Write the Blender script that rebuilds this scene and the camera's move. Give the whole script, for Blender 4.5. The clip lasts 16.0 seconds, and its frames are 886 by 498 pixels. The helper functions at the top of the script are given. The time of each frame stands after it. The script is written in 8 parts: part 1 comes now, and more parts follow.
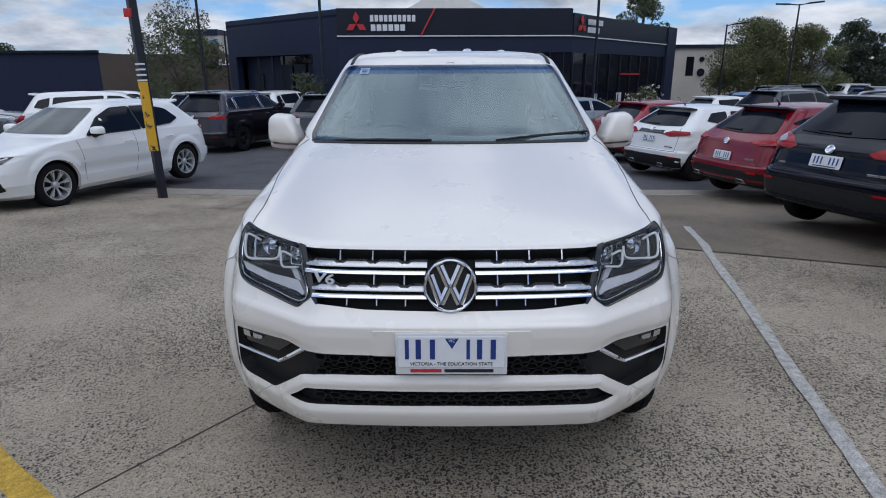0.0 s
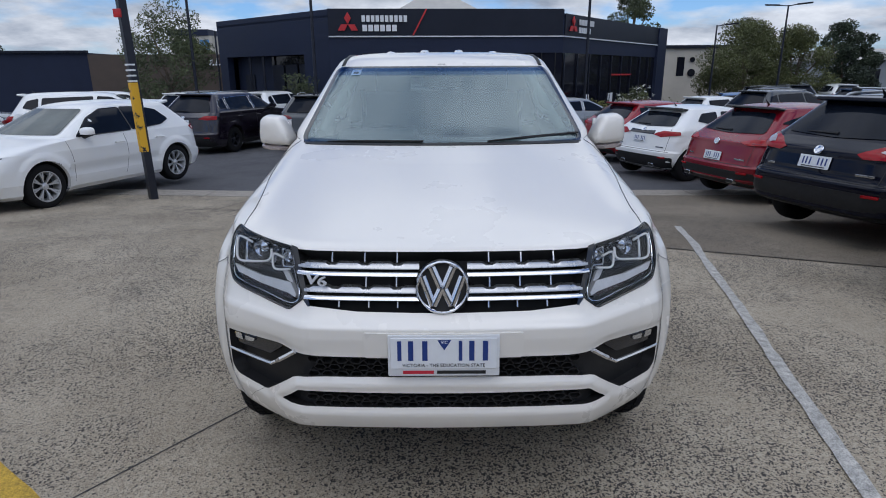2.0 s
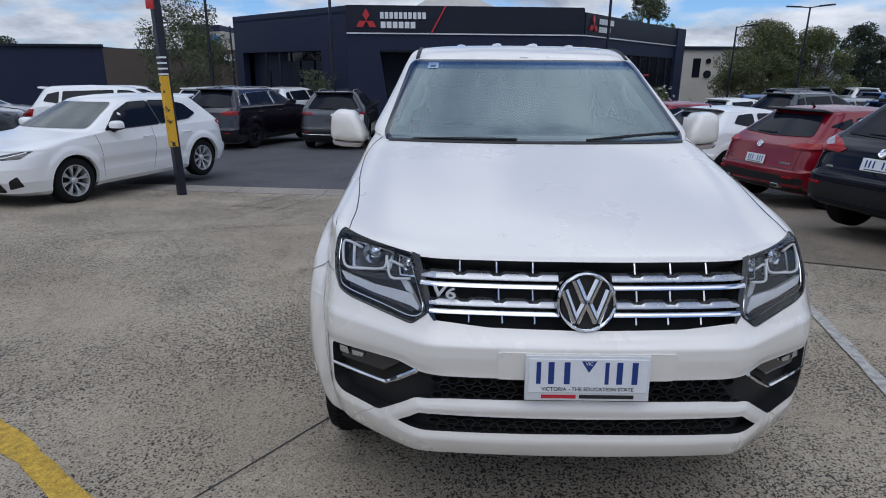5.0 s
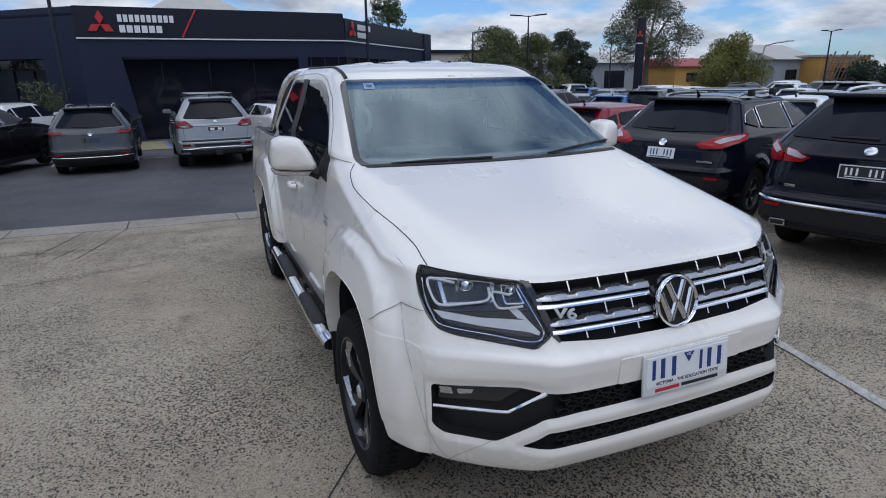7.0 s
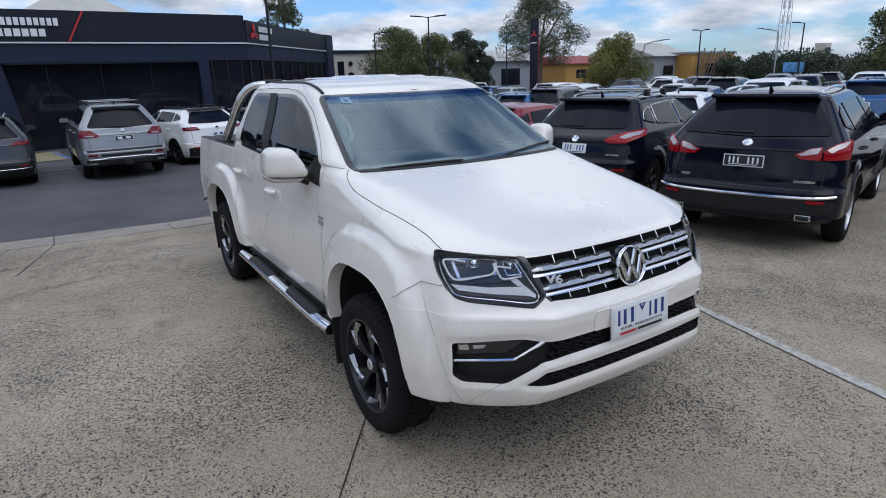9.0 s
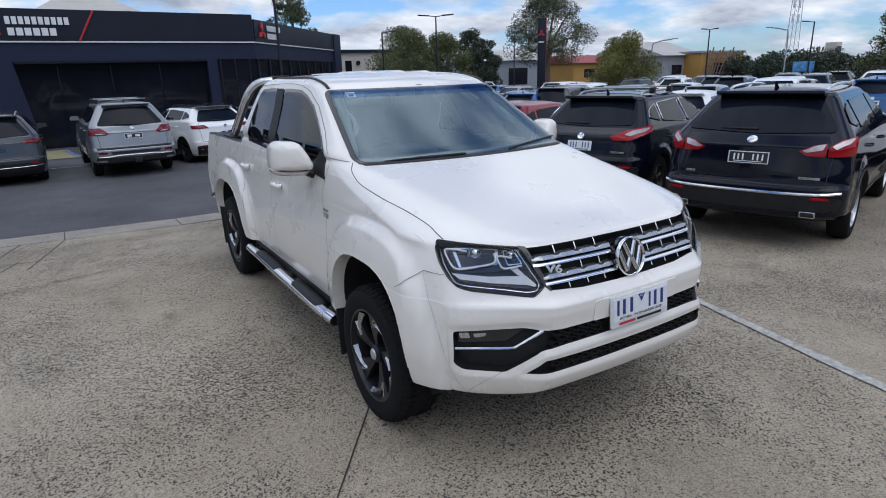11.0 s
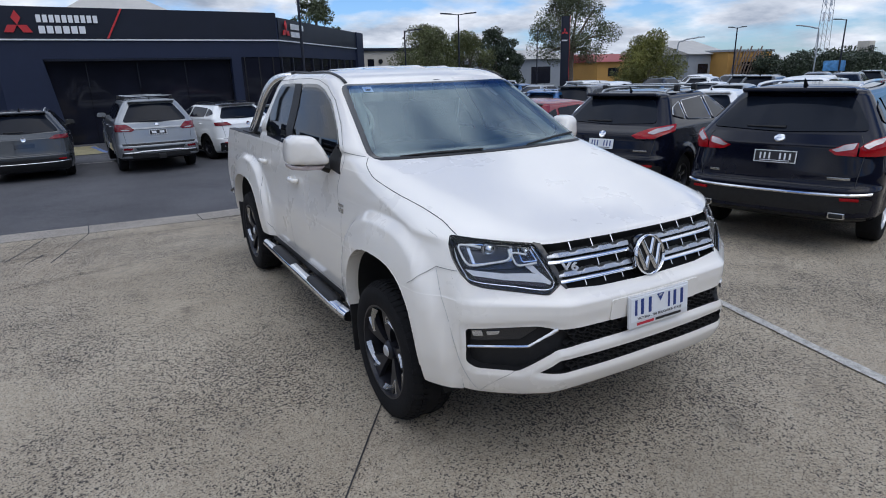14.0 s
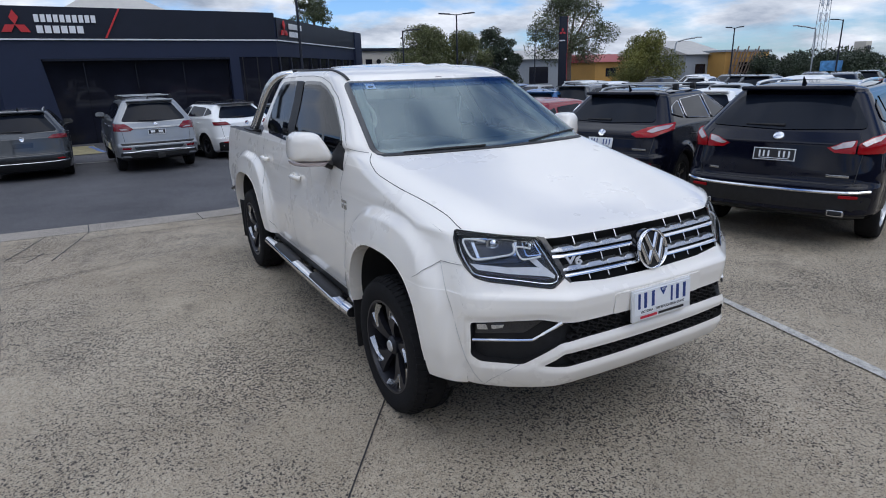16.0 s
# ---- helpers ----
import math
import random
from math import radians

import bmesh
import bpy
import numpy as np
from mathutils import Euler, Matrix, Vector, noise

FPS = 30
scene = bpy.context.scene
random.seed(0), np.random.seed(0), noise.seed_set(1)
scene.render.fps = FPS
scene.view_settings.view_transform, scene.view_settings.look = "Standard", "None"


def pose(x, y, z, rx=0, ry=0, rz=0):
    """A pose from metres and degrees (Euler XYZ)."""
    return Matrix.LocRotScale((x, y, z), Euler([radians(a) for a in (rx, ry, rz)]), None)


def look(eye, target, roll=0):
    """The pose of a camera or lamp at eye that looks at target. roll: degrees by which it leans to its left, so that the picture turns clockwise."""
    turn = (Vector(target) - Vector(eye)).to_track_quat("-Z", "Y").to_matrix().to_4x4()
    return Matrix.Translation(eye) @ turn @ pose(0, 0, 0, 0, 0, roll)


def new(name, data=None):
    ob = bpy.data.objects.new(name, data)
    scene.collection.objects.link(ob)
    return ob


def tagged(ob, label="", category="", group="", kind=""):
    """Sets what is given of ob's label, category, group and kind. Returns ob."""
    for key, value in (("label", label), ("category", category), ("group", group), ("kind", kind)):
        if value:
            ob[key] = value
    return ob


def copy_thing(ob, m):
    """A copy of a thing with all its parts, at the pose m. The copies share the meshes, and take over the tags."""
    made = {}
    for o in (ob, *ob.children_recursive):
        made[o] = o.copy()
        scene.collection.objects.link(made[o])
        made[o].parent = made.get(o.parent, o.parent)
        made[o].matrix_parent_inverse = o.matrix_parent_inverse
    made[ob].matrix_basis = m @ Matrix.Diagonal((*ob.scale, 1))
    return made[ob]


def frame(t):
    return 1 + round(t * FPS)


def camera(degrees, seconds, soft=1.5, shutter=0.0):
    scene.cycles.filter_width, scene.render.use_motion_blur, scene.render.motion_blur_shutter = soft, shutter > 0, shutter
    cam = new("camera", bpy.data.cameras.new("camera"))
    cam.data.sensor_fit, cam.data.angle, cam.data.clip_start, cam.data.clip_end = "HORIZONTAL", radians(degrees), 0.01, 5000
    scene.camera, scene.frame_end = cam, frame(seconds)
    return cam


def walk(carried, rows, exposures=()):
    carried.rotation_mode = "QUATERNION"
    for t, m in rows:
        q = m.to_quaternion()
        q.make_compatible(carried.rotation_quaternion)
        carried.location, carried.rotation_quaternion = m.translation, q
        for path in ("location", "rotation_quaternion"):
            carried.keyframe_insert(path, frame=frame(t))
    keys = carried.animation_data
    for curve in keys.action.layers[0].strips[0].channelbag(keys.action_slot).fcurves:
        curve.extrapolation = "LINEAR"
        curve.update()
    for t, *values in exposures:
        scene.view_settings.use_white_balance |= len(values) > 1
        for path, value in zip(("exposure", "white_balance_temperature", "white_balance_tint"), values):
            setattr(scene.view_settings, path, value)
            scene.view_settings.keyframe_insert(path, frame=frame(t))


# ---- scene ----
cam = camera(73.5, 16.0, 1.0)
PATH = [
    (0, (-0.03, -1.884, 1.699), (-0.021, 0.035, 1.134), -0.3),
    (0.5, (-0.018, -1.871, 1.701), (-0.004, 0.047, 1.135), -0.3),
    (1, (-0.017, -1.868, 1.71), (0.011, 0.05, 1.144), -0.3),
    (1.5, (-0.027, -1.873, 1.701), (0.008, 0.045, 1.137), -0.3),
    (2, (-0.028, -1.887, 1.705), (0.006, 0.031, 1.141), -0.3),
    (2.5, (-0.014, -1.89, 1.721), (0.017, 0.028, 1.156), -0.3),
    (3, (-0.019, -1.88, 1.7), (0.011, 0.038, 1.135), -0.3),
    (3.5, (-0.017, -1.861, 1.696), (0.005, 0.057, 1.13), -0.3),
    (4, (-0.063, -1.826, 1.678), (-0.081, 0.092, 1.112), -0.2),
    (4.5, (-0.176, -1.757, 1.664), (-0.22, 0.16, 1.096), -0.1),
    (4.7, (-0.285, -1.726, 1.669), (-0.315, 0.191, 1.101), 0.1),
    (6.8, (-1.436, -1.361, 1.724), (-0.76, 0.435, 1.16), -0.6),
    (7, (-1.541, -1.407, 1.773), (-0.767, 0.349, 1.211), -0.9),
    (7.5, (-1.799, -1.565, 1.825), (-0.899, 0.132, 1.267), -1.2),
    (8, (-1.996, -1.629, 1.856), (-1.059, 0.046, 1.293), -1.3),
    (8.5, (-2.123, -1.634, 1.862), (-1.121, 0.001, 1.293), -1.5),
    (9, (-2.149, -1.66, 1.881), (-1.104, -0.054, 1.308), -1.7),
    (11.5, (-2.161, -1.721, 1.845), (-1.145, -0.097, 1.27), -1.7),
    (12, (-2.129, -1.711, 1.843), (-1.122, -0.082, 1.266), -1.7),
    (12.5, (-2.145, -1.717, 1.858), (-1.15, -0.08, 1.283), -1.7),
    (13, (-2.175, -1.683, 1.816), (-1.204, -0.032, 1.242), -1.5),
    (13.5, (-2.135, -1.709, 1.827), (-1.175, -0.051, 1.253), -1.6),
    (14, (-2.114, -1.702, 1.824), (-1.148, -0.048, 1.249), -1.6),
    (14.5, (-2.149, -1.689, 1.817), (-1.171, -0.041, 1.243), -1.5),
    (15, (-2.152, -1.686, 1.814), (-1.172, -0.04, 1.239), -1.6),
    (15.5, (-2.156, -1.697, 1.809), (-1.178, -0.05, 1.235), -1.6),
    (16, (-2.152, -1.706, 1.804), (-1.18, -0.056, 1.23), -1.6),
]
walk(cam, [(t, look(eye, target, roll)) for t, eye, target, roll in PATH], [(0, 0.08, 6450, 10), (4.5, 0.09, 6450, 10), (7, 0.10, 6430, 10), (8.5, 0.26, 6500, 10), (16, 0.26, 6470, 10)])

# ---- light ---------------------------------------------------------------
world = bpy.data.worlds.new("sky")
scene.world = world
world.use_nodes = True
wn, wl = world.node_tree.nodes, world.node_tree.links
wn.clear()
SUN_UP, SUN_ROUND = radians(56), radians(186)
sky = wn.new("ShaderNodeTexSky")
sky.sky_type, sky.sun_disc, sky.sun_elevation, sky.sun_rotation = "NISHITA", False, SUN_UP, SUN_ROUND
sky.air_density, sky.dust_density, sky.ozone_density = 1.0, 0.5, 1.5
wcoord = wn.new("ShaderNodeTexCoord")
wsep = wn.new("ShaderNodeSeparateXYZ")
wl.new(wcoord.outputs["Generated"], wsep.inputs[0])
wadd = wn.new("ShaderNodeMath"); wadd.operation = "ADD"; wadd.inputs[1].default_value = 0.24
wl.new(wsep.outputs["Z"], wadd.inputs[0])
wdiv = wn.new("ShaderNodeVectorMath"); wdiv.operation = "DIVIDE"
wcomb = wn.new("ShaderNodeCombineXYZ")
wcomb.inputs["Z"].default_value = 1.0
for k in ("X", "Y"):
    wl.new(wadd.outputs[0], wcomb.inputs[k])
wl.new(wcoord.outputs["Generated"], wdiv.inputs[0])
wl.new(wcomb.outputs[0], wdiv.inputs[1])


def cloud_noise(scale, detail, rough, shift):
    m = wn.new("ShaderNodeMapping")
    m.inputs["Location"].default_value = shift
    m.inputs["Scale"].default_value = (1, 1, 0.05)
    n = wn.new("ShaderNodeTexNoise")
    n.inputs["Scale"].default_value, n.inputs["Detail"].default_value, n.inputs["Roughness"].default_value = scale, detail, rough
    wl.new(wdiv.outputs[0], m.inputs[0]); wl.new(m.outputs[0], n.inputs["Vector"])
    return n


big = cloud_noise(2.0, 5, 0.5, (3.1, 0.7, 0))
cover = wn.new("ShaderNodeValToRGB")
cover.color_ramp.elements[0].position, cover.color_ramp.elements[1].position = 0.37, 0.53
wl.new(big.outputs[0], cover.inputs[0])
tone = cloud_noise(1.7, 7, 0.6, (9.3, 4.2, 0))
shade = wn.new("ShaderNodeValToRGB")
shade.color_ramp.elements[0].position, shade.color_ramp.elements[1].position = 0.35, 0.73
shade.color_ramp.elements[0].color, shade.color_ramp.elements[1].color = (2.75, 3.25, 4.2, 1), (8.7, 9.1, 9.9, 1)
wl.new(tone.outputs[0], shade.inputs[0])
# an overcast sky is brighter overhead than at its rim
lift_up = wn.new("ShaderNodeMapRange"); lift_up.interpolation_type = "SMOOTHSTEP"
for k, v in (("From Min", 0.22), ("From Max", 1.0), ("To Min", 1.0), ("To Max", 1.95)):
    lift_up.inputs[k].default_value = v
wl.new(wsep.outputs["Z"], lift_up.inputs["Value"])
dome = wn.new("ShaderNodeVectorMath"); dome.operation = "SCALE"
wl.new(shade.outputs[0], dome.inputs[0]); wl.new(lift_up.outputs[0], dome.inputs["Scale"])
wmix = wn.new("ShaderNodeMixRGB")
deep = wn.new("ShaderNodeMixRGB"); deep.blend_type = "MULTIPLY"; deep.inputs[0].default_value = 1.0
deep.inputs[2].default_value = (0.54, 0.77, 1.15, 1)
wl.new(sky.outputs[0], deep.inputs[1])
wl.new(cover.outputs[0], wmix.inputs[0]); wl.new(deep.outputs[0], wmix.inputs[1]); wl.new(dome.outputs[0], wmix.inputs[2])
wback = wn.new("ShaderNodeBackground"); wback.inputs["Strength"].default_value = 0.103
wout = wn.new("ShaderNodeOutputWorld")
wl.new(wmix.outputs[0], wback.inputs[0]); wl.new(wback.outputs[0], wout.inputs[0])
sun = new("sun", bpy.data.lights.new("sun", "SUN"))
sun.data.energy, sun.data.angle, sun.data.color = 0.55, radians(50), (1.0, 0.97, 0.93)
sun.rotation_euler = (radians(90) - SUN_UP, 0, math.pi - SUN_ROUND)


# ---- materials -----------------------------------------------------------
def material(name, color, rough=0.5, metal=0.0, coat=0.0, var=0.06, scale=6.0, bump=0.0, bump_scale=60.0, spec=0.5, alt=None, fine=0.0, flake=0.0):
    """A surface with a slow and a fine variation of its colour, its gloss and its relief, in metres."""
    m = bpy.data.materials.new(name)
    m.use_nodes = True
    n, l = m.node_tree.nodes, m.node_tree.links
    b = n["Principled BSDF"]
    b.inputs["Roughness"].default_value, b.inputs["Metallic"].default_value = rough, metal
    b.inputs["Coat Weight"].default_value, b.inputs["Coat Roughness"].default_value = coat, 0.05
    b.inputs["Specular IOR Level"].default_value = spec
    c = n.new("ShaderNodeTexCoord")
    a = n.new("ShaderNodeTexNoise")
    a.inputs["Scale"].default_value, a.inputs["Detail"].default_value, a.inputs["Roughness"].default_value = scale, 6, 0.6
    l.new(c.outputs["Object"], a.inputs["Vector"])
    ramp = n.new("ShaderNodeValToRGB")
    lo = tuple(max(0, v * (1 - var)) for v in color)
    hi = tuple(min(1, v * (1 + var)) for v in (alt or color))
    ramp.color_ramp.elements[0].color, ramp.color_ramp.elements[1].color = (*lo, 1), (*hi, 1)
    ramp.color_ramp.elements[0].position, ramp.color_ramp.elements[1].position = 0.3, 0.7
    l.new(a.outputs[0], ramp.inputs[0])
    out = ramp.outputs[0]
    if fine:
        f = n.new("ShaderNodeTexNoise")
        f.inputs["Scale"].default_value, f.inputs["Detail"].default_value = bump_scale, 3
        l.new(c.outputs["Object"], f.inputs["Vector"])
        g = n.new("ShaderNodeMapRange")
        g.inputs["From Min"].default_value, g.inputs["From Max"].default_value = 0.3, 0.7
        g.inputs["To Min"].default_value, g.inputs["To Max"].default_value = 1 - fine, 1 + fine
        l.new(f.outputs[0], g.inputs["Value"])
        x = n.new("ShaderNodeVectorMath"); x.operation = "SCALE"
        l.new(out, x.inputs[0]); l.new(g.outputs[0], x.inputs["Scale"])
        out = x.outputs[0]
    l.new(out, b.inputs["Base Color"])
    rr = n.new("ShaderNodeMapRange")
    rr.inputs["To Min"].default_value, rr.inputs["To Max"].default_value = rough * 0.85, min(1, rough * 1.15)
    l.new(a.outputs[0], rr.inputs["Value"]); l.new(rr.outputs[0], b.inputs["Roughness"])
    if bump:
        k = n.new("ShaderNodeTexNoise")
        k.inputs["Scale"].default_value, k.inputs["Detail"].default_value = bump_scale, 4
        l.new(c.outputs["Object"], k.inputs["Vector"])
        bp = n.new("ShaderNodeBump")
        bp.inputs["Strength"].default_value, bp.inputs["Distance"].default_value = bump, 0.01
        l.new(k.outputs[0], bp.inputs["Height"]); l.new(bp.outputs[0], b.inputs["Normal"])
    return m


def glass(name, tint, clear, ior, sheen=(1, 1, 1)):
    """A pane: a tinted see-through share, a pale diffuse haze standing in for reflected sky, and a mirror share that
    grows at a grazing view.
    """
    m = bpy.data.materials.new(name)
    m.use_nodes = True
    n, l = m.node_tree.nodes, m.node_tree.links
    n.clear()
    t = n.new("ShaderNodeBsdfTransparent"); t.inputs[0].default_value = (*tint, 1)
    g = n.new("ShaderNodeBsdfGlossy"); g.inputs["Roughness"].default_value = 0.02; g.inputs["Color"].default_value = (*sheen, 1)
    # blue-grey veil colour that imitates sky reflected in the pane
    d = n.new("ShaderNodeBsdfDiffuse"); d.inputs[0].default_value = (0.33, 0.49, 0.54, 1)
    f = n.new("ShaderNodeFresnel"); f.inputs[0].default_value = ior
    haze = n.new("ShaderNodeMixShader"); haze.inputs[0].default_value = 1 - clear
    x = n.new("ShaderNodeMixShader")
    o = n.new("ShaderNodeOutputMaterial")
    l.new(t.outputs[0], haze.inputs[1]); l.new(d.outputs[0], haze.inputs[2])
    l.new(f.outputs[0], x.inputs[0]); l.new(haze.outputs[0], x.inputs[1]); l.new(g.outputs[0], x.inputs[2])
    l.new(x.outputs[0], o.inputs[0])
    return m


def emitter(name, color, power):
    m = bpy.data.materials.new(name)
    m.use_nodes = True
    b = m.node_tree.nodes["Principled BSDF"]
    b.inputs["Base Color"].default_value = (*color, 1)
    b.inputs["Emission Color"].default_value, b.inputs["Emission Strength"].default_value = (*color, 1), power
    return m


def speckled(name, base, grit, dark, rough, stain, grain=118, cut=0.74):
    """Exposed aggregate: pale mortar, brown and grey stones, dark chips, broad stains."""
    m = bpy.data.materials.new(name)
    m.use_nodes = True
    n, l = m.node_tree.nodes, m.node_tree.links
    b = n["Principled BSDF"]
    b.inputs["Roughness"].default_value, b.inputs["Specular IOR Level"].default_value = rough, 0.3
    c = n.new("ShaderNodeTexCoord")

    def noise_of(scale, detail, lo, hi, rgh=0.6):
        t = n.new("ShaderNodeTexNoise")
        t.inputs["Scale"].default_value, t.inputs["Detail"].default_value, t.inputs["Roughness"].default_value = scale, detail, rgh
        l.new(c.outputs["Object"], t.inputs["Vector"])
        r = n.new("ShaderNodeMapRange")
        r.inputs["From Min"].default_value, r.inputs["From Max"].default_value = lo, hi
        l.new(t.outputs[0], r.inputs["Value"])
        return t.outputs[0], r.outputs[0]

    def mix(a, c2, fac, how="MIX"):
        x = n.new("ShaderNodeMixRGB"); x.blend_type = how
        l.new(fac, x.inputs[0])
        for k, v in ((1, a), (2, c2)):
            if isinstance(v, tuple):
                x.inputs[k].default_value = (*v, 1)
            else:
                l.new(v, x.inputs[k])
        return x.outputs[0]

    v = n.new("ShaderNodeTexVoronoi")
    v.inputs["Scale"].default_value = grain
    l.new(c.outputs["Object"], v.inputs["Vector"])
    sep = n.new("ShaderNodeSeparateXYZ")
    l.new(v.outputs["Color"], sep.inputs[0])

    def above(sock, t, soft=0.02):
        r = n.new("ShaderNodeMapRange")
        r.inputs["From Min"].default_value, r.inputs["From Max"].default_value = t - soft, t + soft
        l.new(sock, r.inputs["Value"])
        return r.outputs[0]

    col = mix(base, grit, above(sep.outputs[0], 0.55))
    thin, _ = noise_of(0.75, 6, 0.4, 0.6)
    shift = n.new("ShaderNodeMapRange")
    shift.inputs["From Min"].default_value, shift.inputs["From Max"].default_value = 0.36, 0.64
    shift.inputs["To Min"].default_value, shift.inputs["To Max"].default_value = 0.13, -0.28
    l.new(thin, shift.inputs["Value"])
    rare = n.new("ShaderNodeMath"); rare.operation = "ADD"
    l.new(sep.outputs[1], rare.inputs[0]); l.new(shift.outputs[0], rare.inputs[1])
    col = mix(col, dark, above(rare.outputs[0], cut))
    v2 = n.new("ShaderNodeTexVoronoi")
    v2.inputs["Scale"].default_value = grain * 2.1
    l.new(c.outputs["Object"], v2.inputs["Vector"])
    sep2 = n.new("ShaderNodeSeparateXYZ")
    l.new(v2.outputs["Color"], sep2.inputs[0])
    col = mix(col, dark, above(sep2.outputs[0], 0.91))
    _, big_stain = noise_of(0.55, 7, 0.38, 0.66, 0.65)
    st = n.new("ShaderNodeMath"); st.operation = "MULTIPLY"; st.inputs[1].default_value = 0.7
    l.new(big_stain, st.inputs[0])
    col = mix(col, stain, st.outputs[0], "MULTIPLY")
    _, spots = noise_of(2.6, 5, 0.60, 0.70)
    sp = n.new("ShaderNodeMath"); sp.operation = "MULTIPLY"; sp.inputs[1].default_value = 0.30
    l.new(spots, sp.inputs[0])
    col = mix(col, (0.04, 0.04, 0.042), sp.outputs[0])
    l.new(col, b.inputs["Base Color"])
    bp = n.new("ShaderNodeBump")
    bp.inputs["Strength"].default_value, bp.inputs["Distance"].default_value = 0.5, 0.004
    l.new(v.outputs["Distance"], bp.inputs["Height"]); l.new(bp.outputs[0], b.inputs["Normal"])
    return m


WHITE = material("white car paint", (0.840, 0.806, 0.745), 0.28, coat=1.0, var=0.012, scale=1.5)
WHITE_B = material("white car paint, cool", (0.835, 0.840, 0.825), 0.30, coat=0.8, var=0.012, scale=1.5)
BLACK_PAINT = material("black car paint", (0.0045, 0.0055, 0.013), 0.08, coat=0.25, spec=0.15, var=0.25, scale=1.2)
NAVY_PAINT = material("dark blue car paint", (0.006, 0.012, 0.045), 0.22, 0.3, coat=1.0, var=0.2, scale=1.2)
PLUM_PAINT = material("dark plum car paint", (0.010, 0.006, 0.014), 0.22, 0.3, coat=1.0, var=0.2, scale=1.2)
RED_PAINT = material("deep red car paint", (0.21, 0.004, 0.014), 0.2, 0.1, coat=0.4, var=0.12, scale=1.2)
RED2_PAINT = material("red car paint", (0.24, 0.006, 0.014), 0.26, 0.1, coat=0.5, var=0.1, scale=1.2)
SILVER_PAINT = material("silver car paint", (0.30, 0.315, 0.325), 0.32, 0.65, coat=0.9, var=0.08, scale=1.2)
GREY_PAINT = material("dark grey car paint", (0.042, 0.047, 0.052), 0.26, 0.4, coat=0.8, var=0.12, scale=1.2)
BLUE_PAINT = material("mid blue car paint", (0.02, 0.10, 0.26), 0.28, 0.3, coat=1.0, var=0.1, scale=1.2)
SATIN = material("satin silver", (0.50, 0.51, 0.525), 0.28, 0.9, var=0.04, scale=30)
LETTER_SILVER = material("silver lettering", (0.66, 0.67, 0.69), 0.32, 0.35, var=0.05, scale=40)
CHROME = material("chrome", (0.74, 0.75, 0.77), 0.09, 1.0, var=0.03, scale=30)
STEEL = material("brushed steel", (0.55, 0.56, 0.57), 0.22, 1.0, var=0.08, scale=40)
PLASTIC = material("black plastic", (0.017, 0.017, 0.018), 0.5, spec=0.3, var=0.25, scale=25, bump=0.08, bump_scale=400)
LAMP_BOX = material("dark lamp bowl", (0.012, 0.013, 0.015), 0.35, 0.2, coat=0.2, var=0.3, scale=24)
LAMP_SMOKE = material("smoked red reflector", (0.035, 0.020, 0.022), 0.25, coat=0.4, var=0.3, scale=30)
FROSTED = material("frosted light guide", (0.72, 0.73, 0.75), 0.35, 0.2, coat=0.6, var=0.1, scale=20)
PILLAR = material("satin black pillar", (0.012, 0.013, 0.016), 0.5, spec=0.25, var=0.2, scale=20)
GLOSS_BLACK = material("gloss black trim", (0.010, 0.010, 0.011), 0.12, coat=0.6, var=0.2, scale=20)
LINER = material("dark liner", (0.013, 0.013, 0.013), 0.8, var=0.3, scale=12)
RUBBER = material("tyre rubber", (0.014, 0.014, 0.015), 0.85, spec=0.12, var=0.25, scale=30, bump=0.15, bump_scale=180)
SEAM_SOFT = material("soft panel edge in white paint", (0.40, 0.40, 0.395), 0.7, var=0.1, scale=30)
SEAM_PALE = material("panel gap in white paint", (0.16, 0.16, 0.158), 0.7, var=0.2, scale=30)
SEAM = material("panel gap", (0.02, 0.02, 0.022), 0.7, var=0.2, scale=30)
RIM_DARK = material("dark grey alloy", (0.020, 0.021, 0.028), 0.36, 0.35, spec=0.35, coat=0.15, var=0.15, scale=30)
RIM_CUT = material("machined alloy", (0.50, 0.51, 0.52), 0.25, 0.9, var=0.1, scale=40)
RIM_SILVER = material("silver alloy", (0.58, 0.59, 0.60), 0.34, 0.6, var=0.08, scale=40)
LAMP_RED = material("red lamp lens", (0.30, 0.003, 0.007), 0.15, coat=0.15, spec=0.3, var=0.15, scale=18)
LAMP_DEEP = material("deep red lamp lens", (0.15, 0.004, 0.010), 0.15, coat=0.3, spec=0.3, var=0.3, scale=14)
LAMP_CLEAR = material("clear lamp lens", (0.46, 0.40, 0.40), 0.12, 0.3, coat=0.6, var=0.12, scale=24)
LAMP_DARK = material("smoked lamp housing", (0.016, 0.017, 0.020), 0.22, coat=0.6, var=0.3, scale=24)
POLISHED = material("polished steel", (0.72, 0.72, 0.72), 0.2, 1.0, var=0.05, scale=30)
REFLECT_DARK = material("smoked reflector", (0.055, 0.058, 0.066), 0.22, 0.7, var=0.2, scale=30)
REFLECTOR = material("lamp reflector", (0.72, 0.75, 0.80), 0.12, 1.0, var=0.08, scale=30)
BLADE = material("light guide", (0.90, 0.91, 0.92), 0.25, coat=0.6, var=0.05, scale=20)
DARK_GLASS = material("tinted window glass", (0.008, 0.011, 0.018), 0.03, var=0.2, scale=2, spec=0.13)
PALE_SCREEN = material("greenish windscreen", (0.085, 0.100, 0.094), 0.05, var=0.35, scale=1.4, spec=0.4)
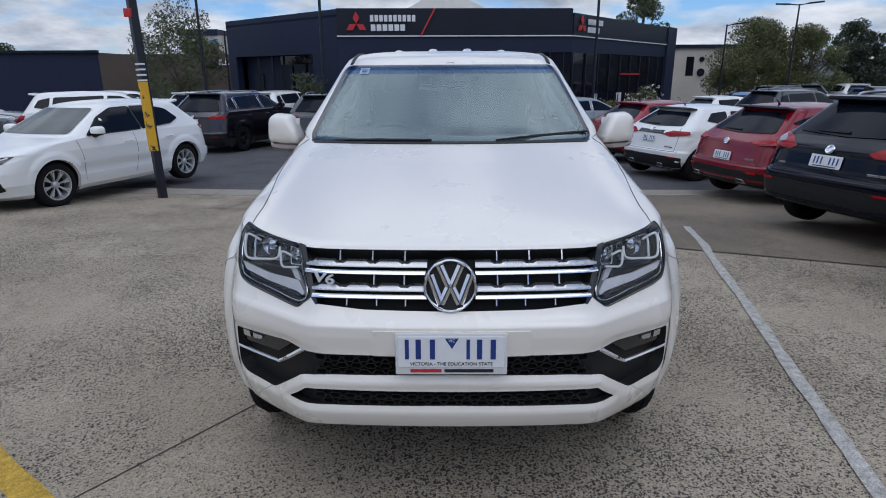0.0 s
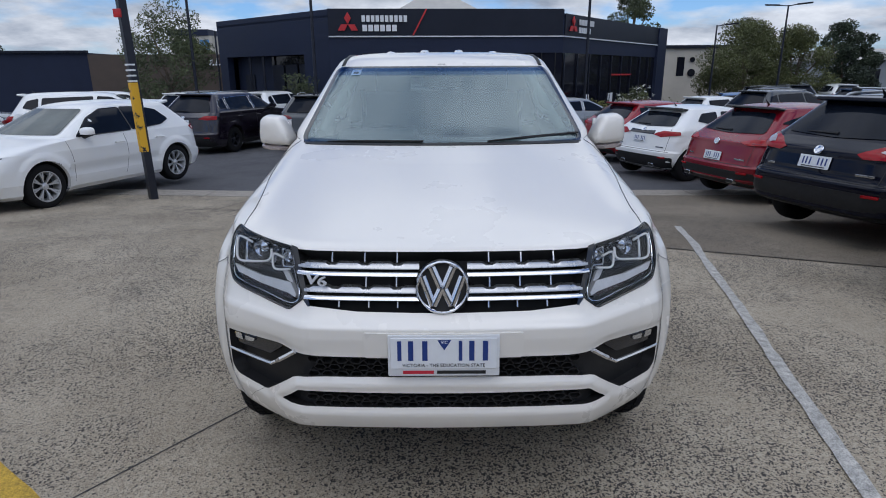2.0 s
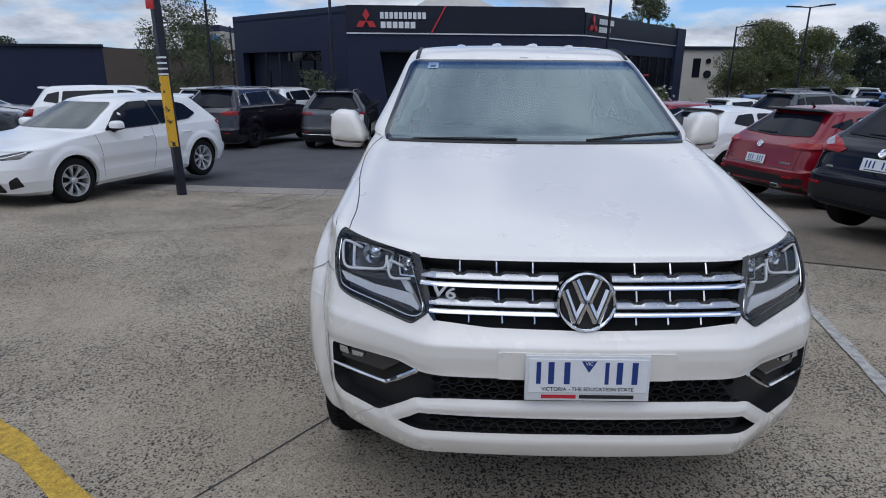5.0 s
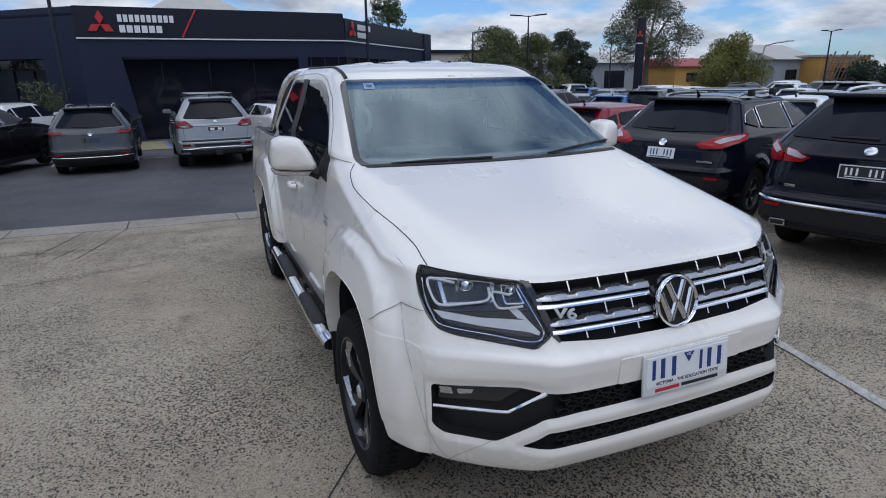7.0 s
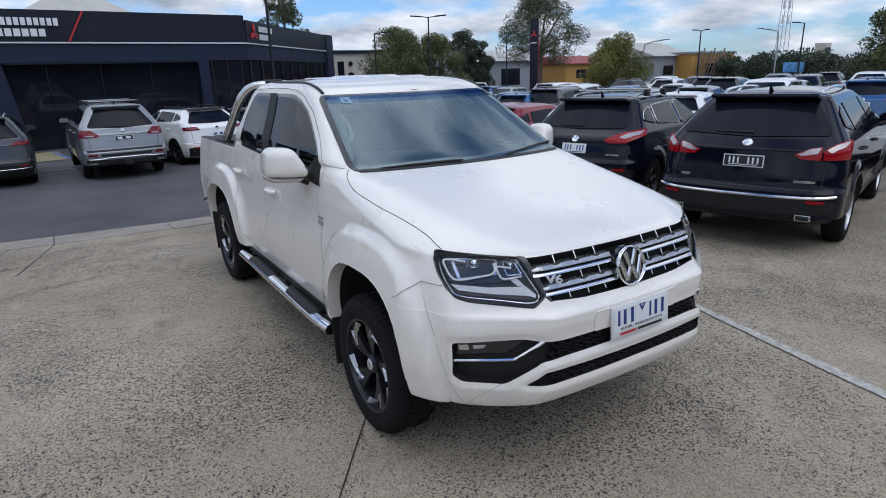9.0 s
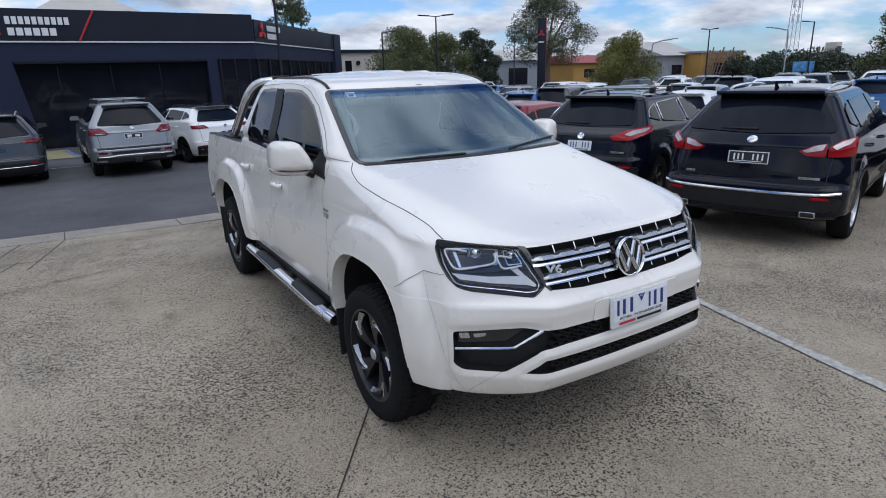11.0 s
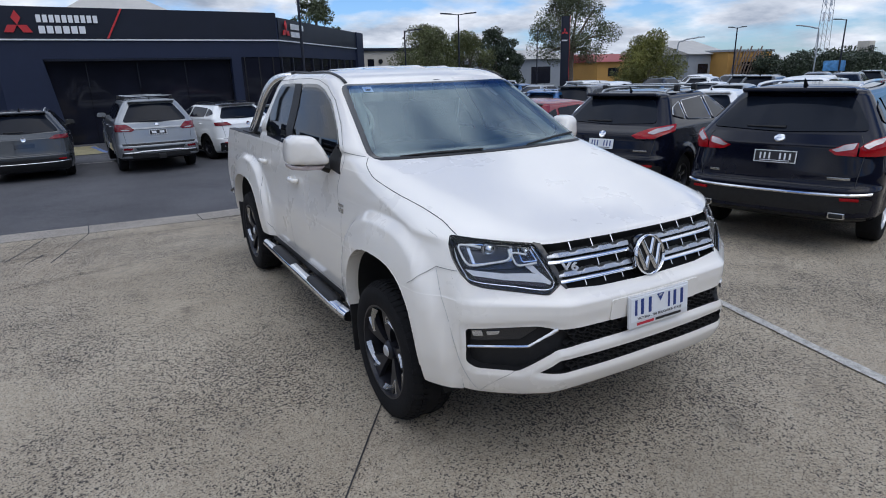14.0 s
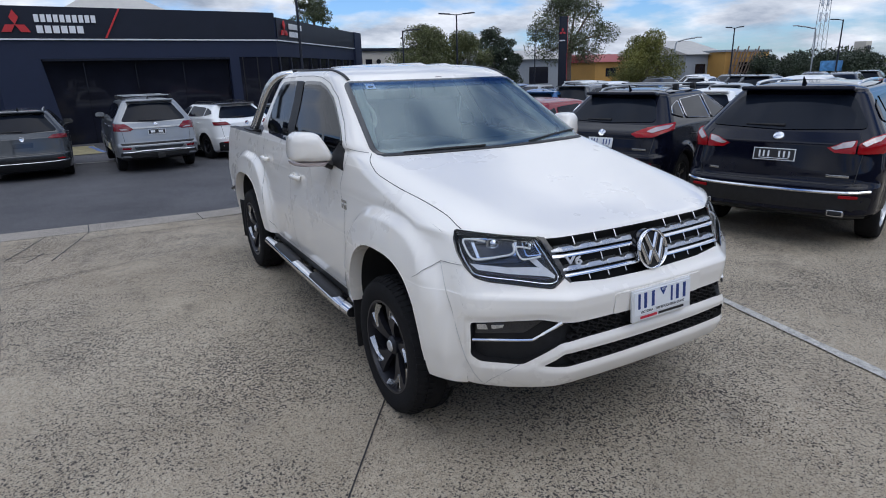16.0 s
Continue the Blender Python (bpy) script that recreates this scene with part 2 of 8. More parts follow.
CAR_GLASS = glass("windscreen glass", (0.66, 0.80, 0.79), 0.90, 2.3, (0.82, 0.96, 1.0))
BAND_DEEP = glass("deep blue tint", (0.42, 0.55, 0.78), 1.0, 1.05)
BAND_PALE = glass("pale blue tint", (0.72, 0.80, 0.92), 1.0, 1.05)
REAR_GLASS = glass("tinted rear glass", (0.35, 0.38, 0.38), 0.98, 1.5)
SIDE_GLASS = glass("smoked side glass", (0.05, 0.055, 0.06), 0.998, 1.33)
COVER_GLASS = glass("lamp cover glass", (0.95, 0.96, 0.97), 0.995, 1.35)
PLATE_WHITE = material("white number plate", (0.74, 0.76, 0.78), 0.35, var=0.03, scale=30)
PLATE_FRAME = material("pale plate surround", (0.68, 0.69, 0.70), 0.4, var=0.04, scale=30)
PLATE_BLACK = material("black number plate", (0.01, 0.01, 0.012), 0.35, var=0.2, scale=30)
INK_BLUE = material("blue plate ink", (0.012, 0.04, 0.20), 0.4, var=0.1, scale=50)
INK_BLACK = material("black ink", (0.012, 0.012, 0.014), 0.5, var=0.2, scale=50)
INK_RED = material("red ink", (0.50, 0.02, 0.04), 0.45, var=0.1, scale=50)
INTERIOR = material("grey cabin plastic", (0.085, 0.086, 0.088), 0.7, var=0.15, scale=10, bump=0.1, bump_scale=200)
CLOTH = material("dark seat cloth", (0.075, 0.075, 0.078), 0.95, var=0.2, scale=30, bump=0.3, bump_scale=300)
TRIM_PALE = material("pale pillar trim", (0.42, 0.42, 0.40), 0.75, var=0.06, scale=12)
STICKER = material("pale window sticker", (0.62, 0.72, 0.74), 0.5, var=0.08, scale=40)
CONCRETE = speckled("exposed aggregate concrete", (0.468, 0.406, 0.312), (0.360, 0.303, 0.226), (0.062, 0.056, 0.052), 0.85, (0.60, 0.58, 0.55))
# darker base holds both brownish stains and the shade round parked cars
STAINED_SHADED = speckled("stained worn concrete darkened for car shade", (0.265, 0.225, 0.172), (0.23, 0.192, 0.146), (0.08, 0.07, 0.06), 0.85, (0.55, 0.53, 0.50), 118, 0.80)
GUTTER = speckled("smooth worn concrete", (0.40, 0.365, 0.315), (0.36, 0.325, 0.28), (0.17, 0.155, 0.135), 0.85, (0.62, 0.60, 0.58))
ASPHALT = speckled("worn asphalt", (0.122, 0.121, 0.128), (0.090, 0.089, 0.096), (0.041, 0.042, 0.049), 0.88, (0.72, 0.72, 0.72))
PAINT_LINE = material("worn white road paint", (0.41, 0.395, 0.365), 0.8, var=0.38, scale=22, fine=0.4, bump=0.3, bump_scale=140)
PAINT_BAY = material("faded yellow ground paint", (0.27, 0.235, 0.13), 0.85, var=0.3, scale=6, fine=0.3)
PAINT_BLUE = material("faded blue ground paint", (0.10, 0.16, 0.33), 0.8, var=0.3, scale=10, fine=0.3)
PAINT_YELLOW = material("worn yellow road paint", (0.46, 0.29, 0.035), 0.8, var=0.35, scale=22, fine=0.35, bump=0.3, bump_scale=140)
CLADDING = material("dark navy wall panel", (0.0165, 0.0235, 0.050), 0.55, spec=0.25, var=0.10, scale=0.8, bump=0.03, bump_scale=8)
CLAD_BLACK = material("black sign panel", (0.013, 0.016, 0.027), 0.4, spec=0.25, var=0.12, scale=1.0)
CLAD_BROWN = material("brown wall panel", (0.080, 0.058, 0.044), 0.6, var=0.12, scale=1.5, bump=0.05, bump_scale=10)
SHOP_GLASS = material("dark shop glass", (0.010, 0.011, 0.018), 0.05, var=0.3, scale=0.7, spec=0.26, bump=0.03, bump_scale=1.6)
WHITE_TRIM = material("white trim", (0.72, 0.73, 0.74), 0.5, var=0.04, scale=3)
SIGN_WHITE = material("white sign face", (0.78, 0.79, 0.80), 0.4, var=0.03, scale=3)
SIGN_RED = material("red sign face", (0.52, 0.025, 0.030), 0.4, var=0.06, scale=3)
ROOF_PALE = material("pale metal roof", (0.48, 0.46, 0.42), 0.55, 0.2, var=0.1, scale=1.5)
WALL_CREAM = material("cream wall", (0.52, 0.48, 0.41), 0.8, var=0.1, scale=0.6, bump=0.1, bump_scale=12)
WALL_ORANGE = material("ochre wall", (0.46, 0.25, 0.065), 0.8, var=0.1, scale=0.6, bump=0.1, bump_scale=12)
WALL_GREY = material("grey metal wall", (0.30, 0.32, 0.34), 0.6, 0.2, var=0.1, scale=0.6)
WALL_DARK = material("dark grey rendered wall", (0.075, 0.078, 0.082), 0.85, var=0.15, scale=0.5, bump=0.1, bump_scale=12)
ROOF_RED = material("red metal roof", (0.30, 0.05, 0.045), 0.6, var=0.12, scale=1)
TIMBER = material("grey weathered timber", (0.20, 0.15, 0.12), 0.85, var=0.3, scale=5, bump=0.2, bump_scale=40)
POLE = material("dark painted steel", (0.018, 0.021, 0.032), 0.45, 0.3, var=0.2, scale=8, bump=0.05, bump_scale=60)
POLE_YELLOW = material("worn yellow paint", (0.60, 0.33, 0.018), 0.6, var=0.22, scale=10, bump=0.1, bump_scale=60)
ramp = [k for k in POLE_YELLOW.node_tree.nodes if k.type == "VALTORGB"][0].color_ramp
ramp.elements[0].position, ramp.elements[1].position = 0.36, 0.42
ramp.elements[0].color = (0.02, 0.021, 0.026, 1)
GALV = material("galvanised steel", (0.42, 0.44, 0.46), 0.45, 0.7, var=0.12, scale=4)
BARK = material("grey bark", (0.13, 0.10, 0.075), 0.95, var=0.35, scale=4, bump=0.5, bump_scale=25)
LEAF_GUM = material("grey green leaves", (0.048, 0.064, 0.030), 0.7, var=0.5, scale=0.9, alt=(0.082, 0.100, 0.044))
LEAF_DARK = material("dark green leaves", (0.022, 0.036, 0.020), 0.7, var=0.5, scale=0.9, alt=(0.040, 0.056, 0.030))
LEAF_OLIVE = material("olive leaves", (0.066, 0.082, 0.028), 0.7, var=0.5, scale=0.9, alt=(0.108, 0.118, 0.042))
LEAF_YELLOW = material("yellow green leaves", (0.090, 0.115, 0.022), 0.7, var=0.5, scale=0.9, alt=(0.16, 0.155, 0.035))
PETAL = material("white petals", (0.70, 0.70, 0.64), 0.7, var=0.1, scale=8)
SCREEN_BLUE = material("blue poster face", (0.03, 0.12, 0.34), 0.4, var=0.5, scale=2.0, alt=(0.10, 0.30, 0.55))


# ---- body surfaces -------------------------------------------------------
def spline_table(rows, n=14):
    """Catmull-Rom through the rows of a table, n samples a span."""
    rows = np.array(rows, float)
    ext = np.vstack([2 * rows[0] - rows[1], rows, 2 * rows[-1] - rows[-2]])
    out = []
    for i in range(1, len(ext) - 2):
        p0, p1, p2, p3 = ext[i - 1], ext[i], ext[i + 1], ext[i + 2]
        lo, hi = np.minimum(p1, p2), np.maximum(p1, p2)
        for k in range(n):
            s = k / n
            q = 0.5 * (2 * p1 + (p2 - p0) * s + (2 * p0 - 5 * p1 + 4 * p2 - p3) * s * s + (3 * p1 - p0 - 3 * p2 + p3) * s ** 3)
            out.append(np.clip(q, lo, hi))
    out.append(rows[-1])
    return np.array(out)


class Skin:
    """A car body as a stack of plan outlines. Rows: z, front y, rear y, half width,
    front corner (across, along), front bow, rear corner (across, along), rear bow."""

    def __init__(self, rows, flare=None, n=14, power=2.3):
        self.table = spline_table(rows, n)
        keep = [0]
        for i in range(1, len(self.table)):
            if self.table[i, 0] > self.table[keep[-1], 0] + 1e-5:
                keep.append(i)
        self.table = self.table[keep]
        self.flare, self.power, self.cache = flare, power, {}

    def params(self, z):
        t = self.table
        return [float(np.interp(z, t[:, 0], t[:, k])) for k in range(1, 10)]

    def outline(self, z, nf=10, nc=8, ns=40, p=None):
        """Half an outline, x >= 0, from the middle of the front round to the middle of the rear."""
        f, r, w, rx, ry, bow, qx, qy, rbow = p if p is not None else self.params(z)
        e = 2 / self.power
        pts = []
        for i in range(nf):
            x = (w - rx) * i / nf
            pts.append((x, f + bow * (x / w) ** 2))
        for i in range(nc):
            a = math.pi / 2 * i / nc
            x = w - rx + rx * math.sin(a) ** e
            pts.append((x, f + bow * (x / w) ** 2 + ry * (1 - math.cos(a) ** e)))
        y0, y1 = f + bow + ry, r - rbow - qy
        if y1 < y0 + 0.02:
            y0 = y1 = (y0 + y1) / 2
            y1 += 0.01
        for i in range(ns + 1):
            pts.append((w, y0 + (y1 - y0) * i / ns))
        for i in range(nc - 1, -1, -1):
            a = math.pi / 2 * i / nc
            x = w - qx + qx * math.sin(a) ** e
            pts.append((x, r - rbow * (x / w) ** 2 - qy * (1 - math.cos(a) ** e)))
        for i in range(nf - 1, -1, -1):
            x = (w - qx) * i / nf
            pts.append((x, r - rbow * (x / w) ** 2))
        if self.flare:
            pts = [(x + self.flare(y, z) * min(1, max(0, (x / w - 0.8) / 0.2)), y) for x, y in pts]
        return np.array(pts)

    def fine(self, z):
        key = round(z, 3)
        if key not in self.cache:
            o = self.outline(key, 24, 24, 90)
            self.cache[key] = (o[:48], o[24:24 + 24 + 91 + 24], o[48 + 91:][::-1])
        return self.cache[key]

    def front(self, x, z):
        o = self.fine(z)[0]
        return Vector((x, float(np.interp(abs(x), o[:, 0], o[:, 1])), z))

    def rear(self, x, z):
        o = self.fine(z)[2]
        return Vector((x, float(np.interp(abs(x), o[:, 0], o[:, 1])), z))

    def side(self, y, z, sign=-1):
        o = self.fine(z)[1]
        return Vector((sign * float(np.interp(y, o[:, 1], o[:, 0])), y, z))


def lifted_normal(lift, a, b, toward, e=0.006):
    u = lift(a + e, b) - lift(a - e, b)
    v = lift(a, b + e) - lift(a, b - e)
    n = u.cross(v)
    if n.length < 1e-9:
        return Vector(toward)
    n.normalize()
    return n if n.dot(Vector(toward)) > 0 else -n


# ---- the white pickup's skin ----------------------------------------------
ARCHES = ((0.962, 0.38, 0.455, 0.553), (4.05, 0.38, 0.53, 0.55))


def arch_norm(y, z):
    best = 9.0
    for cy, cz, a, b in ARCHES:
        best = min(best, ((abs(y - cy) / a) ** 2.8 + (abs(z - cz) / b) ** 2.8) ** (1 / 2.8))
    return best


def pickup_flare(y, z):
    q = arch_norm(y, z)
    s = min(1, max(0, (1.37 - q) / 0.115))
    t = min(1, max(0, (1.30 - q) / 0.30))
    return 0.040 * s * s * (3 - 2 * s) + 0.020 * t


class FacetSkin(Skin):
    """A body whose nose is flat in the middle and runs back in a flat facet to a tight corner below the bonnet."""

    def outline(self, z, nf=10, nc=8, ns=40, p=None):
        f, r, w, rx, ry, bow, qx, qy, rbow = p if p is not None else self.params(z)
        flare, self.flare = self.flare, None
        pts = Skin.outline(self, z, nf, nc, ns, [f, r, w, rx, ry, bow, qx, qy, rbow])
        self.flare = flare
        k = min(1, max(0, (1.125 - z) / 0.05))
        if k > 0:
            xa = w - rx
            x2 = w - 0.066
            x1 = float(np.interp(z, (0.65, 0.78), (0.535, 0.50)))
            calm = float(np.interp(z, (0.43, 0.58, 0.80, 1.0, 1.1), (0.03, 0.0, 0.0, 0.075, 0.135)))
            g = 0.5 * f + 0.5 * calm
            poly = [(xa, f + bow * (xa / w) ** 2), (x1, f + bow * (x1 / w) ** 2), (x2, g + 0.272), (w, calm + 0.50)]
            line = [Vector(poly[0])]
            for i, cut in ((1, 0.045), (2, 0.065)):
                b = Vector(poly[i])
                a, c = b + (Vector(poly[i - 1]) - b).normalized() * cut, b + (Vector(poly[i + 1]) - b).normalized() * cut
                line += [(1 - t) ** 2 * a + 2 * t * (1 - t) * b + t * t * c for t in np.linspace(0, 1, 9)]
            line.append(Vector(poly[3]))
            q = np.array([tuple(v) for v in line])
            run = np.concatenate([[0], np.cumsum(np.hypot(*np.diff(q, axis=0).T))])
            at = run[-1] * np.arange(nc) / nc
            corner = np.stack([np.interp(at, run, q[:, 0]), np.interp(at, run, q[:, 1])], 1)
            pts[nf:nf + nc] = pts[nf:nf + nc] * (1 - k) + corner * k
            y0, y1 = pts[nf + nc, 1] * (1 - k) + (f + 0.50) * k, pts[nf + nc + ns, 1]
            y0 += (calm - f) * k
            pts[nf + nc:nf + nc + ns + 1, 1] = np.linspace(y0, y1, ns + 1)
        if flare:
            for v in pts:
                v[0] += flare(v[1], z) * min(1, max(0, (v[0] / w - 0.84) / 0.13))
        return pts


PICKUP_ROWS = [
    (0.36, 0.120, 5.10, 0.860, 0.54, 0.47, 0.08, 0.2, 0.15, 0.02),
    (0.40, 0.075, 5.14, 0.885, 0.55, 0.51, 0.08, 0.2, 0.15, 0.02),
    (0.45, 0.030, 5.17, 0.902, 0.56, 0.53, 0.08, 0.2, 0.15, 0.02),
    (0.52, -0.004, 5.20, 0.912, 0.56, 0.54, 0.08, 0.2, 0.15, 0.02),
    (0.58, -0.008, 5.21, 0.922, 0.56, 0.54, 0.08, 0.2, 0.15, 0.02),
    (0.66, -0.004, 5.21, 0.928, 0.56, 0.54, 0.08, 0.2, 0.15, 0.02),
    (0.75, 0.003, 5.20, 0.930, 0.56, 0.54, 0.08, 0.15, 0.12, 0.02),
    (0.82, -0.006, 5.19, 0.930, 0.56, 0.54, 0.08, 0.1, 0.08, 0.02),
    (0.862, -0.006, 5.19, 0.929, 0.56, 0.54, 0.08, 0.1, 0.08, 0.02),
    (0.868, -0.004, 5.19, 0.929, 0.56, 0.54, 0.08, 0.1, 0.08, 0.02),
    (0.875, 0.011, 5.19, 0.928, 0.56, 0.54, 0.08, 0.1, 0.08, 0.02),
    (0.91, 0.040, 5.19, 0.927, 0.56, 0.54, 0.08, 0.1, 0.08, 0.02),
    (1.00, 0.085, 5.18, 0.918, 0.54, 0.48, 0.09, 0.1, 0.08, 0.02),
    (1.06, 0.115, 5.17, 0.910, 0.53, 0.46, 0.09, 0.1, 0.08, 0.02),
    (1.10, 0.140, 5.17, 0.906, 0.52, 0.44, 0.09, 0.1, 0.08, 0.02),
    (1.115, 0.170, 5.17, 0.905, 0.50, 0.43, 0.08, 0.1, 0.08, 0.02),
    (1.13, 0.230, 5.16, 0.903, 0.46, 0.42, 0.07, 0.1, 0.08, 0.02),
    (1.16, 0.360, 5.16, 0.900, 0.38, 0.44, 0.07, 0.1, 0.08, 0.02),
    (1.20, 0.550, 5.15, 0.893, 0.32, 0.45, 0.07, 0.1, 0.08, 0.02),
    (1.26, 0.845, 5.14, 0.880, 0.26, 0.43, 0.07, 0.1, 0.08, 0.02),
    (1.285, 0.965, 5.13, 0.874, 0.24, 0.40, 0.07, 0.1, 0.08, 0.02),
    (1.295, 1.012, 3.80, 0.870, 0.23, 0.38, 0.07, 0.1, 0.06, 0.02),
    (1.33, 1.165, 3.77, 0.857, 0.18, 0.28, 0.11, 0.1, 0.06, 0.02),
    (1.36, 1.285, 3.76, 0.843, 0.13, 0.20, 0.15, 0.1, 0.06, 0.02),
    (1.40, 1.360, 3.75, 0.849, 0.12, 0.18, 0.16, 0.1, 0.06, 0.02),
    (1.50, 1.535, 3.72, 0.804, 0.11, 0.16, 0.15, 0.1, 0.06, 0.02),
    (1.62, 1.745, 3.67, 0.752, 0.11, 0.15, 0.13, 0.1, 0.06, 0.02),
    (1.72, 1.920, 3.62, 0.714, 0.11, 0.15, 0.12, 0.1, 0.08, 0.02),
    (1.765, 2.005, 3.58, 0.696, 0.12, 0.16, 0.12, 0.12, 0.1, 0.02),
    (1.798, 2.075, 3.53, 0.680, 0.13, 0.17, 0.13, 0.14, 0.12, 0.03),
    (1.828, 2.190, 3.44, 0.640, 0.14, 0.18, 0.14, 0.16, 0.14, 0.04),
    (1.850, 2.380, 3.25, 0.500, 0.14, 0.12, 0.10, 0.16, 0.12, 0.05),
    (1.862, 2.620, 3.02, 0.200, 0.08, 0.06, 0.05, 0.08, 0.06, 0.03),
]


# ---- building blocks -----------------------------------------------------
def mesh_ob(name, verts, faces, mat, parent=None, label="", normals=None, sharp=35):
    me = bpy.data.meshes.new(name)
    me.from_pydata([tuple(v) for v in verts], [], faces)
    me.update()
    me.materials.append(mat)
    if sharp is not None:
        me.polygons.foreach_set("use_smooth", [True] * len(me.polygons))
        if normals is not None:
            me.normals_split_custom_set_from_vertices([tuple(n) for n in normals])
        else:
            me.set_sharp_from_angle(angle=radians(sharp))
    ob = new(name, me)
    if parent:
        ob.parent = parent
    if label:
        tagged(ob, label)
    return ob


def part(name, bm, mat, parent=None, label="", sharp=35):
    me = bpy.data.meshes.new(name)
    bm.normal_update()
    bm.to_mesh(me)
    bm.free()
    me.materials.append(mat)
    me.polygons.foreach_set("use_smooth", [True] * len(me.polygons))
    me.set_sharp_from_angle(angle=radians(sharp))
    ob = new(name, me)
    if parent:
        ob.parent = parent
    if label:
        tagged(ob, label)
    return ob


def thing(name, label, category, group="", m=None, kind=""):
    ob = new(name)
    ob.empty_display_size = 0.3
    tagged(ob, label, category, group, kind)
    if m is not None:
        ob.matrix_basis = m
    return ob


def block(bm, size, m, bevel=0.0, seg=2):
    made = bmesh.ops.create_cube(bm, size=1.0, matrix=m @ Matrix.Diagonal((*size, 1)))
    if bevel:
        edges = list({e for v in made["verts"] for e in v.link_edges})
        bmesh.ops.bevel(bm, geom=edges, offset=bevel, segments=seg, affect="EDGES", profile=0.6)
    return bm


def box(name, size, loc, mat, parent=None, bevel=0.0, rot=(0, 0, 0), label="", seg=2):
    return part(name, block(bmesh.new(), size, pose(*loc, *rot), bevel, seg), mat, parent, label)


def tube_data(path, radius, n=8, flat=1.0, caps=True):
    """A round bar along a path; radius may be a list; flat squeezes it in height."""
    path = [Vector(p) for p in path]
    radii = radius if isinstance(radius, (list, tuple)) else [radius] * len(path)
    verts, faces = [], []
    up = Vector((0, 0, 1))
    for i, p in enumerate(path):
        d = (path[min(i + 1, len(path) - 1)] - path[max(i - 1, 0)]).normalized()
        ref = up if abs(d.z) < 0.92 else Vector((0, 1, 0))
        s = d.cross(ref).normalized()
        t = s.cross(d).normalized()
        for k in range(n):
            a = 2 * math.pi * k / n
            verts.append(p + (s * math.cos(a) + t * math.sin(a) * flat) * radii[i])
    for i in range(len(path) - 1):
        for k in range(n):
            j = (k + 1) % n
            faces.append((i * n + k, i * n + j, (i + 1) * n + j, (i + 1) * n + k))
    if caps:
        faces.append(tuple(range(n - 1, -1, -1)))
        faces.append(tuple(range((len(path) - 1) * n, len(path) * n)))
    return verts, faces


def tube(name, path, radius, mat, parent=None, n=8, flat=1.0, label=""):
    v, f = tube_data(path, radius, n, flat)
    return mesh_ob(name, v, f, mat, parent, label, sharp=50)


def smooth_path(pts, n=6):
    rows = np.array([tuple(p) for p in pts], float)
    ext = np.vstack([2 * rows[0] - rows[1], rows, 2 * rows[-1] - rows[-2]])
    out = []
    for i in range(1, len(ext) - 2):
        p0, p1, p2, p3 = ext[i - 1:i + 3]
        for k in range(n):
            s = k / n
            out.append(0.5 * (2 * p1 + (p2 - p0) * s + (2 * p0 - 5 * p1 + 4 * p2 - p3) * s * s + (3 * p1 - p0 - 3 * p2 + p3) * s ** 3))
    out.append(rows[-1])
    return [Vector(p) for p in out]


def lathe_data(profile, n=32):
    """Turns (radius, x) pairs about the x axis."""
    verts, faces = [], []
    for r, x in profile:
        for k in range(n):
            a = 2 * math.pi * k / n
            verts.append((x, r * math.cos(a), r * math.sin(a)))
    for i in range(len(profile) - 1):
        for k in range(n):
            j = (k + 1) % n
            faces.append((i * n + k, i * n + j, (i + 1) * n + j, (i + 1) * n + k))
    return verts, faces


def fillet(poly, r, n=4):
    out, m = [], len(poly)
    for i in range(m):
        p, a, b = Vector(poly[i]), Vector(poly[i - 1]), Vector(poly[(i + 1) % m])
        u, v = a - p, b - p
        c = min(r, u.length * 0.45, v.length * 0.45)
        s, e = p + u.normalized() * c, p + v.normalized() * c
        for k in range(n + 1):
            t = k / n
            out.append(tuple((1 - t) ** 2 * s + 2 * t * (1 - t) * p + t * t * e))
    return out


def densify(poly, step):
    out = []
    for i, p in enumerate(poly):
        q = poly[(i + 1) % len(poly)]
        k = max(1, int(math.dist(p, q) / step + 0.5))
        out += [(p[0] + (q[0] - p[0]) * j / k, p[1] + (q[1] - p[1]) * j / k) for j in range(k)]
    return out


def inside(p, poly):
    x, y, hit = p[0], p[1], False
    j = len(poly) - 1
    for i in range(len(poly)):
        (xi, yi), (xj, yj) = poly[i], poly[j]
        if (yi > y) != (yj > y) and x < (xj - xi) * (y - yi) / (yj - yi) + xi:
            hit = not hit
        j = i
    return hit


from mathutils.geometry import delaunay_2d_cdt


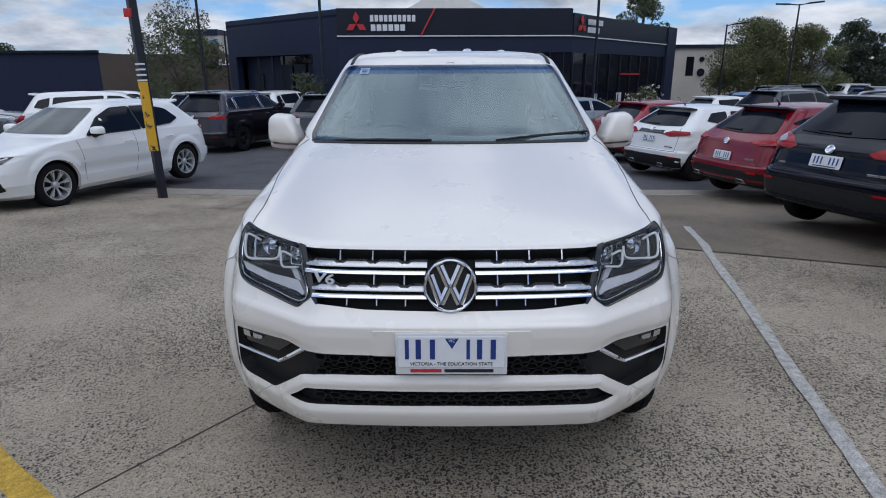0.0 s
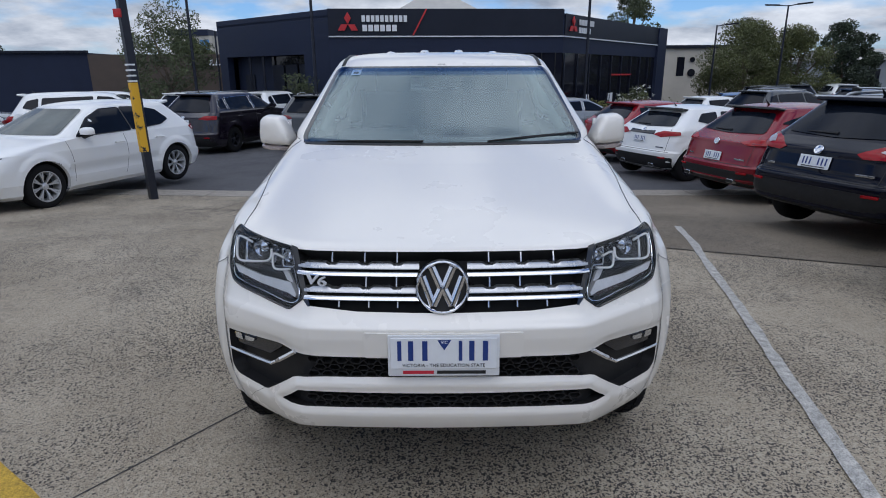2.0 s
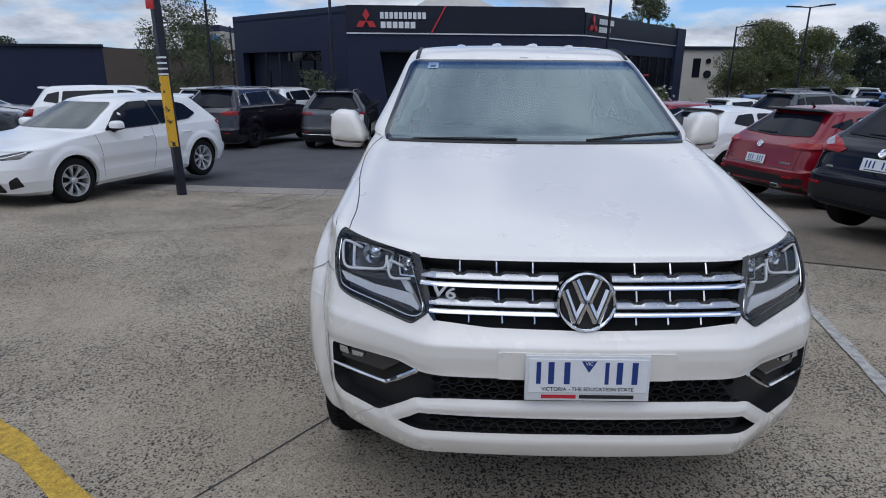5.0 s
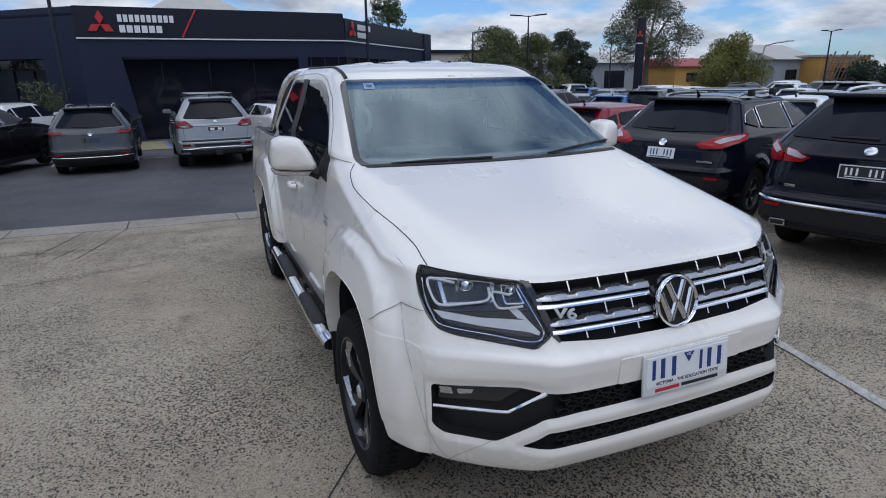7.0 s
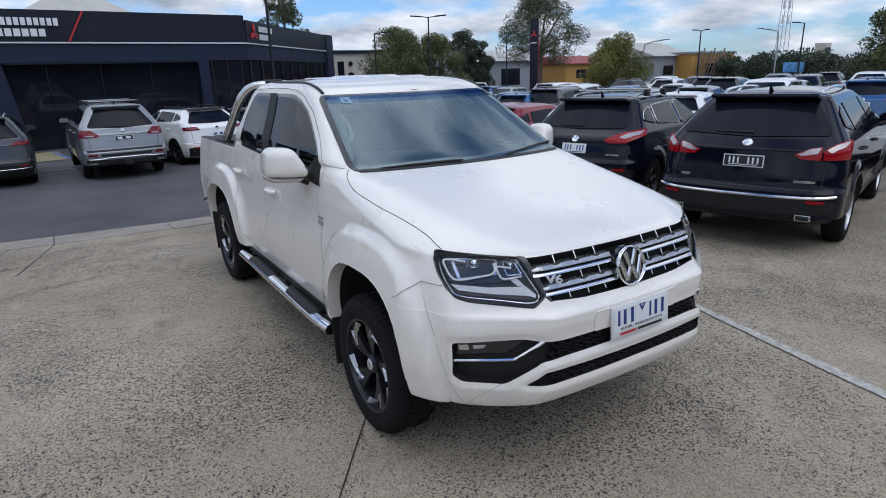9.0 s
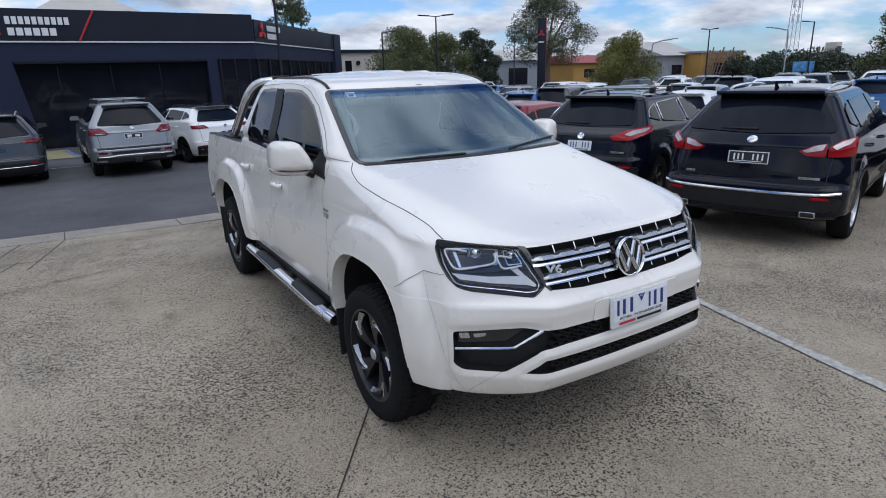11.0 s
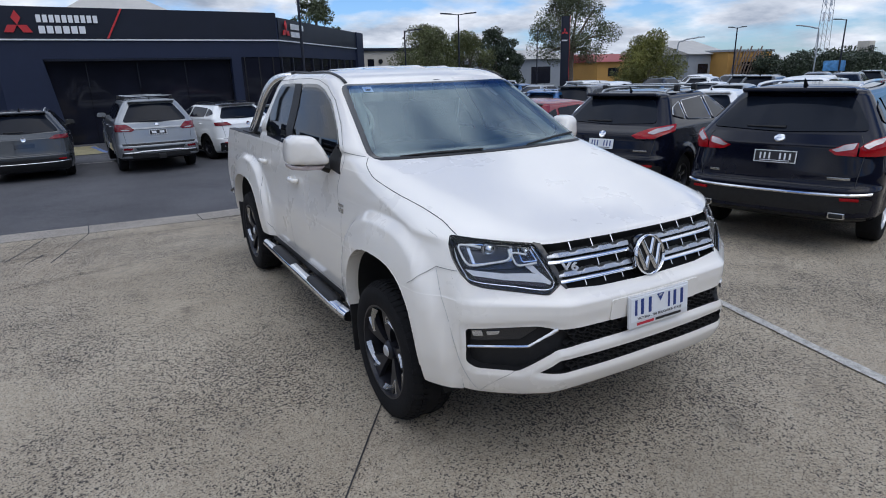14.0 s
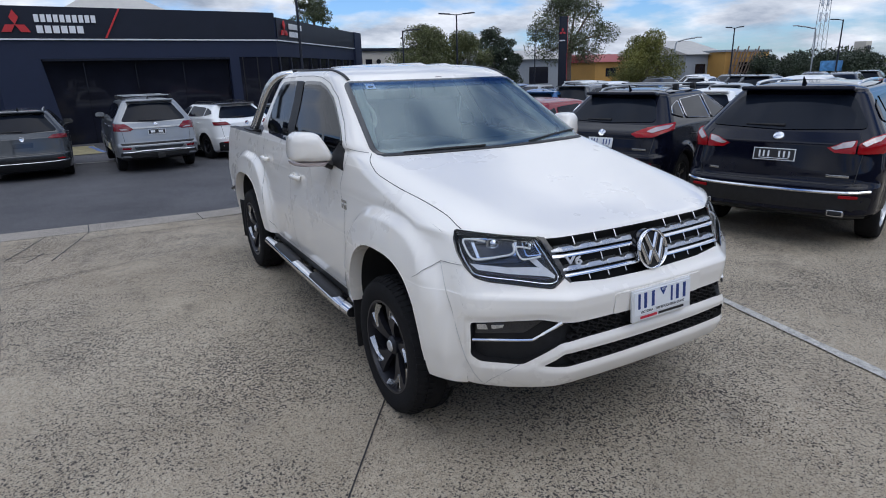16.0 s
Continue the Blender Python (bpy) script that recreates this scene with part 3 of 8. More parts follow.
def patch_data(poly, lift, toward, off, holes, step, depth):
    loops = [densify(q, step) for q in (poly, *holes)]
    pts, edges = [], []
    for q in loops:
        base = len(pts)
        pts += q
        edges += [(base + i, base + (i + 1) % len(q)) for i in range(len(q))]
    rim = list(pts)
    xs, ys = [p[0] for p in poly], [p[1] for p in poly]
    nx, ny = int((max(xs) - min(xs)) / step), int((max(ys) - min(ys)) / step)
    rim_np = np.array(rim)
    for i in range(1, nx + 1):
        for j in range(1, ny + 1):
            p = (min(xs) + (i - 0.5 + 0.03 * (j % 2)) * step, min(ys) + (j - 0.5) * step)
            if inside(p, poly) and not any(inside(p, h) for h in holes) and np.min(np.hypot(rim_np[:, 0] - p[0], rim_np[:, 1] - p[1])) > 0.45 * step:
                pts.append(p)
    res = delaunay_2d_cdt([Vector(p) for p in pts], edges, [], 0, 1e-6)
    flat, tris = res[0], res[2]
    keep = []
    for t in tris:
        c = ((flat[t[0]].x + flat[t[1]].x + flat[t[2]].x) / 3, (flat[t[0]].y + flat[t[1]].y + flat[t[2]].y) / 3)
        if inside(c, poly) and not any(inside(c, h) for h in holes):
            keep.append(t)
    norms = [lifted_normal(lift, p.x, p.y, toward) for p in flat]
    verts = [lift(p.x, p.y) + n * off for p, n in zip(flat, norms)]
    faces = []
    for t in keep:
        a, b, c = (verts[k] for k in t)
        faces.append(tuple(t) if (b - a).cross(c - a).dot(norms[t[0]]) > 0 else tuple(reversed(t)))
    if depth:
        base = 0
        for q in loops:
            ring = []
            for p in q:
                n = lifted_normal(lift, p[0], p[1], toward)
                s = lift(*p)
                ring.append((s + n * off, s + n * (off - depth), n))
            k0 = len(verts)
            for top, low, n in ring:
                verts += [top, low]
                norms += [n, n]
            for i in range(len(q)):
                a, b = k0 + 2 * i, k0 + 2 * ((i + 1) % len(q))
                faces.append((a, a + 1, b + 1, b))
    return verts, faces, norms


def patch(name, poly, lift, mat, parent, off=0.004, toward=(0, -1, 0), holes=(), step=0.03, depth=0.0, label=""):
    """A panel bent onto a body surface; depth gives it edges that run into the body."""
    v, f, n = patch_data(poly, lift, toward, off, holes, step, depth)
    return mesh_ob(name, v, f, mat, parent, label, normals=None if depth else n, sharp=40)


def ribbon(name, path, lift, toward, mat, parent, width=0.005, off=0.0015, step=0.03, label=""):
    """A narrow strip along a line on a body surface, such as the gap round a door."""
    pts = []
    for p, q in zip(path[:-1], path[1:]):
        k = max(1, int(math.dist(p, q) / step))
        pts += [(p[0] + (q[0] - p[0]) * j / k, p[1] + (q[1] - p[1]) * j / k) for j in range(k)]
    pts.append(path[-1])
    verts, faces = [], []
    for i, p in enumerate(pts):
        a, b = Vector(pts[max(i - 1, 0)]), Vector(pts[min(i + 1, len(pts) - 1)])
        d = (b - a).normalized()
        s = Vector((-d.y, d.x)) * width / 2
        n = lifted_normal(lift, p[0], p[1], toward)
        for w in (-1, 1):
            verts.append(lift(p[0] + s.x * w, p[1] + s.y * w) + n * off)
    for i in range(len(pts) - 1):
        faces.append((2 * i, 2 * i + 1, 2 * i + 3, 2 * i + 2))
    return mesh_ob(name, verts, faces, mat, parent, label, sharp=60)


def sweep(name, path, across, mat, parent, label=""):
    """A rail of the given section (pairs: outward, up) along a path in the plan."""
    path = [Vector(p) for p in path]
    verts, faces, n = [], [], len(across)
    for i, p in enumerate(path):
        d = (path[min(i + 1, len(path) - 1)] - path[max(i - 1, 0)]).normalized()
        s = Vector((d.y, -d.x, 0)).normalized()
        for o, u in across:
            verts.append(p + s * o + Vector((0, 0, u)))
    for i in range(len(path) - 1):
        for k in range(n):
            j = (k + 1) % n
            faces.append((i * n + k, i * n + j, (i + 1) * n + j, (i + 1) * n + k))
    faces.append(tuple(range(n - 1, -1, -1)))
    faces.append(tuple(range((len(path) - 1) * n, len(path) * n)))
    return mesh_ob(name, verts, faces, mat, parent, label, sharp=30)


def body_grid(skin, per, cols, arches=(), drop=None, power=2.8):
    """The body's skin as a grid: heights by the table, columns round the outline, wheel arches cut out."""
    tab = skin.table[::per]
    if tab[-1][0] != skin.table[-1][0]:
        tab = np.vstack([tab, skin.table[-1]])
    nf, nc, ns = cols
    half = [skin.outline(r[0], nf, nc, ns, p=list(r[1:])) for r in tab]
    m, k = len(half), len(half[0])
    ring = 2 * k - 2
    P = np.zeros((m, ring, 3))
    for i in range(m):
        h = half[i]
        P[i, :k, 0], P[i, :k, 1] = h[:, 0], h[:, 1]
        P[i, k:, 0], P[i, k:, 1] = -h[-2:0:-1, 0], h[-2:0:-1, 1]
        P[i, :, 2] = tab[i][0]

    def q(y, z):
        return min((((abs(y - cy) / a) ** power + (abs(z - cz) / b) ** power) ** (1 / power), cy, cz, a, b) for cy, cz, a, b in arches)

    du = np.roll(P, -1, 1) - np.roll(P, 1, 1)
    dv = np.zeros_like(P)
    dv[1:-1] = P[2:] - P[:-2]
    dv[0], dv[-1] = P[1] - P[0], P[-1] - P[-2]
    N = np.cross(du, dv)
    N /= np.linalg.norm(N, axis=2, keepdims=True) + 1e-12
    sidecols = set(range(nf + nc // 3, nf + nc + ns + 1 + nc - nc // 3))
    is_side = np.array([(j if j < k else ring - j) in sidecols for j in range(ring)])
    inner = np.zeros((m, ring), bool)
    if arches:
        for i in range(m):
            for j in range(ring):
                if is_side[j] and q(P[i, j, 1], P[i, j, 2])[0] < 1:
                    inner[i, j] = True
    faces = []
    for i in range(m - 1):
        for j in range(ring):
            j2 = (j + 1) % ring
            ids = ((i, j), (i, j2), (i + 1, j2), (i + 1, j))
            if sum(inner[a] for a in ids) >= 3:
                continue
            if drop and drop(np.mean([P[a] for a in ids], axis=0), N[i, j]):
                continue
            faces.append(tuple(a * ring + b for a, b in ids))
    for i in range(m):
        for j in range(ring):
            if inner[i, j]:
                v, cy, cz, a, b = q(P[i, j, 1], P[i, j, 2])
                y, z = cy + (P[i, j, 1] - cy) / max(v, 0.3), cz + (P[i, j, 2] - cz) / max(v, 0.3)
                z = min(max(z, tab[0][0]), tab[-1][0])
                s = skin.side(y, z, 1 if P[i, j, 0] > 0 else -1)
                P[i, j] = s
    verts, norms = P.reshape(-1, 3), N.reshape(-1, 3)
    faces.append(tuple(range((m - 1) * ring, m * ring)))
    used = sorted({v for f in faces for v in f})
    renum = {v: n for n, v in enumerate(used)}
    return verts[used], [tuple(renum[v] for v in f) for f in faces], norms[used]


def arch_lip(name, skin, arch, sign, mat, parent, power=2.8, zmin=0.3, grow=1.0, depth=0.07, out=0.003, label=""):
    """The rolled edge of a wheel arch, turned in towards the wheel."""
    cy, cz, a, b = arch
    rows = []
    for k in range(49):
        t = math.pi * (k / 48 * 1.3 - 0.15)
        y = cy + grow * a * math.copysign(abs(math.cos(t)) ** (2 / power), math.cos(t))
        z = cz + grow * b * math.copysign(abs(math.sin(t)) ** (2 / power), math.sin(t))
        if z < zmin:
            continue
        s = skin.side(y, z, sign)
        rows.append(((s.x + sign * out, y, z), (s.x - sign * depth, cy + (y - cy) * 0.985, cz + (z - cz) * 0.985)))
    verts = [p for r in rows for p in r]
    faces = [(2 * i, 2 * i + 1, 2 * i + 3, 2 * i + 2) for i in range(len(rows) - 1)]
    return mesh_ob(name, verts, faces, mat, parent, label, sharp=60)


def wheel(parent, loc, sign, R, rim, width, style, name="wheel"):
    """A tyre on a spoked alloy; the outer face looks along sign * x."""
    hub = new(name)
    hub.parent = parent
    hub.matrix_basis = pose(*loc)
    w = width / 2
    prof = [(rim - 0.012, -w * 0.9), (rim + 0.01, -w * 0.98), (R - 0.055, -w * 1.0), (R - 0.02, -w * 0.93), (R - 0.004, -w * 0.72), (R, -w * 0.4), (R, w * 0.4),
            (R - 0.004, w * 0.72), (R - 0.02, w * 0.93), (R - 0.055, w * 1.0), (rim + 0.01, w * 0.98), (rim - 0.012, w * 0.9)]
    v, f = lathe_data(prof, 40)
    n0 = len(v)
    if style.get("tread"):
        for k in range(64):
            a = 2 * math.pi * k / 64
            for s in (-1, 1):
                for x0, x1 in ((0.30, 0.52), (0.58, 0.92)):
                    b0 = len(v)
                    hgt = R + 0.006
                    for da, x in ((-0.03, x0), (0.03, x0), (0.045, x1), (-0.015, x1)):
                        drop = 0.0 if x < 0.6 else 0.022 * (x - 0.6) / 0.32
                        for rr in (R - 0.015 - drop, hgt - drop):
                            v.append((s * x * w, rr * math.cos(a + s * da), rr * math.sin(a + s * da)))
                    f += [(b0 + 1, b0 + 3, b0 + 5, b0 + 7)] + [(b0 + 2 * i, b0 + 2 * i + 1, b0 + (2 * i + 3) % 8, b0 + (2 * i + 2) % 8) for i in range(4)]
    mesh_ob("tyre", v, f, RUBBER, hub, sharp=45)
    x1 = sign * w * 0.80
    prof = [(rim - 0.005, sign * w * 0.93), (rim - 0.016, sign * w * 0.93), (rim - 0.022, sign * w * 0.80), (rim - 0.035, sign * w * 0.2), (rim - 0.04, -sign * w * 0.8)]
    v, f = lathe_data(prof, 40)
    rimob = mesh_ob("rim", v, f, style["rim"], hub, sharp=45)
    v, f = lathe_data([(0.0, -sign * w * 0.2), (rim - 0.04, -sign * w * 0.2)], 24)
    mesh_ob("brake_disc", v, f, LINER, hub)
    n = style["spokes"]
    av, af = [], []
    for k in range(n):
        a0 = 2 * math.pi * k / n + style.get("turn", 0.0)
        for off, wid in style["fork"]:
            vs, fs = [], []
            for s in range(7):
                t = s / 6
                r = 0.045 + (rim - 0.06) * t
                a = a0 + (off + style.get("twist", 0.0)) * t ** 1.2
                half = wid * (0.55 + 0.45 * t)
                x = x1 - sign * (0.028 * (1 - t) ** 2 + 0.004)
                for side, dx in ((-1, 0), (1, 0), (1, -0.03), (-1, -0.03)):
                    p = Vector((x + sign * dx, r * math.cos(a) - side * half * math.sin(a), r * math.sin(a) + side * half * math.cos(a)))
                    vs.append(p)
            for s in range(6):
                for e in range(4):
                    fs.append((s * 4 + e, s * 4 + (e + 1) % 4, s * 4 + 4 + (e + 1) % 4, s * 4 + 4 + e))
            if style.get("split"):
                mesh_ob("spoke", vs, fs, style["face"], hub, sharp=30)
            else:
                af += [tuple(i + len(av) for i in q) for q in fs]
                av += vs
        for off, wid in style.get("accents", ()):
            pts = []
            for s in range(7):
                t = s / 6
                r, a = 0.62 * rim + 0.30 * rim * t, a0 + (off + style.get("twist", 0.0)) * t ** 1.2
                pts.append((x1 - sign * 0.010, r * math.cos(a), r * math.sin(a)))
            tube("machined_edge", pts, [wid * (0.4 + 0.6 * s / 6) for s in range(7)], RIM_CUT, hub, 4)
    if av:
        mesh_ob("spokes", av, af, style["face"], hub, sharp=30)
    v, f = lathe_data([(0.033, x1 - sign * 0.006), (0.052, x1 - sign * 0.02), (0.058, x1 - sign * 0.06)], 20)
    mesh_ob("hub", v, f, style["rim"], hub)
    v, f = lathe_data([(0.0, x1 + sign * 0.002), (0.026, x1 + sign * 0.001), (0.033, x1 - sign * 0.006)], 20)
    mesh_ob("hub_cap", v, f, style.get("cap", style["rim"]), hub)
    return hub


def text_mesh(name, words, size, m, mat, parent, depth=0.002, label="", bold=0.0):
    cu = bpy.data.curves.new(name, "FONT")
    cu.body, cu.size, cu.extrude, cu.align_x, cu.align_y = words, size, depth, "CENTER", "CENTER"
    cu.offset = bold
    tmp = bpy.data.objects.new(name, cu)
    me = bpy.data.meshes.new_from_object(tmp)
    bpy.data.objects.remove(tmp)
    me.materials.clear()
    me.materials.append(mat)
    ob = new(name, me)
    ob.matrix_basis = m
    if parent:
        ob.parent = parent
    if label:
        tagged(ob, label)
    return ob


def quads(rects, depth):
    """Flat bars: (x0, y0, x1, y1, lean) each, of some depth, in one plane."""
    v, f = [], []
    for x0, y0, x1, y1, lean in rects:
        b = len(v)
        for z in (0, depth):
            v += [(x0, y0, z), (x1, y0, z), (x1 + lean, y1, z), (x0 + lean, y1, z)]
        f += [(b + 4, b + 5, b + 6, b + 7), (b, b + 1, b + 5, b + 4), (b + 1, b + 2, b + 6, b + 5), (b + 2, b + 3, b + 7, b + 6), (b + 3, b, b + 4, b + 7)]
    return v, f


def number_plate(parent, m, dark=False, near=False, name="number_plate"):
    """A plate of 372 x 134 mm with its characters as plain bars; its own z looks outwards."""
    hp = 0.106 if dark else 0.134
    pl = part(name, block(bmesh.new(), (0.372, hp, 0.004), Matrix(), 0.0015, 1), PLATE_BLACK if dark else PLATE_WHITE, parent, "black number plate" if dark else "white number plate")
    pl.matrix_basis = m
    ink = PLATE_WHITE if dark else INK_BLUE
    bars = []
    for x in (-0.150, -0.110, -0.066, 0.034, 0.078, 0.124):
        bars.append((x, -0.030, x + 0.030, 0.046, 0))
    if dark:
        bars = [(a, -0.028, c2, 0.036, e) for a, _, c2, _, e in bars]
    if not near:
        bars = [(-0.140, -0.020, -0.040, 0.032, 0), (0.036, -0.020, 0.140, 0.032, 0)]
    for b in bars:
        rects = [b] if not near else [(b[0] + 0.007, b[1], b[2] - 0.007, b[3], 0)]
        v, f = quads(rects, 0.0035)
        mesh_ob("character_bar", v, f, ink, pl, sharp=None).matrix_basis = pose(0, 0, 0.001)
    if dark:
        surround = part("plate_surround", block(bmesh.new(), (0.394, 0.124, 0.004), pose(0, 0, -0.003), 0.0015, 1), PLATE_FRAME, pl, "pale plate surround")
    v, f = quads([(-0.14, -0.043 if dark else -0.056, 0.14, -0.036 if dark else -0.046, 0)], 0.0032)
    mesh_ob("motto_bar", v, f, ink if dark else INK_BLACK, pl, sharp=None).matrix_basis = pose(0, 0, 0.001)
    return pl


def from_frame(origin, right, up):
    """A matrix at origin whose x runs right and whose y runs up."""
    r, u = Vector(right).normalized(), Vector(up).normalized()
    n = r.cross(u).normalized()
    u = n.cross(r)
    return Matrix(((r.x, u.x, n.x, origin[0]), (r.y, u.y, n.y, origin[1]), (r.z, u.z, n.z, origin[2]), (0, 0, 0, 1)))


# ---- ground --------------------------------------------------------------
FALL_Y, FALL_Z = (4.2, 7.6, 10.4, 16.0, 22.5), (0.0, -0.20, -0.29, -0.41, -0.58)


def gz(y, x=0.0):
    """The height of the ground: level round the pickup, then falling gently to the showroom and the side row."""
    return float(np.interp(y, FALL_Y, FALL_Z)) - float(np.interp(x, (2.2, 4.5), (0, 0.05)))


def strip(name, outline, mat, lift=0.0, label="", category="", parent=None, thick=0.0):
    """A flat area that follows the fall of the ground."""
    bm = bmesh.new()
    f = bm.faces.new([bm.verts.new((x, y, 0)) for x, y in outline])
    for co, no in [((0, y, 0), (0, 1, 0)) for y in FALL_Y] + [((x, 0, 0), (1, 0, 0)) for x in (2.2, 4.5)]:
        bmesh.ops.bisect_plane(bm, geom=bm.verts[:] + bm.edges[:] + bm.faces[:], plane_co=co, plane_no=no)
    if thick:
        top = bm.faces[:]
        ext = bmesh.ops.extrude_face_region(bm, geom=top)
        for v in [g for g in ext["geom"] if isinstance(g, bmesh.types.BMVert)]:
            v.co.z -= thick
        bmesh.ops.recalc_face_normals(bm, faces=bm.faces[:])
    for v in bm.verts:
        v.co.z += gz(v.co.y, v.co.x) + lift
    ob = part(name, bm, mat, parent, label)
    if category:
        tagged(ob, label, category, kind="structure")
    return ob


far = 3000
strip("ground", [(-far, -far), (far, -far), (far, far), (-far, far)], ASPHALT, -0.012, "worn dark grey asphalt of the yard and road", "ground")
EDGE = [(-40, 9.1), (-5.4, 8.7), (-3.4, 8.4), (-0.4, 8.0), (4.7, 8.4), (40, 8.9)]
apron = strip("pavement", [(-40, -30), (40, -30), (40, 8.30), (4.7, 7.80), (-0.4, 7.40), (-3.4, 7.80), (-5.4, 8.10), (-40, 8.50)], CONCRETE, 0.0, "speckled exposed aggregate concrete parking apron", "pavement", thick=0.012)
gut = [(-40, 8.506), (-5.4, 8.106), (-3.4, 7.806), (-0.4, 7.406), (4.7, 7.806), (40, 8.306)]


def along(line, x):
    return float(np.interp(x, [p[0] for p in line], [p[1] for p in line]))


# bays darkened in colour for stains and for the shade of the car row
strip("pavement_bay", [(2.35, 3.86), (6.8, 2.5), (15, 0.0), (15, 7.98), (4.7, 7.79), (1.2, 7.52)], STAINED_SHADED, 0.004, "older stained concrete bays beside the apron, parked cars' shade in the colour", "pavement")
gutter = thing("gutter", "worn pale concrete edge strip between apron and road", "pavement", kind="structure")
x = -13.0
random.seed(4)
while x < 13:
    w = 1.35 + random.uniform(-0.15, 0.2)
    a, b = x + 0.008, x + w - 0.008
    strip("slab", [(a, along(gut, a) + 0.004), (b, along(gut, b) + 0.004), (b, along(EDGE, b)), (a, along(EDGE, a))], GUTTER, 0.004, parent=gutter, thick=0.016)
    x += w


def groove(name, pts, width, mat, lift, label):
    v, f = [], []
    path = []
    for p, q in zip(pts[:-1], pts[1:]):
        k = max(2, int(math.dist(p, q) / 0.12))
        path += [(p[0] + (q[0] - p[0]) * j / k, p[1] + (q[1] - p[1]) * j / k) for j in range(k)]
    path.append(pts[-1])
    for i, p in enumerate(path):
        a, b = Vector(path[max(i - 1, 0)]), Vector(path[min(i + 1, len(path) - 1)])
        d = (b - a).normalized()
        wob = width * (1 + 0.35 * noise.noise((p[0] * 5, p[1] * 5, 0)))
        off = 0.25 * width * noise.noise((p[0] * 2, p[1] * 2, 7))
        for s in (-1, 1):
            x2, y2 = p[0] - d.y * (s * wob / 2 + off), p[1] + d.x * (s * wob / 2 + off)
            v.append((x2, y2, gz(y2, x2) + lift))
    f = [(2 * i, 2 * i + 2, 2 * i + 3, 2 * i + 1) for i in range(len(path) - 1)]
    ob = mesh_ob(name, v, f, mat, None, sharp=60)
    return tagged(ob, label, "joint" if mat is SEAM else "line", kind="structure")


groove("bay_line", [(1.425, -1.4), (2.91, 4.95)], 0.078, PAINT_LINE, 0.009, "worn white painted parking bay line on the concrete")
strip("painted_bay", [(-2.95, 21.7), (-1.62, 21.7), (-1.9, 25.0), (-2.95, 25.0)], PAINT_BAY, 0.006, "faded yellow painted bay before the showroom", "road marking")
groove("bay_line_blue", [(-2.02, 24.6), (-1.62, 21.9)], 0.16, PAINT_BLUE, 0.010, "faded blue painted line by the showroom")
groove("bay_line_white", [(-2.5, 18.35), (-1.5, 18.25)], 0.09, PAINT_LINE, 0.006, "worn white bay line between parked cars")
groove("bay_line_yellow", [(-3.2, 1.30), (-1.30, -0.12)], 0.11, PAINT_YELLOW, 0.004, "worn yellow painted line on the concrete")
groove("joint", [(-2.3, -0.75), (-0.95, 1.05), (-0.2, 2.1)], 0.008, SEAM, 0.003, "narrow dark joint in the concrete")
groove("joint", [(2.2, 3.9), (6.8, 2.5), (11, 1.22)], 0.014, SEAM, 0.008, "narrow dark joint in the concrete")
groove("joint", [(-7, 3.6), (-3.0, 4.9), (-0.9, 5.5)], 0.010, SEAM, 0.003, "narrow dark joint in the concrete")
for crack in ([(-3.17, 6.32), (-2.98, 7.1), (-2.81, 7.83)], [(-2.95, 6.02), (-2.79, 6.51)], [(-2.70, 5.92), (-2.50, 6.8), (-2.32, 7.66)], [(-3.6, 6.53), (-3.19, 6.46), (-2.46, 6.34)], [(-3.7, 7.50), (-2.91, 7.32)], [(-2.34, 7.07), (-0.63, 6.89), (0.8, 6.95)]):
    groove("crack", crack, 0.016, SEAM, 0.003, "thin dark crack in the worn concrete")
groove("bay_line", [(-4.7, 17.5), (-5.2, 24)], 0.09, PAINT_LINE, -0.004, "worn white painted bay line on the asphalt")


# ---- the white pickup ----------------------------------------------------
def edge_gap(p, poly):
    """How far a point lies outside a closed outline; 0 within it."""
    if inside(p, poly):
        return 0.0
    a = np.array(poly)
    b = np.roll(a, -1, 0)
    d = b - a
    t = np.clip(((np.array(p) - a) * d).sum(1) / ((d * d).sum(1) + 1e-12), 0, 1)
    return float(np.hypot(*(a + d * t[:, None] - np.array(p)).T).min())


class NoseSkin(FacetSkin):
    """The pickup's body with the chamfered rims of its lower openings."""

    def front(self, x, z):
        p = FacetSkin.front(self, x, z)
        if 0.44 < z < 0.84:
            wide = min(1, max(0, (abs(x) - 0.44) / 0.10)) if z > 0.70 else 1.0
            a, b = edge_gap((abs(x), z), HALF_INTAKE), edge_gap((abs(x), z), HALF_LOWER)
            p.y += 0.012 * wide * max(0, 1 - a / 0.030) + 0.010 * max(0, 1 - b / 0.026)
        return p


HALF_INTAKE = [(0, 0.751), (0.53, 0.751), (0.60, 0.765), (0.852, 0.748), (0.852, 0.590), (0.822, 0.564), (0.675, 0.556), (0.541, 0.662), (0.42, 0.669), (0, 0.675)]
HALF_LOWER = [(0, 0.617), (0.529, 0.611), (0.604, 0.552), (0.515, 0.549), (0, 0.556)]
PK = NoseSkin(PICKUP_ROWS, pickup_flare, power=2.0)
pickup = thing("pickup_truck", "white dual-cab pickup with chrome grille parked on the concrete", "pickup truck", m=pose(0.006, 0, 0, 0, 0, -0.95))
XS = 6  # columns of the front corner that belong to the front sheet
FRONT_TOP = 1.14


def front_reach(z, share):
    return float(PK.outline(z, 14, 20, 40)[14 + int(20 * share)][0])


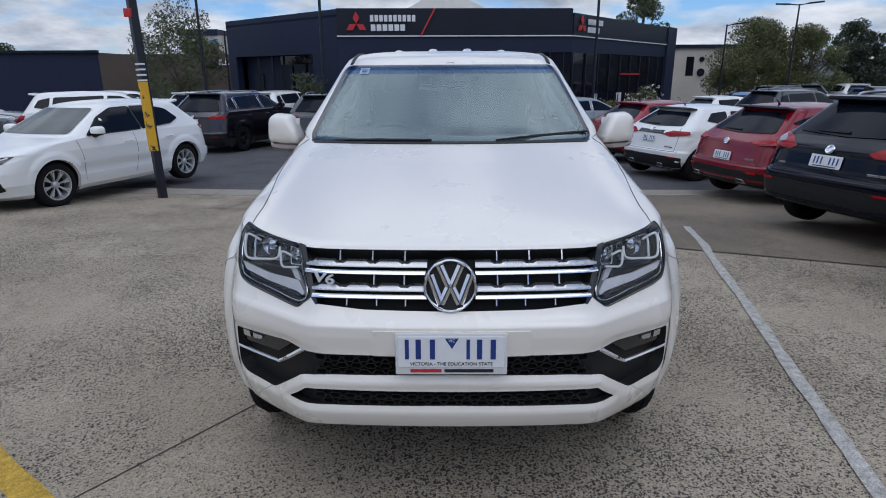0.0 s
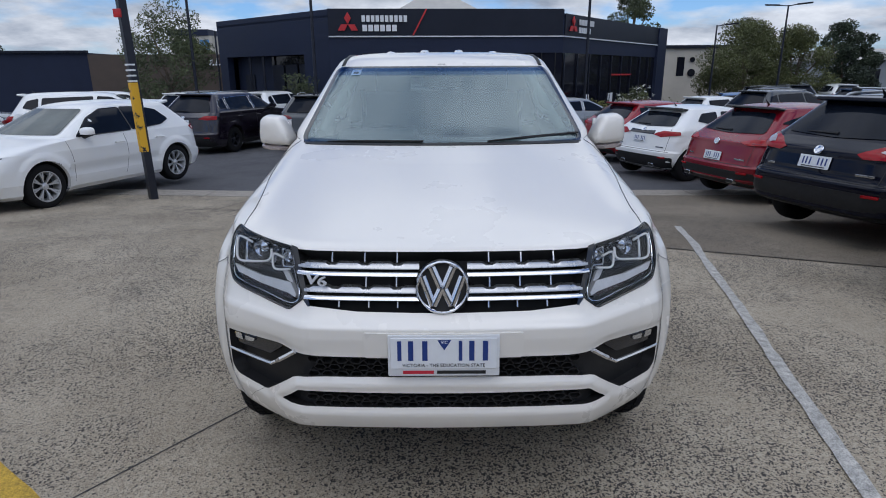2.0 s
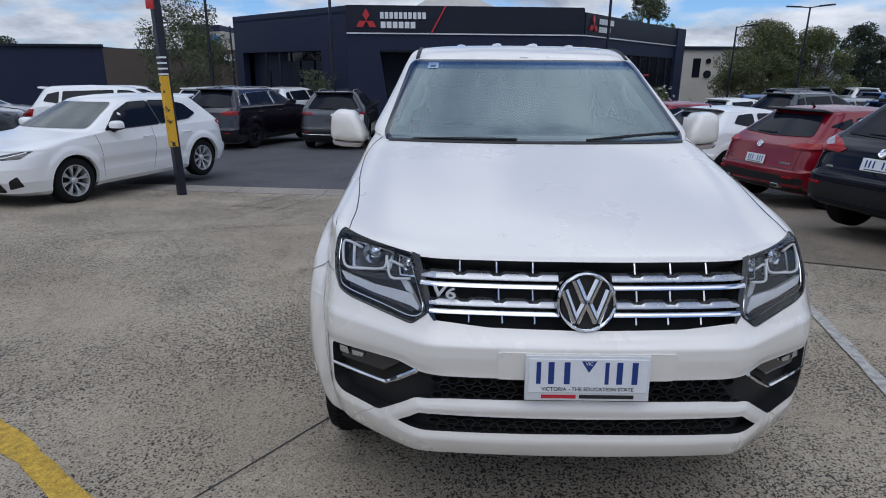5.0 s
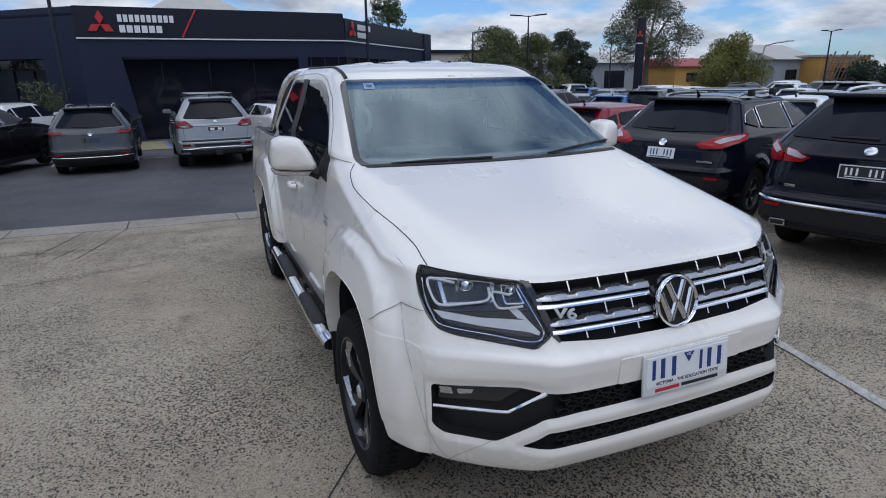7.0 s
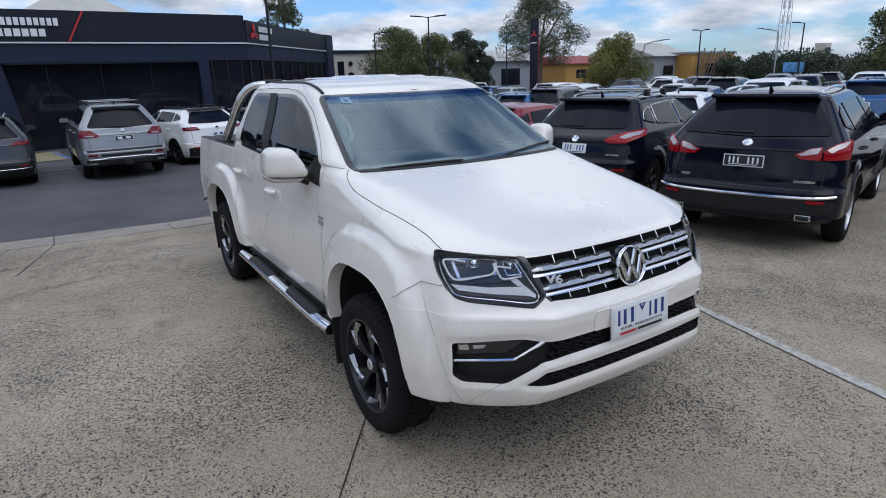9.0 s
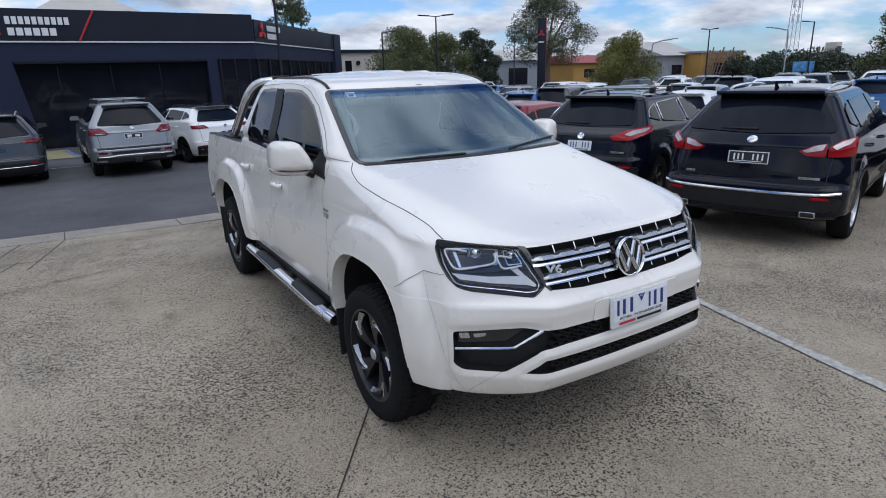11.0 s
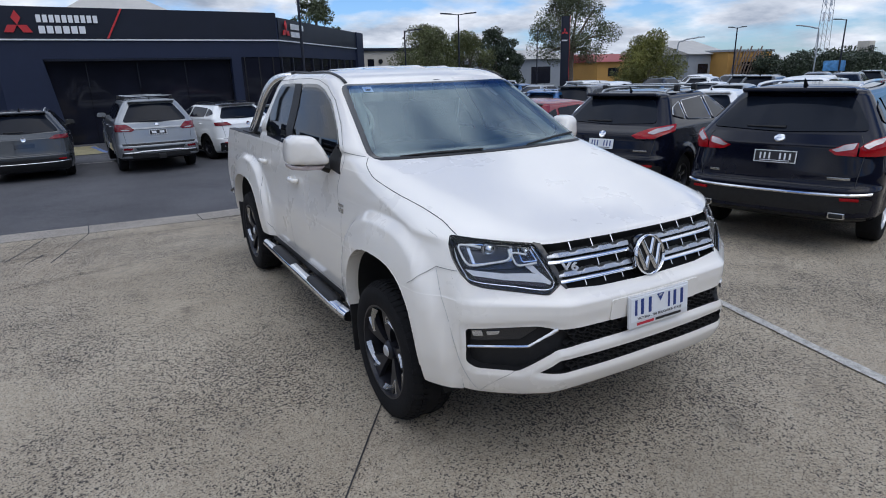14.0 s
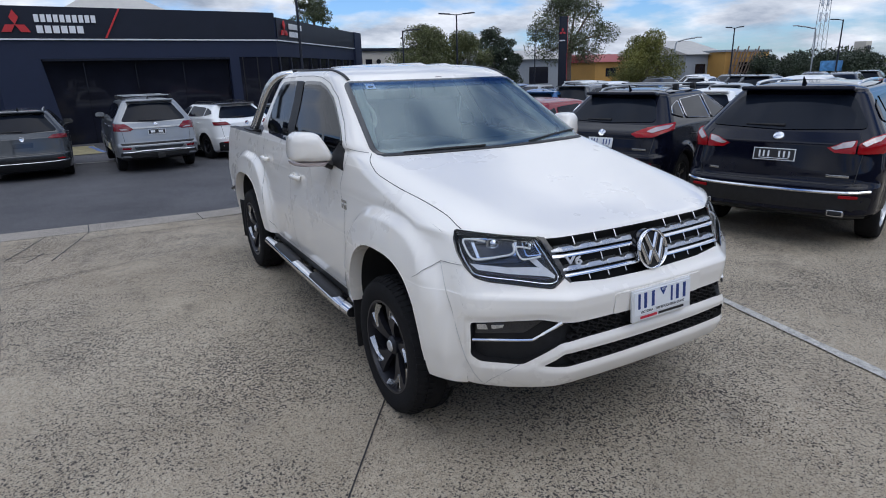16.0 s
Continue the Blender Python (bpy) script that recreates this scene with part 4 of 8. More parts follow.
SHARE = 0.75
WIND = fillet([(-0.785, 1.354), (0.785, 1.354), (0.668, 1.755), (-0.668, 1.755)], 0.05)
CUT = [(-0.766, 1.3555), (0.766, 1.3555), (0.654, 1.746), (-0.654, 1.746)]
PANE = [(a * 0.962, 1.742 + (b - 1.755) * 0.958) for a, b in WIND]
REAR_CUT = fillet([(-0.58, 1.42), (0.58, 1.42), (0.50, 1.69), (-0.50, 1.69)], 0.04)
SIDE_WINS = {
    "front": [(1.70, 1.292), (2.69, 1.325), (2.84, 1.748), (2.70, 1.755), (2.445, 1.750), (2.285, 1.716), (2.115, 1.652), (1.884, 1.516), (1.735, 1.417)],
    "rear": [(2.86, 1.322), (3.50, 1.342), (3.525, 1.56), (3.455, 1.70), (3.37, 1.748), (3.00, 1.757)],
}


def pickup_drop(c, n):
    x, y, z = c
    f, r, w, rx, ry, bow, *_ = PK.params(z)
    ax = abs(x)
    if z < FRONT_TOP and y < 1.0 and ax < front_reach(z, SHARE) - 1e-4:
        return True
    if z > 1.35 and inside((x, z), CUT) and y < 2.3 and n[1] < -0.2:
        return True
    if ax > w - 0.06 and z > 1.27 and any(inside((y, z), q) for q in SIDE_WINS.values()):
        return True
    if y > 3.3 and n[1] > 0.4 and inside((x, z), REAR_CUT):
        return True
    if 1.285 < z < 1.2955 and 3.78 < y < 5.15 and ax < 0.80:
        return True
    if z < 0.428 and y < 1.0:
        return True
    if z < 0.49 and 1.2 < y < 3.7:
        return True
    return z < 0.60 and y > 4.5


v, f, n = body_grid(PK, 3, (14, 20, 190), ARCHES, pickup_drop)
mesh_ob("body", v, f, WHITE, pickup, normals=n)
# front sheet with its openings
HEAD = fillet([(0.824, 1.128), (0.843, 1.095), (0.848, 1.040), (0.840, 0.985), (0.818, 0.945), (0.775, 0.929), (0.66, 0.914), (0.553, 0.901), (0.498, 0.944), (0.520, 1.020), (0.553, 1.104)], 0.014)
GRILLE = fillet([(-0.540, 1.099), (0.0, 1.099), (0.540, 1.099), (0.509, 1.015), (0.486, 0.924), (0.307, 0.909), (0, 0.905), (-0.307, 0.909), (-0.486, 0.924), (-0.509, 1.015)], 0.008)
INTAKE = fillet(HALF_INTAKE[1:] + [(-a, b) for a, b in HALF_INTAKE[-2:0:-1]], 0.016)
LOWER = fillet(HALF_LOWER[1:] + [(-a, b) for a, b in HALF_LOWER[-2:0:-1]], 0.008)


def loft(name, poly, layers, s, mat, parent, label=""):
    """A rounded shell: one outline, grown and shrunk along y."""
    q = densify(poly, 0.012)
    cx, cz = sum(p[0] for p in q) / len(q), sum(p[1] for p in q) / len(q)
    v = [(s * (cx + (a - cx) * k), y + 0.42 * (cx + (a - cx) * k), cz + (b - cz) * k) for y, k in layers for a, b in q]
    n, f = len(q), []
    for i in range(len(layers) - 1):
        f += [(i * n + j, i * n + (j + 1) % n, (i + 1) * n + (j + 1) % n, (i + 1) * n + j) for j in range(n)]
    f += [tuple(range(n)), tuple(range((len(layers) - 1) * n, len(layers) * n))]
    if s < 0:
        f = [t[::-1] for t in f]
    return mesh_ob(name, v, f, mat, parent, label, sharp=60)


def mirrored(poly):
    return [(-a, b) for a, b in reversed(poly)]


CHIN = [(0.8, 0.428), (0.7, 0.42), (0.63, 0.424), (0.52, 0.448), (0.25, 0.455)]
edge_r = [(front_reach(z, SHARE), z) for z in np.linspace(0.432, 1.142, 19)]
sheet = [(-a, b) for a, b in edge_r][::-1] + [(-a, b) for a, b in CHIN] + [(0, 0.456)] + CHIN[::-1] + edge_r
sheet += [(x, edge_r[-1][1]) for x in np.linspace(front_reach(edge_r[-1][1], SHARE), -front_reach(edge_r[-1][1], SHARE), 22)[1:-1]]
patch("front_bumper", sheet, PK.front, WHITE, pickup, off=-0.0002, holes=[HEAD, mirrored(HEAD), GRILLE, INTAKE, LOWER], step=0.0125)


def roof_height(x, y):
    """Where the roof lies over a point of the plan."""
    lo, hi = 1.60, 1.861
    for _ in range(24):
        z = (lo + hi) / 2
        o = PK.outline(z, 24, 24, 90)
        k = np.argmin(np.hypot(o[:, 0] - x, o[:, 1] - y))
        c = np.array((0.0, 2.8))
        inner = np.linalg.norm(np.array((x, y)) - c) < np.linalg.norm(o[k] - c)
        lo, hi = (z, hi) if inner else (lo, z)
    return lo


def recess(name, poly, depth, mat, parent, label="", step=0.03):
    """The floor and walls of an opening in the front."""
    v, f, n = patch_data(poly, PK.front, (0, -1, 0), 0.0, (), step, depth)
    top = len(f)
    q = densify(poly, step)
    flat = [i for i in range(len(f)) if len(f[i]) == 3]
    v2 = list(v)
    for i in range(len(v) - 2 * len(q)):
        v2[i] = v[i] - n[i] * depth
    return mesh_ob(name, v2, f, mat, parent, label, sharp=40)


grille = recess("grille", GRILLE, 0.075, LINER, pickup, "black grille with chrome bars")
recess("lower_intake", INTAKE, 0.05, PLASTIC, pickup, "black plastic lower intake")
recess("skid_intake", LOWER, 0.04, PLASTIC, pickup)
for z, end in ((1.0275, 0.520), (0.9505, 0.492)):
    for s in (-1, 1):
        pts = [PK.front(s * x, z) + Vector((0, 0.008, 0)) for x in np.linspace(0.085, end, 18)]
        if s < 0:
            pts = pts[::-1]
        sweep("chrome_bar", pts, [(0.014, -0.0075), (0.0165, -0.0055), (0.0145, -0.001), (0.0095, 0.0045), (0.005, 0.007), (-0.02, 0.007), (-0.02, -0.0075)], CHROME, grille, "chrome grille bar")


def toothed_bar(z, end, s, notches):
    """A satin bar whose upper edge is cut by sloping notches."""
    v, f, n = [], [], 0
    for x in np.linspace(0.085, end, 150):
        gap = min(abs(x - c) for c in notches)
        top = 0.0050 + 0.0068 * min(1, max(0, (gap - 0.013) / 0.012))
        p = PK.front(s * x, z) + Vector((0, 0.010, 0))
        for out, up in ((0.0140, -0.0085), (0.0165, -0.0065), (0.0145, -0.0015), (0.0095, 0.0045), (0.0070, top), (-0.02, top)):
            v.append(p + Vector((0, -out, up)))
        n += 1
    for i in range(n - 1):
        for k in range(6):
            q = (6 * i + k, 6 * i + (k + 1) % 6, 6 * i + 6 + (k + 1) % 6, 6 * i + 6 + k)
            f.append(q if s < 0 else q[::-1])
    f += [tuple(range(6)), tuple(range(6 * n - 6, 6 * n))]
    return mesh_ob("toothed_bar", v, f, SATIN, grille, "satin silver grille bar with a notched edge", sharp=25)


for s in (-1, 1):
    toothed_bar(1.0510, 0.522, s, (0.163, 0.279, 0.397, 0.515))
    toothed_bar(0.9745, 0.496, s, (0.165, 0.273, 0.384, 0.490))
    edge = [(0.529, 1.103), (0.556, 1.108), (0.523, 1.020), (0.500, 0.942), (0.480, 0.920), (0.472, 0.922), (0.500, 1.015)]
    patch("grille_surround", edge if s > 0 else mirrored(edge), PK.front, GLOSS_BLACK, grille, off=0.0022, step=0.02, depth=0.004)
for row, (z0, z1, xs) in enumerate(((1.062, 1.098, (0.163, 0.279, 0.397)), (0.984, 1.024, (0.165, 0.273, 0.384)), (0.912, 0.945, (0.16, 0.262, 0.368)))):
    for x in xs:
        for s in (-1, 1):
            if s < 0 and row == 1 and x > 0.3:
                continue
            zs = np.linspace(z0 + (0.006 if row == 2 else 0), z1, 4)
            pts = [PK.front(s * x, z) + Vector((0, 0.010, 0)) for z in zs]
            tube("grille_fin", pts, 0.0040, STEEL, grille, 5)
badge = new("badge")
badge.parent = grille
bc = PK.front(-0.003, 0.995) + Vector((0, -0.028, 0))
badge.matrix_basis = from_frame(bc, (1, 0, 0), (0, 0.22, 1)) @ Matrix.Diagonal((1.06, 1.06, 1.0, 1.0))
v, f = lathe_data([(0.078, -0.03), (0.088, -0.012), (0.0885, 0.006), (0.083, 0.012), (0.077, 0.006), (0.075, -0.004)], 40)
mesh_ob("ring", [(y, z, x) for x, y, z in v], f, CHROME, badge, sharp=45)
v, f = lathe_data([(0.0, -0.003), (0.076, -0.003)], 36)
mesh_ob("disc", [(y, z, x) for x, y, z in v], f, LINER, badge)
strokes = [((-0.034, 0.066), (-0.004, -0.004)), ((0.034, 0.066), (0.004, -0.004)), ((-0.066, 0.036), (-0.031, -0.060)), ((0.066, 0.036), (0.031, -0.060)), ((-0.031, -0.060), (0.0, 0.006)), ((0.031, -0.060), (0.0, 0.006))]
for p, q in strokes:
    d = Vector((q[0] - p[0], q[1] - p[1], 0))
    tube("stroke", [Vector((*p, 0.003)), Vector((*q, 0.003))], 0.0118, CHROME, badge, 6, 0.55)
mesh_ob("badge_housing", *lathe_data([(0.0, -0.045), (0.094, -0.045), (0.092, -0.01)], 32), GLOSS_BLACK, badge).matrix_basis = Matrix.Rotation(radians(-90), 4, "Y")
v6 = PK.front(-0.447, 1.0075)
text_mesh("engine_badge", "V6", 0.051, from_frame(v6 + Vector((0.000, -0.022, 0.002)), (1, -0.11, 0.04), (0.02, 0.22, 1)) @ Matrix(((1.40, 0.28, 0, 0), (0, 0.9, 0, 0), (0, 0, 1, 0), (0, 0, 0, 1))), LETTER_SILVER, grille, 0.005, "silver V6 lettering", 0.0009)
# headlights
for s in (1, -1):
    poly = HEAD if s > 0 else mirrored(HEAD)
    lamp = recess("headlight", poly, 0.055, LAMP_BOX, pickup, "dark headlight with light guides under clear glass", 0.025)
    patch("lamp_cover", poly, PK.front, COVER_GLASS, lamp, off=0.0015, step=0.03).visible_shadow = False

    def at(x, z, back):
        return PK.front(s * x, z) + Vector((-s * back * 0.45, back, 0))

    def loop(name, pts, r, back, mat, closed=False):
        q = [at(*p, back) for p in pts]
        tube(name, smooth_path(q, 4), r, mat, lamp, 6)

    bowl = [(0.822, 1.118), (0.834, 1.050), (0.805, 1.000), (0.62, 1.010), (0.535, 1.020), (0.560, 1.095)]
    patch("reflector_bowl", bowl if s > 0 else mirrored(bowl), PK.front, REFLECT_DARK, lamp, off=-0.040, step=0.03)
    loop("light_guide", [(0.742, 1.086), (0.790, 1.094), (0.815, 1.090), (0.818, 1.060), (0.808, 1.022), (0.780, 1.015), (0.720, 1.024), (0.668, 1.034), (0.650, 1.050), (0.648, 1.078)], 0.0050, 0.005, BLADE)
    loop("light_guide", [(0.590, 1.058), (0.637, 1.064), (0.640, 1.035), (0.630, 1.016), (0.600, 1.018), (0.562, 1.026)], 0.0046, 0.005, BLADE)
    blade = [(0.822, 1.001), (0.800, 0.976), (0.692, 0.959), (0.560, 0.950), (0.536, 0.942), (0.530, 0.952), (0.557, 0.986), (0.620, 0.986), (0.692, 0.985)]
    patch("lower_blade", blade if s > 0 else mirrored(blade), PK.front, FROSTED, lamp, off=-0.005, step=0.03, depth=0.02)
    wedge = [(0.612, 1.024), (0.578, 1.018), (0.538, 0.956), (0.556, 0.984), (0.585, 0.990)]
    patch("inner_wedge", wedge if s > 0 else mirrored(wedge), PK.front, FROSTED, lamp, off=-0.020, step=0.03, depth=0.01)
    under = [(0.800, 0.978), (0.790, 0.962), (0.66, 0.945), (0.560, 0.934), (0.545, 0.946), (0.562, 0.958), (0.692, 0.964)]
    patch("lower_reflector", under if s > 0 else mirrored(under), PK.front, LAMP_SMOKE, lamp, off=-0.016, step=0.03, depth=0.02)
    loop("lamp_bezel", [(0.830, 1.090), (0.835, 1.040), (0.826, 0.985), (0.800, 0.950), (0.66, 0.930), (0.556, 0.918), (0.520, 0.946), (0.538, 1.010), (0.566, 1.092)], 0.0030, 0.008, REFLECTOR)
    for bez, hole in (([(0.795, 1.105), (0.790, 1.020), (0.645, 1.036), (0.632, 1.092)], 0.86), ([(0.618, 1.088), (0.612, 1.030), (0.556, 1.036), (0.572, 1.084)], 0.84)):
        bx, bz = sum(p[0] for p in bez) / 4, sum(p[1] for p in bez) / 4
        cut = [(bx + (a - bx) * hole, bz + (b - bz) * hole) for a, b in bez]
        patch("lamp_bezel", fillet(bez if s > 0 else mirrored(bez), 0.008), PK.front, REFLECTOR, lamp, off=-0.024, holes=[fillet(cut if s > 0 else mirrored(cut), 0.006)], step=0.02, depth=0.02)
    for x, z, r in ((0.712, 1.068, 0.036), (0.585, 1.062, 0.024)):
        v, f = lathe_data([(0.0, 0.010), (r * 0.45, 0.006), (r * 0.72, -0.006), (r * 0.8, -0.008), (r, 0.0), (r * 1.05, 0.012), (r * 1.12, -0.02)], 24)
        o = mesh_ob("projector", [(y, -x2, z2) for x2, y, z2 in v], f, REFLECTOR, lamp, sharp=50)
        o.matrix_basis = Matrix.Translation(at(x, z, 0.032)) @ Matrix.Rotation(s * 0.5, 4, "Z")
    rim = densify(poly, 0.02)
    tube("lamp_rim", [PK.front(*p) + Vector((0, -0.001, 0)) for p in rim + rim[:1]], 0.0032, GLOSS_BLACK, lamp, 5)
    ribbon("panel_gap", [(s * 0.665, 0.572), (s * 0.735, 0.520), (s * 0.775, 0.470), (s * 0.795, 0.42)], PK.front, (0, -1, 0), SEAM, pickup, 0.0009, 0.0008, 0.02)
    # fog lamp, chrome blade
    fog = [(0.838, 0.742), (0.640, 0.756), (0.600, 0.752), (0.668, 0.700), (0.842, 0.690)]
    if s < 0:
        fog = mirrored(fog)
    fl = patch("fog_lamp", fog, PK.front, LAMP_DARK, pickup, off=-0.022, step=0.03, depth=0.02, label="smoked fog lamp with a chrome strip")
    for quad in ([(0.832, 0.712), (0.836, 0.736), (0.800, 0.738), (0.795, 0.714)], [(0.780, 0.716), (0.784, 0.734), (0.735, 0.737), (0.742, 0.722)]):
        patch("reflector", fillet(quad if s > 0 else mirrored(quad), 0.004), PK.front, REFLECTOR, fl, off=-0.014, step=0.02, depth=0.006)
    line = [(0.848, 0.668), (0.76, 0.673), (0.655, 0.676), (0.632, 0.684), (0.585, 0.716), (0.533, 0.755)]
    pts = [PK.front(s * x, z) + Vector((0, -0.002, 0)) for x, z in line]
    tube("chrome_strip", smooth_path(pts, 5), [0.007] * 18 + [0.009] * 8, CHROME, fl, 6, 1.0, "chrome fog lamp strip")
# honeycomb of the intakes
random.seed(2)
v, f = [], []
for row in range(3):
    for k in range(-9, 10):
        cx, cz = k * 0.052 + (0.026 if row % 2 else 0), 0.672 + row * 0.030
        if abs(cx) < 0.20 or abs(cx) > 0.47:
            continue
        b = len(v)
        for q in range(6):
            a = math.pi / 3 * q
            for rr, back in ((0.026, 0.012), (0.021, 0.012), (0.021, 0.045)):
                p = PK.front(cx + rr * math.cos(a), cz + 0.62 * rr * math.sin(a))
                v.append(p + Vector((0, back, 0)))
        for q in range(6):
            j = (q + 1) % 6
            f += [(b + 3 * q, b + 3 * j, b + 3 * j + 1, b + 3 * q + 1), (b + 3 * q + 1, b + 3 * j + 1, b + 3 * j + 2, b + 3 * q + 2)]
tagged(mesh_ob("honeycomb", v, f, PLASTIC, pickup, sharp=30), kind="stuff")
v, f = [], []
for row in range(2):
    for k in range(-9, 10):
        cx, cz = k * 0.056 + (0.028 if row else 0), 0.560 + row * 0.024
        if abs(cx) > 0.50:
            continue
        b = len(v)
        for q in range(6):
            a = math.pi / 3 * q
            for rr, back in ((0.028, 0.008), (0.022, 0.008), (0.022, 0.035)):
                p = PK.front(cx + rr * math.cos(a), cz + 0.5 * rr * math.sin(a))
                v.append(p + Vector((0, back, 0)))
        for q in range(6):
            j = (q + 1) % 6
            f += [(b + 3 * q, b + 3 * j, b + 3 * j + 1, b + 3 * q + 1), (b + 3 * q + 1, b + 3 * j + 1, b + 3 * j + 2, b + 3 * q + 2)]
tagged(mesh_ob("honeycomb", v, f, PLASTIC, pickup, sharp=30), kind="stuff")
# plate on its holder
hold = fillet([(-0.278, 0.752), (0.278, 0.752), (0.278, 0.849), (-0.278, 0.849)], 0.012)
patch("plate_holder", hold, PK.front, WHITE, pickup, off=0.006, step=0.05, depth=0.008)
pm = from_frame((0, -0.016, 0.7705), (1, 0, 0), (0, 0.07, 1))
surround = part("plate_surround", block(bmesh.new(), (0.388, 0.150, 0.012), Matrix(), 0.005, 2), PLATE_FRAME, pickup, "pale dealer plate surround")
surround.matrix_basis = pm
pl = part("number_plate", block(bmesh.new(), (0.368, 0.112, 0.004), Matrix(), 0.0015, 1), PLATE_WHITE, surround, "white number plate with blue characters")
pl.matrix_basis = pose(0, 0.010, 0.0075)
bars = [(-0.160, -0.026, -0.146, 0.046, 0), (-0.132, -0.026, -0.096, 0.046, 0), (-0.084, -0.026, -0.046, 0.046, 0), (0.052, -0.026, 0.064, 0.046, 0), (0.080, -0.026, 0.114, 0.046, 0), (0.126, -0.026, 0.162, 0.046, 0)]
for b in bars:
    mid, half = (b[0] + b[2]) / 2, min(0.009, (b[2] - b[0]) / 2)
    v, f = quads([(mid - half, b[1], mid + half, b[3], 0)], 0.001)
    mesh_ob("character_bar", v, f, INK_BLUE, pl, sharp=None).matrix_basis = pose(0, 0, 0.0025)
mesh_ob("emblem", [(-0.022, 0.050, 0.003), (0.026, 0.050, 0.003), (0.002, 0.012, 0.003)], [(0, 2, 1)], INK_BLUE, pl, sharp=None)
text_mesh("state_letters", "VIC", 0.015, pose(0.002, 0.041, 0.0036), PLATE_WHITE, pl, 0.0003)
text_mesh("motto", "VICTORIA - THE EDUCATION STATE", 0.0175, pose(0, -0.0435, 0.003), INK_BLACK, pl, 0.0005)
v, f = quads([(-0.142, -0.066, -0.034, -0.054, 0)], 0.001)
mesh_ob("dealer_bar", v, f, INK_RED, surround, sharp=None).matrix_basis = pose(0, 0, 0.0062)
v, f = quads([(-0.024, -0.066, 0.146, -0.054, 0)], 0.001)
mesh_ob("dealer_bar", v, f, INK_BLACK, surround, sharp=None).matrix_basis = pose(0, 0, 0.0062)
# windscreen with its black band, side glass
ws = patch("windscreen", PANE, PK.front, CAR_GLASS, pickup, off=0.003, step=0.05, label="clear windscreen under a reflected sky")
for z0, z1, mat in ((1.722, 1.744, BAND_DEEP), (1.700, 1.722, BAND_PALE)):
    k0, k1 = (0.668 + (1.755 - z) * 0.292 for z in (z0, z1))
    patch("shade_band", [(-k0 * 0.955, z0), (k0 * 0.955, z0), (k1 * 0.955, z1), (-k1 * 0.955, z1)], PK.front, mat, ws, off=0.0055, step=0.05, label="blue tinted band of the windscreen")
patch("windscreen_band", WIND, PK.front, GLOSS_BLACK, pickup, off=0.002, holes=[PANE], step=0.04)
for s in (-1, 1):
    lift = (lambda y, z, s=s: PK.side(y, z, s))
    for key, poly in SIDE_WINS.items():
        big = fillet(poly, 0.05)
        c = (sum(p[0] for p in big) / len(big), sum(p[1] for p in big) / len(big))
        small = [(c[0] + (p[0] - c[0]) * 0.945, c[1] + (p[1] - c[1]) * 0.90) for p in big]
        patch("side_window", small, lift, SIDE_GLASS, pickup, off=0.002, toward=(s, 0, 0), step=0.08, label="smoked side window")
        patch("window_frame", [(c[0] + (p[0] - c[0]) * 1.02, c[1] + (p[1] - c[1]) * 1.03) for p in big], lift, GLOSS_BLACK, pickup, off=0.003, toward=(s, 0, 0), holes=[small], step=0.06)
    sail = fillet([(1.645, 1.245), (1.90, 1.268), (1.86, 1.345), (1.74, 1.418), (1.70, 1.36)], 0.01)
    patch("mirror_base", sail, lift, PLASTIC, pickup, off=0.006, toward=(s, 0, 0), step=0.05, depth=0.008)
    pillar = [(2.68, 1.318), (2.865, 1.320), (3.005, 1.758), (2.83, 1.758)]
    patch("pillar_trim", pillar, lift, PILLAR, pickup, off=0.007, toward=(s, 0, 0), step=0.06)
    # gaps round doors, fuel and bumper
    for path in ([(1.56, 0.60), (1.585, 0.95), (1.585, 1.03), (1.65, 1.10), (1.665, 1.17), (1.63, 1.285)], [(1.56, 0.60), (1.60, 0.505), (2.60, 0.505), (2.68, 0.56), (2.725, 0.95), (2.74, 1.31)],
                 [(2.68, 0.52), (3.28, 0.52), (3.40, 0.62), (3.50, 0.97), (3.56, 1.16), (3.565, 1.29), (3.585, 1.45), (3.55, 1.68), (3.43, 1.780), (2.95, 1.795)],
                 [(2.91, 1.795), (2.66, 1.795), (2.46, 1.785), (2.26, 1.748), (2.05, 1.662), (1.82, 1.520), (1.66, 1.400), (1.625, 1.330), (1.63, 1.285)], [(3.79, 1.28), (3.785, 0.92)]):
        ribbon("panel_gap", path, lift, (s, 0, 0), SEAM_PALE, pickup, 0.0036, 0.0015)
    # gap from headlight to wheel arch
    pts = []
    for k in range(25):
        z = 0.992 - 0.095 * max(0, (k - 11) / 13) ** 1.1
        o = PK.outline(z, 24, 24, 90)
        a = np.argmin(np.abs(o[:48, 0] - 0.852))
        b = 30 + np.argmin(np.abs(o[30:110, 1] - 0.60))
        t = a + (b - a) * k / 24
        i = int(t)
        q = o[i] + (o[i + 1] - o[i]) * (t - i)
        pts.append((s * (q[0] + 0.003), q[1] - 0.003, z))
    tube("panel_gap", pts, 0.0013, SEAM_PALE, pickup, 5)
    # edge of the arch flare down to the bumper's lower corner
    pts = []
    for z in np.linspace(0.985, 0.445, 28):
        o = PK.outline(z, 24, 24, 90)
        y = float(np.interp(z, (0.445, 0.555, 0.675, 0.81, 0.895, 0.985), (0.275, 0.305, 0.340, 0.380, 0.425, 0.470)))
        pts.append((s * (float(np.interp(y, o[24:110, 1], o[24:110, 0])) + 0.0012), y - 0.0016, z))
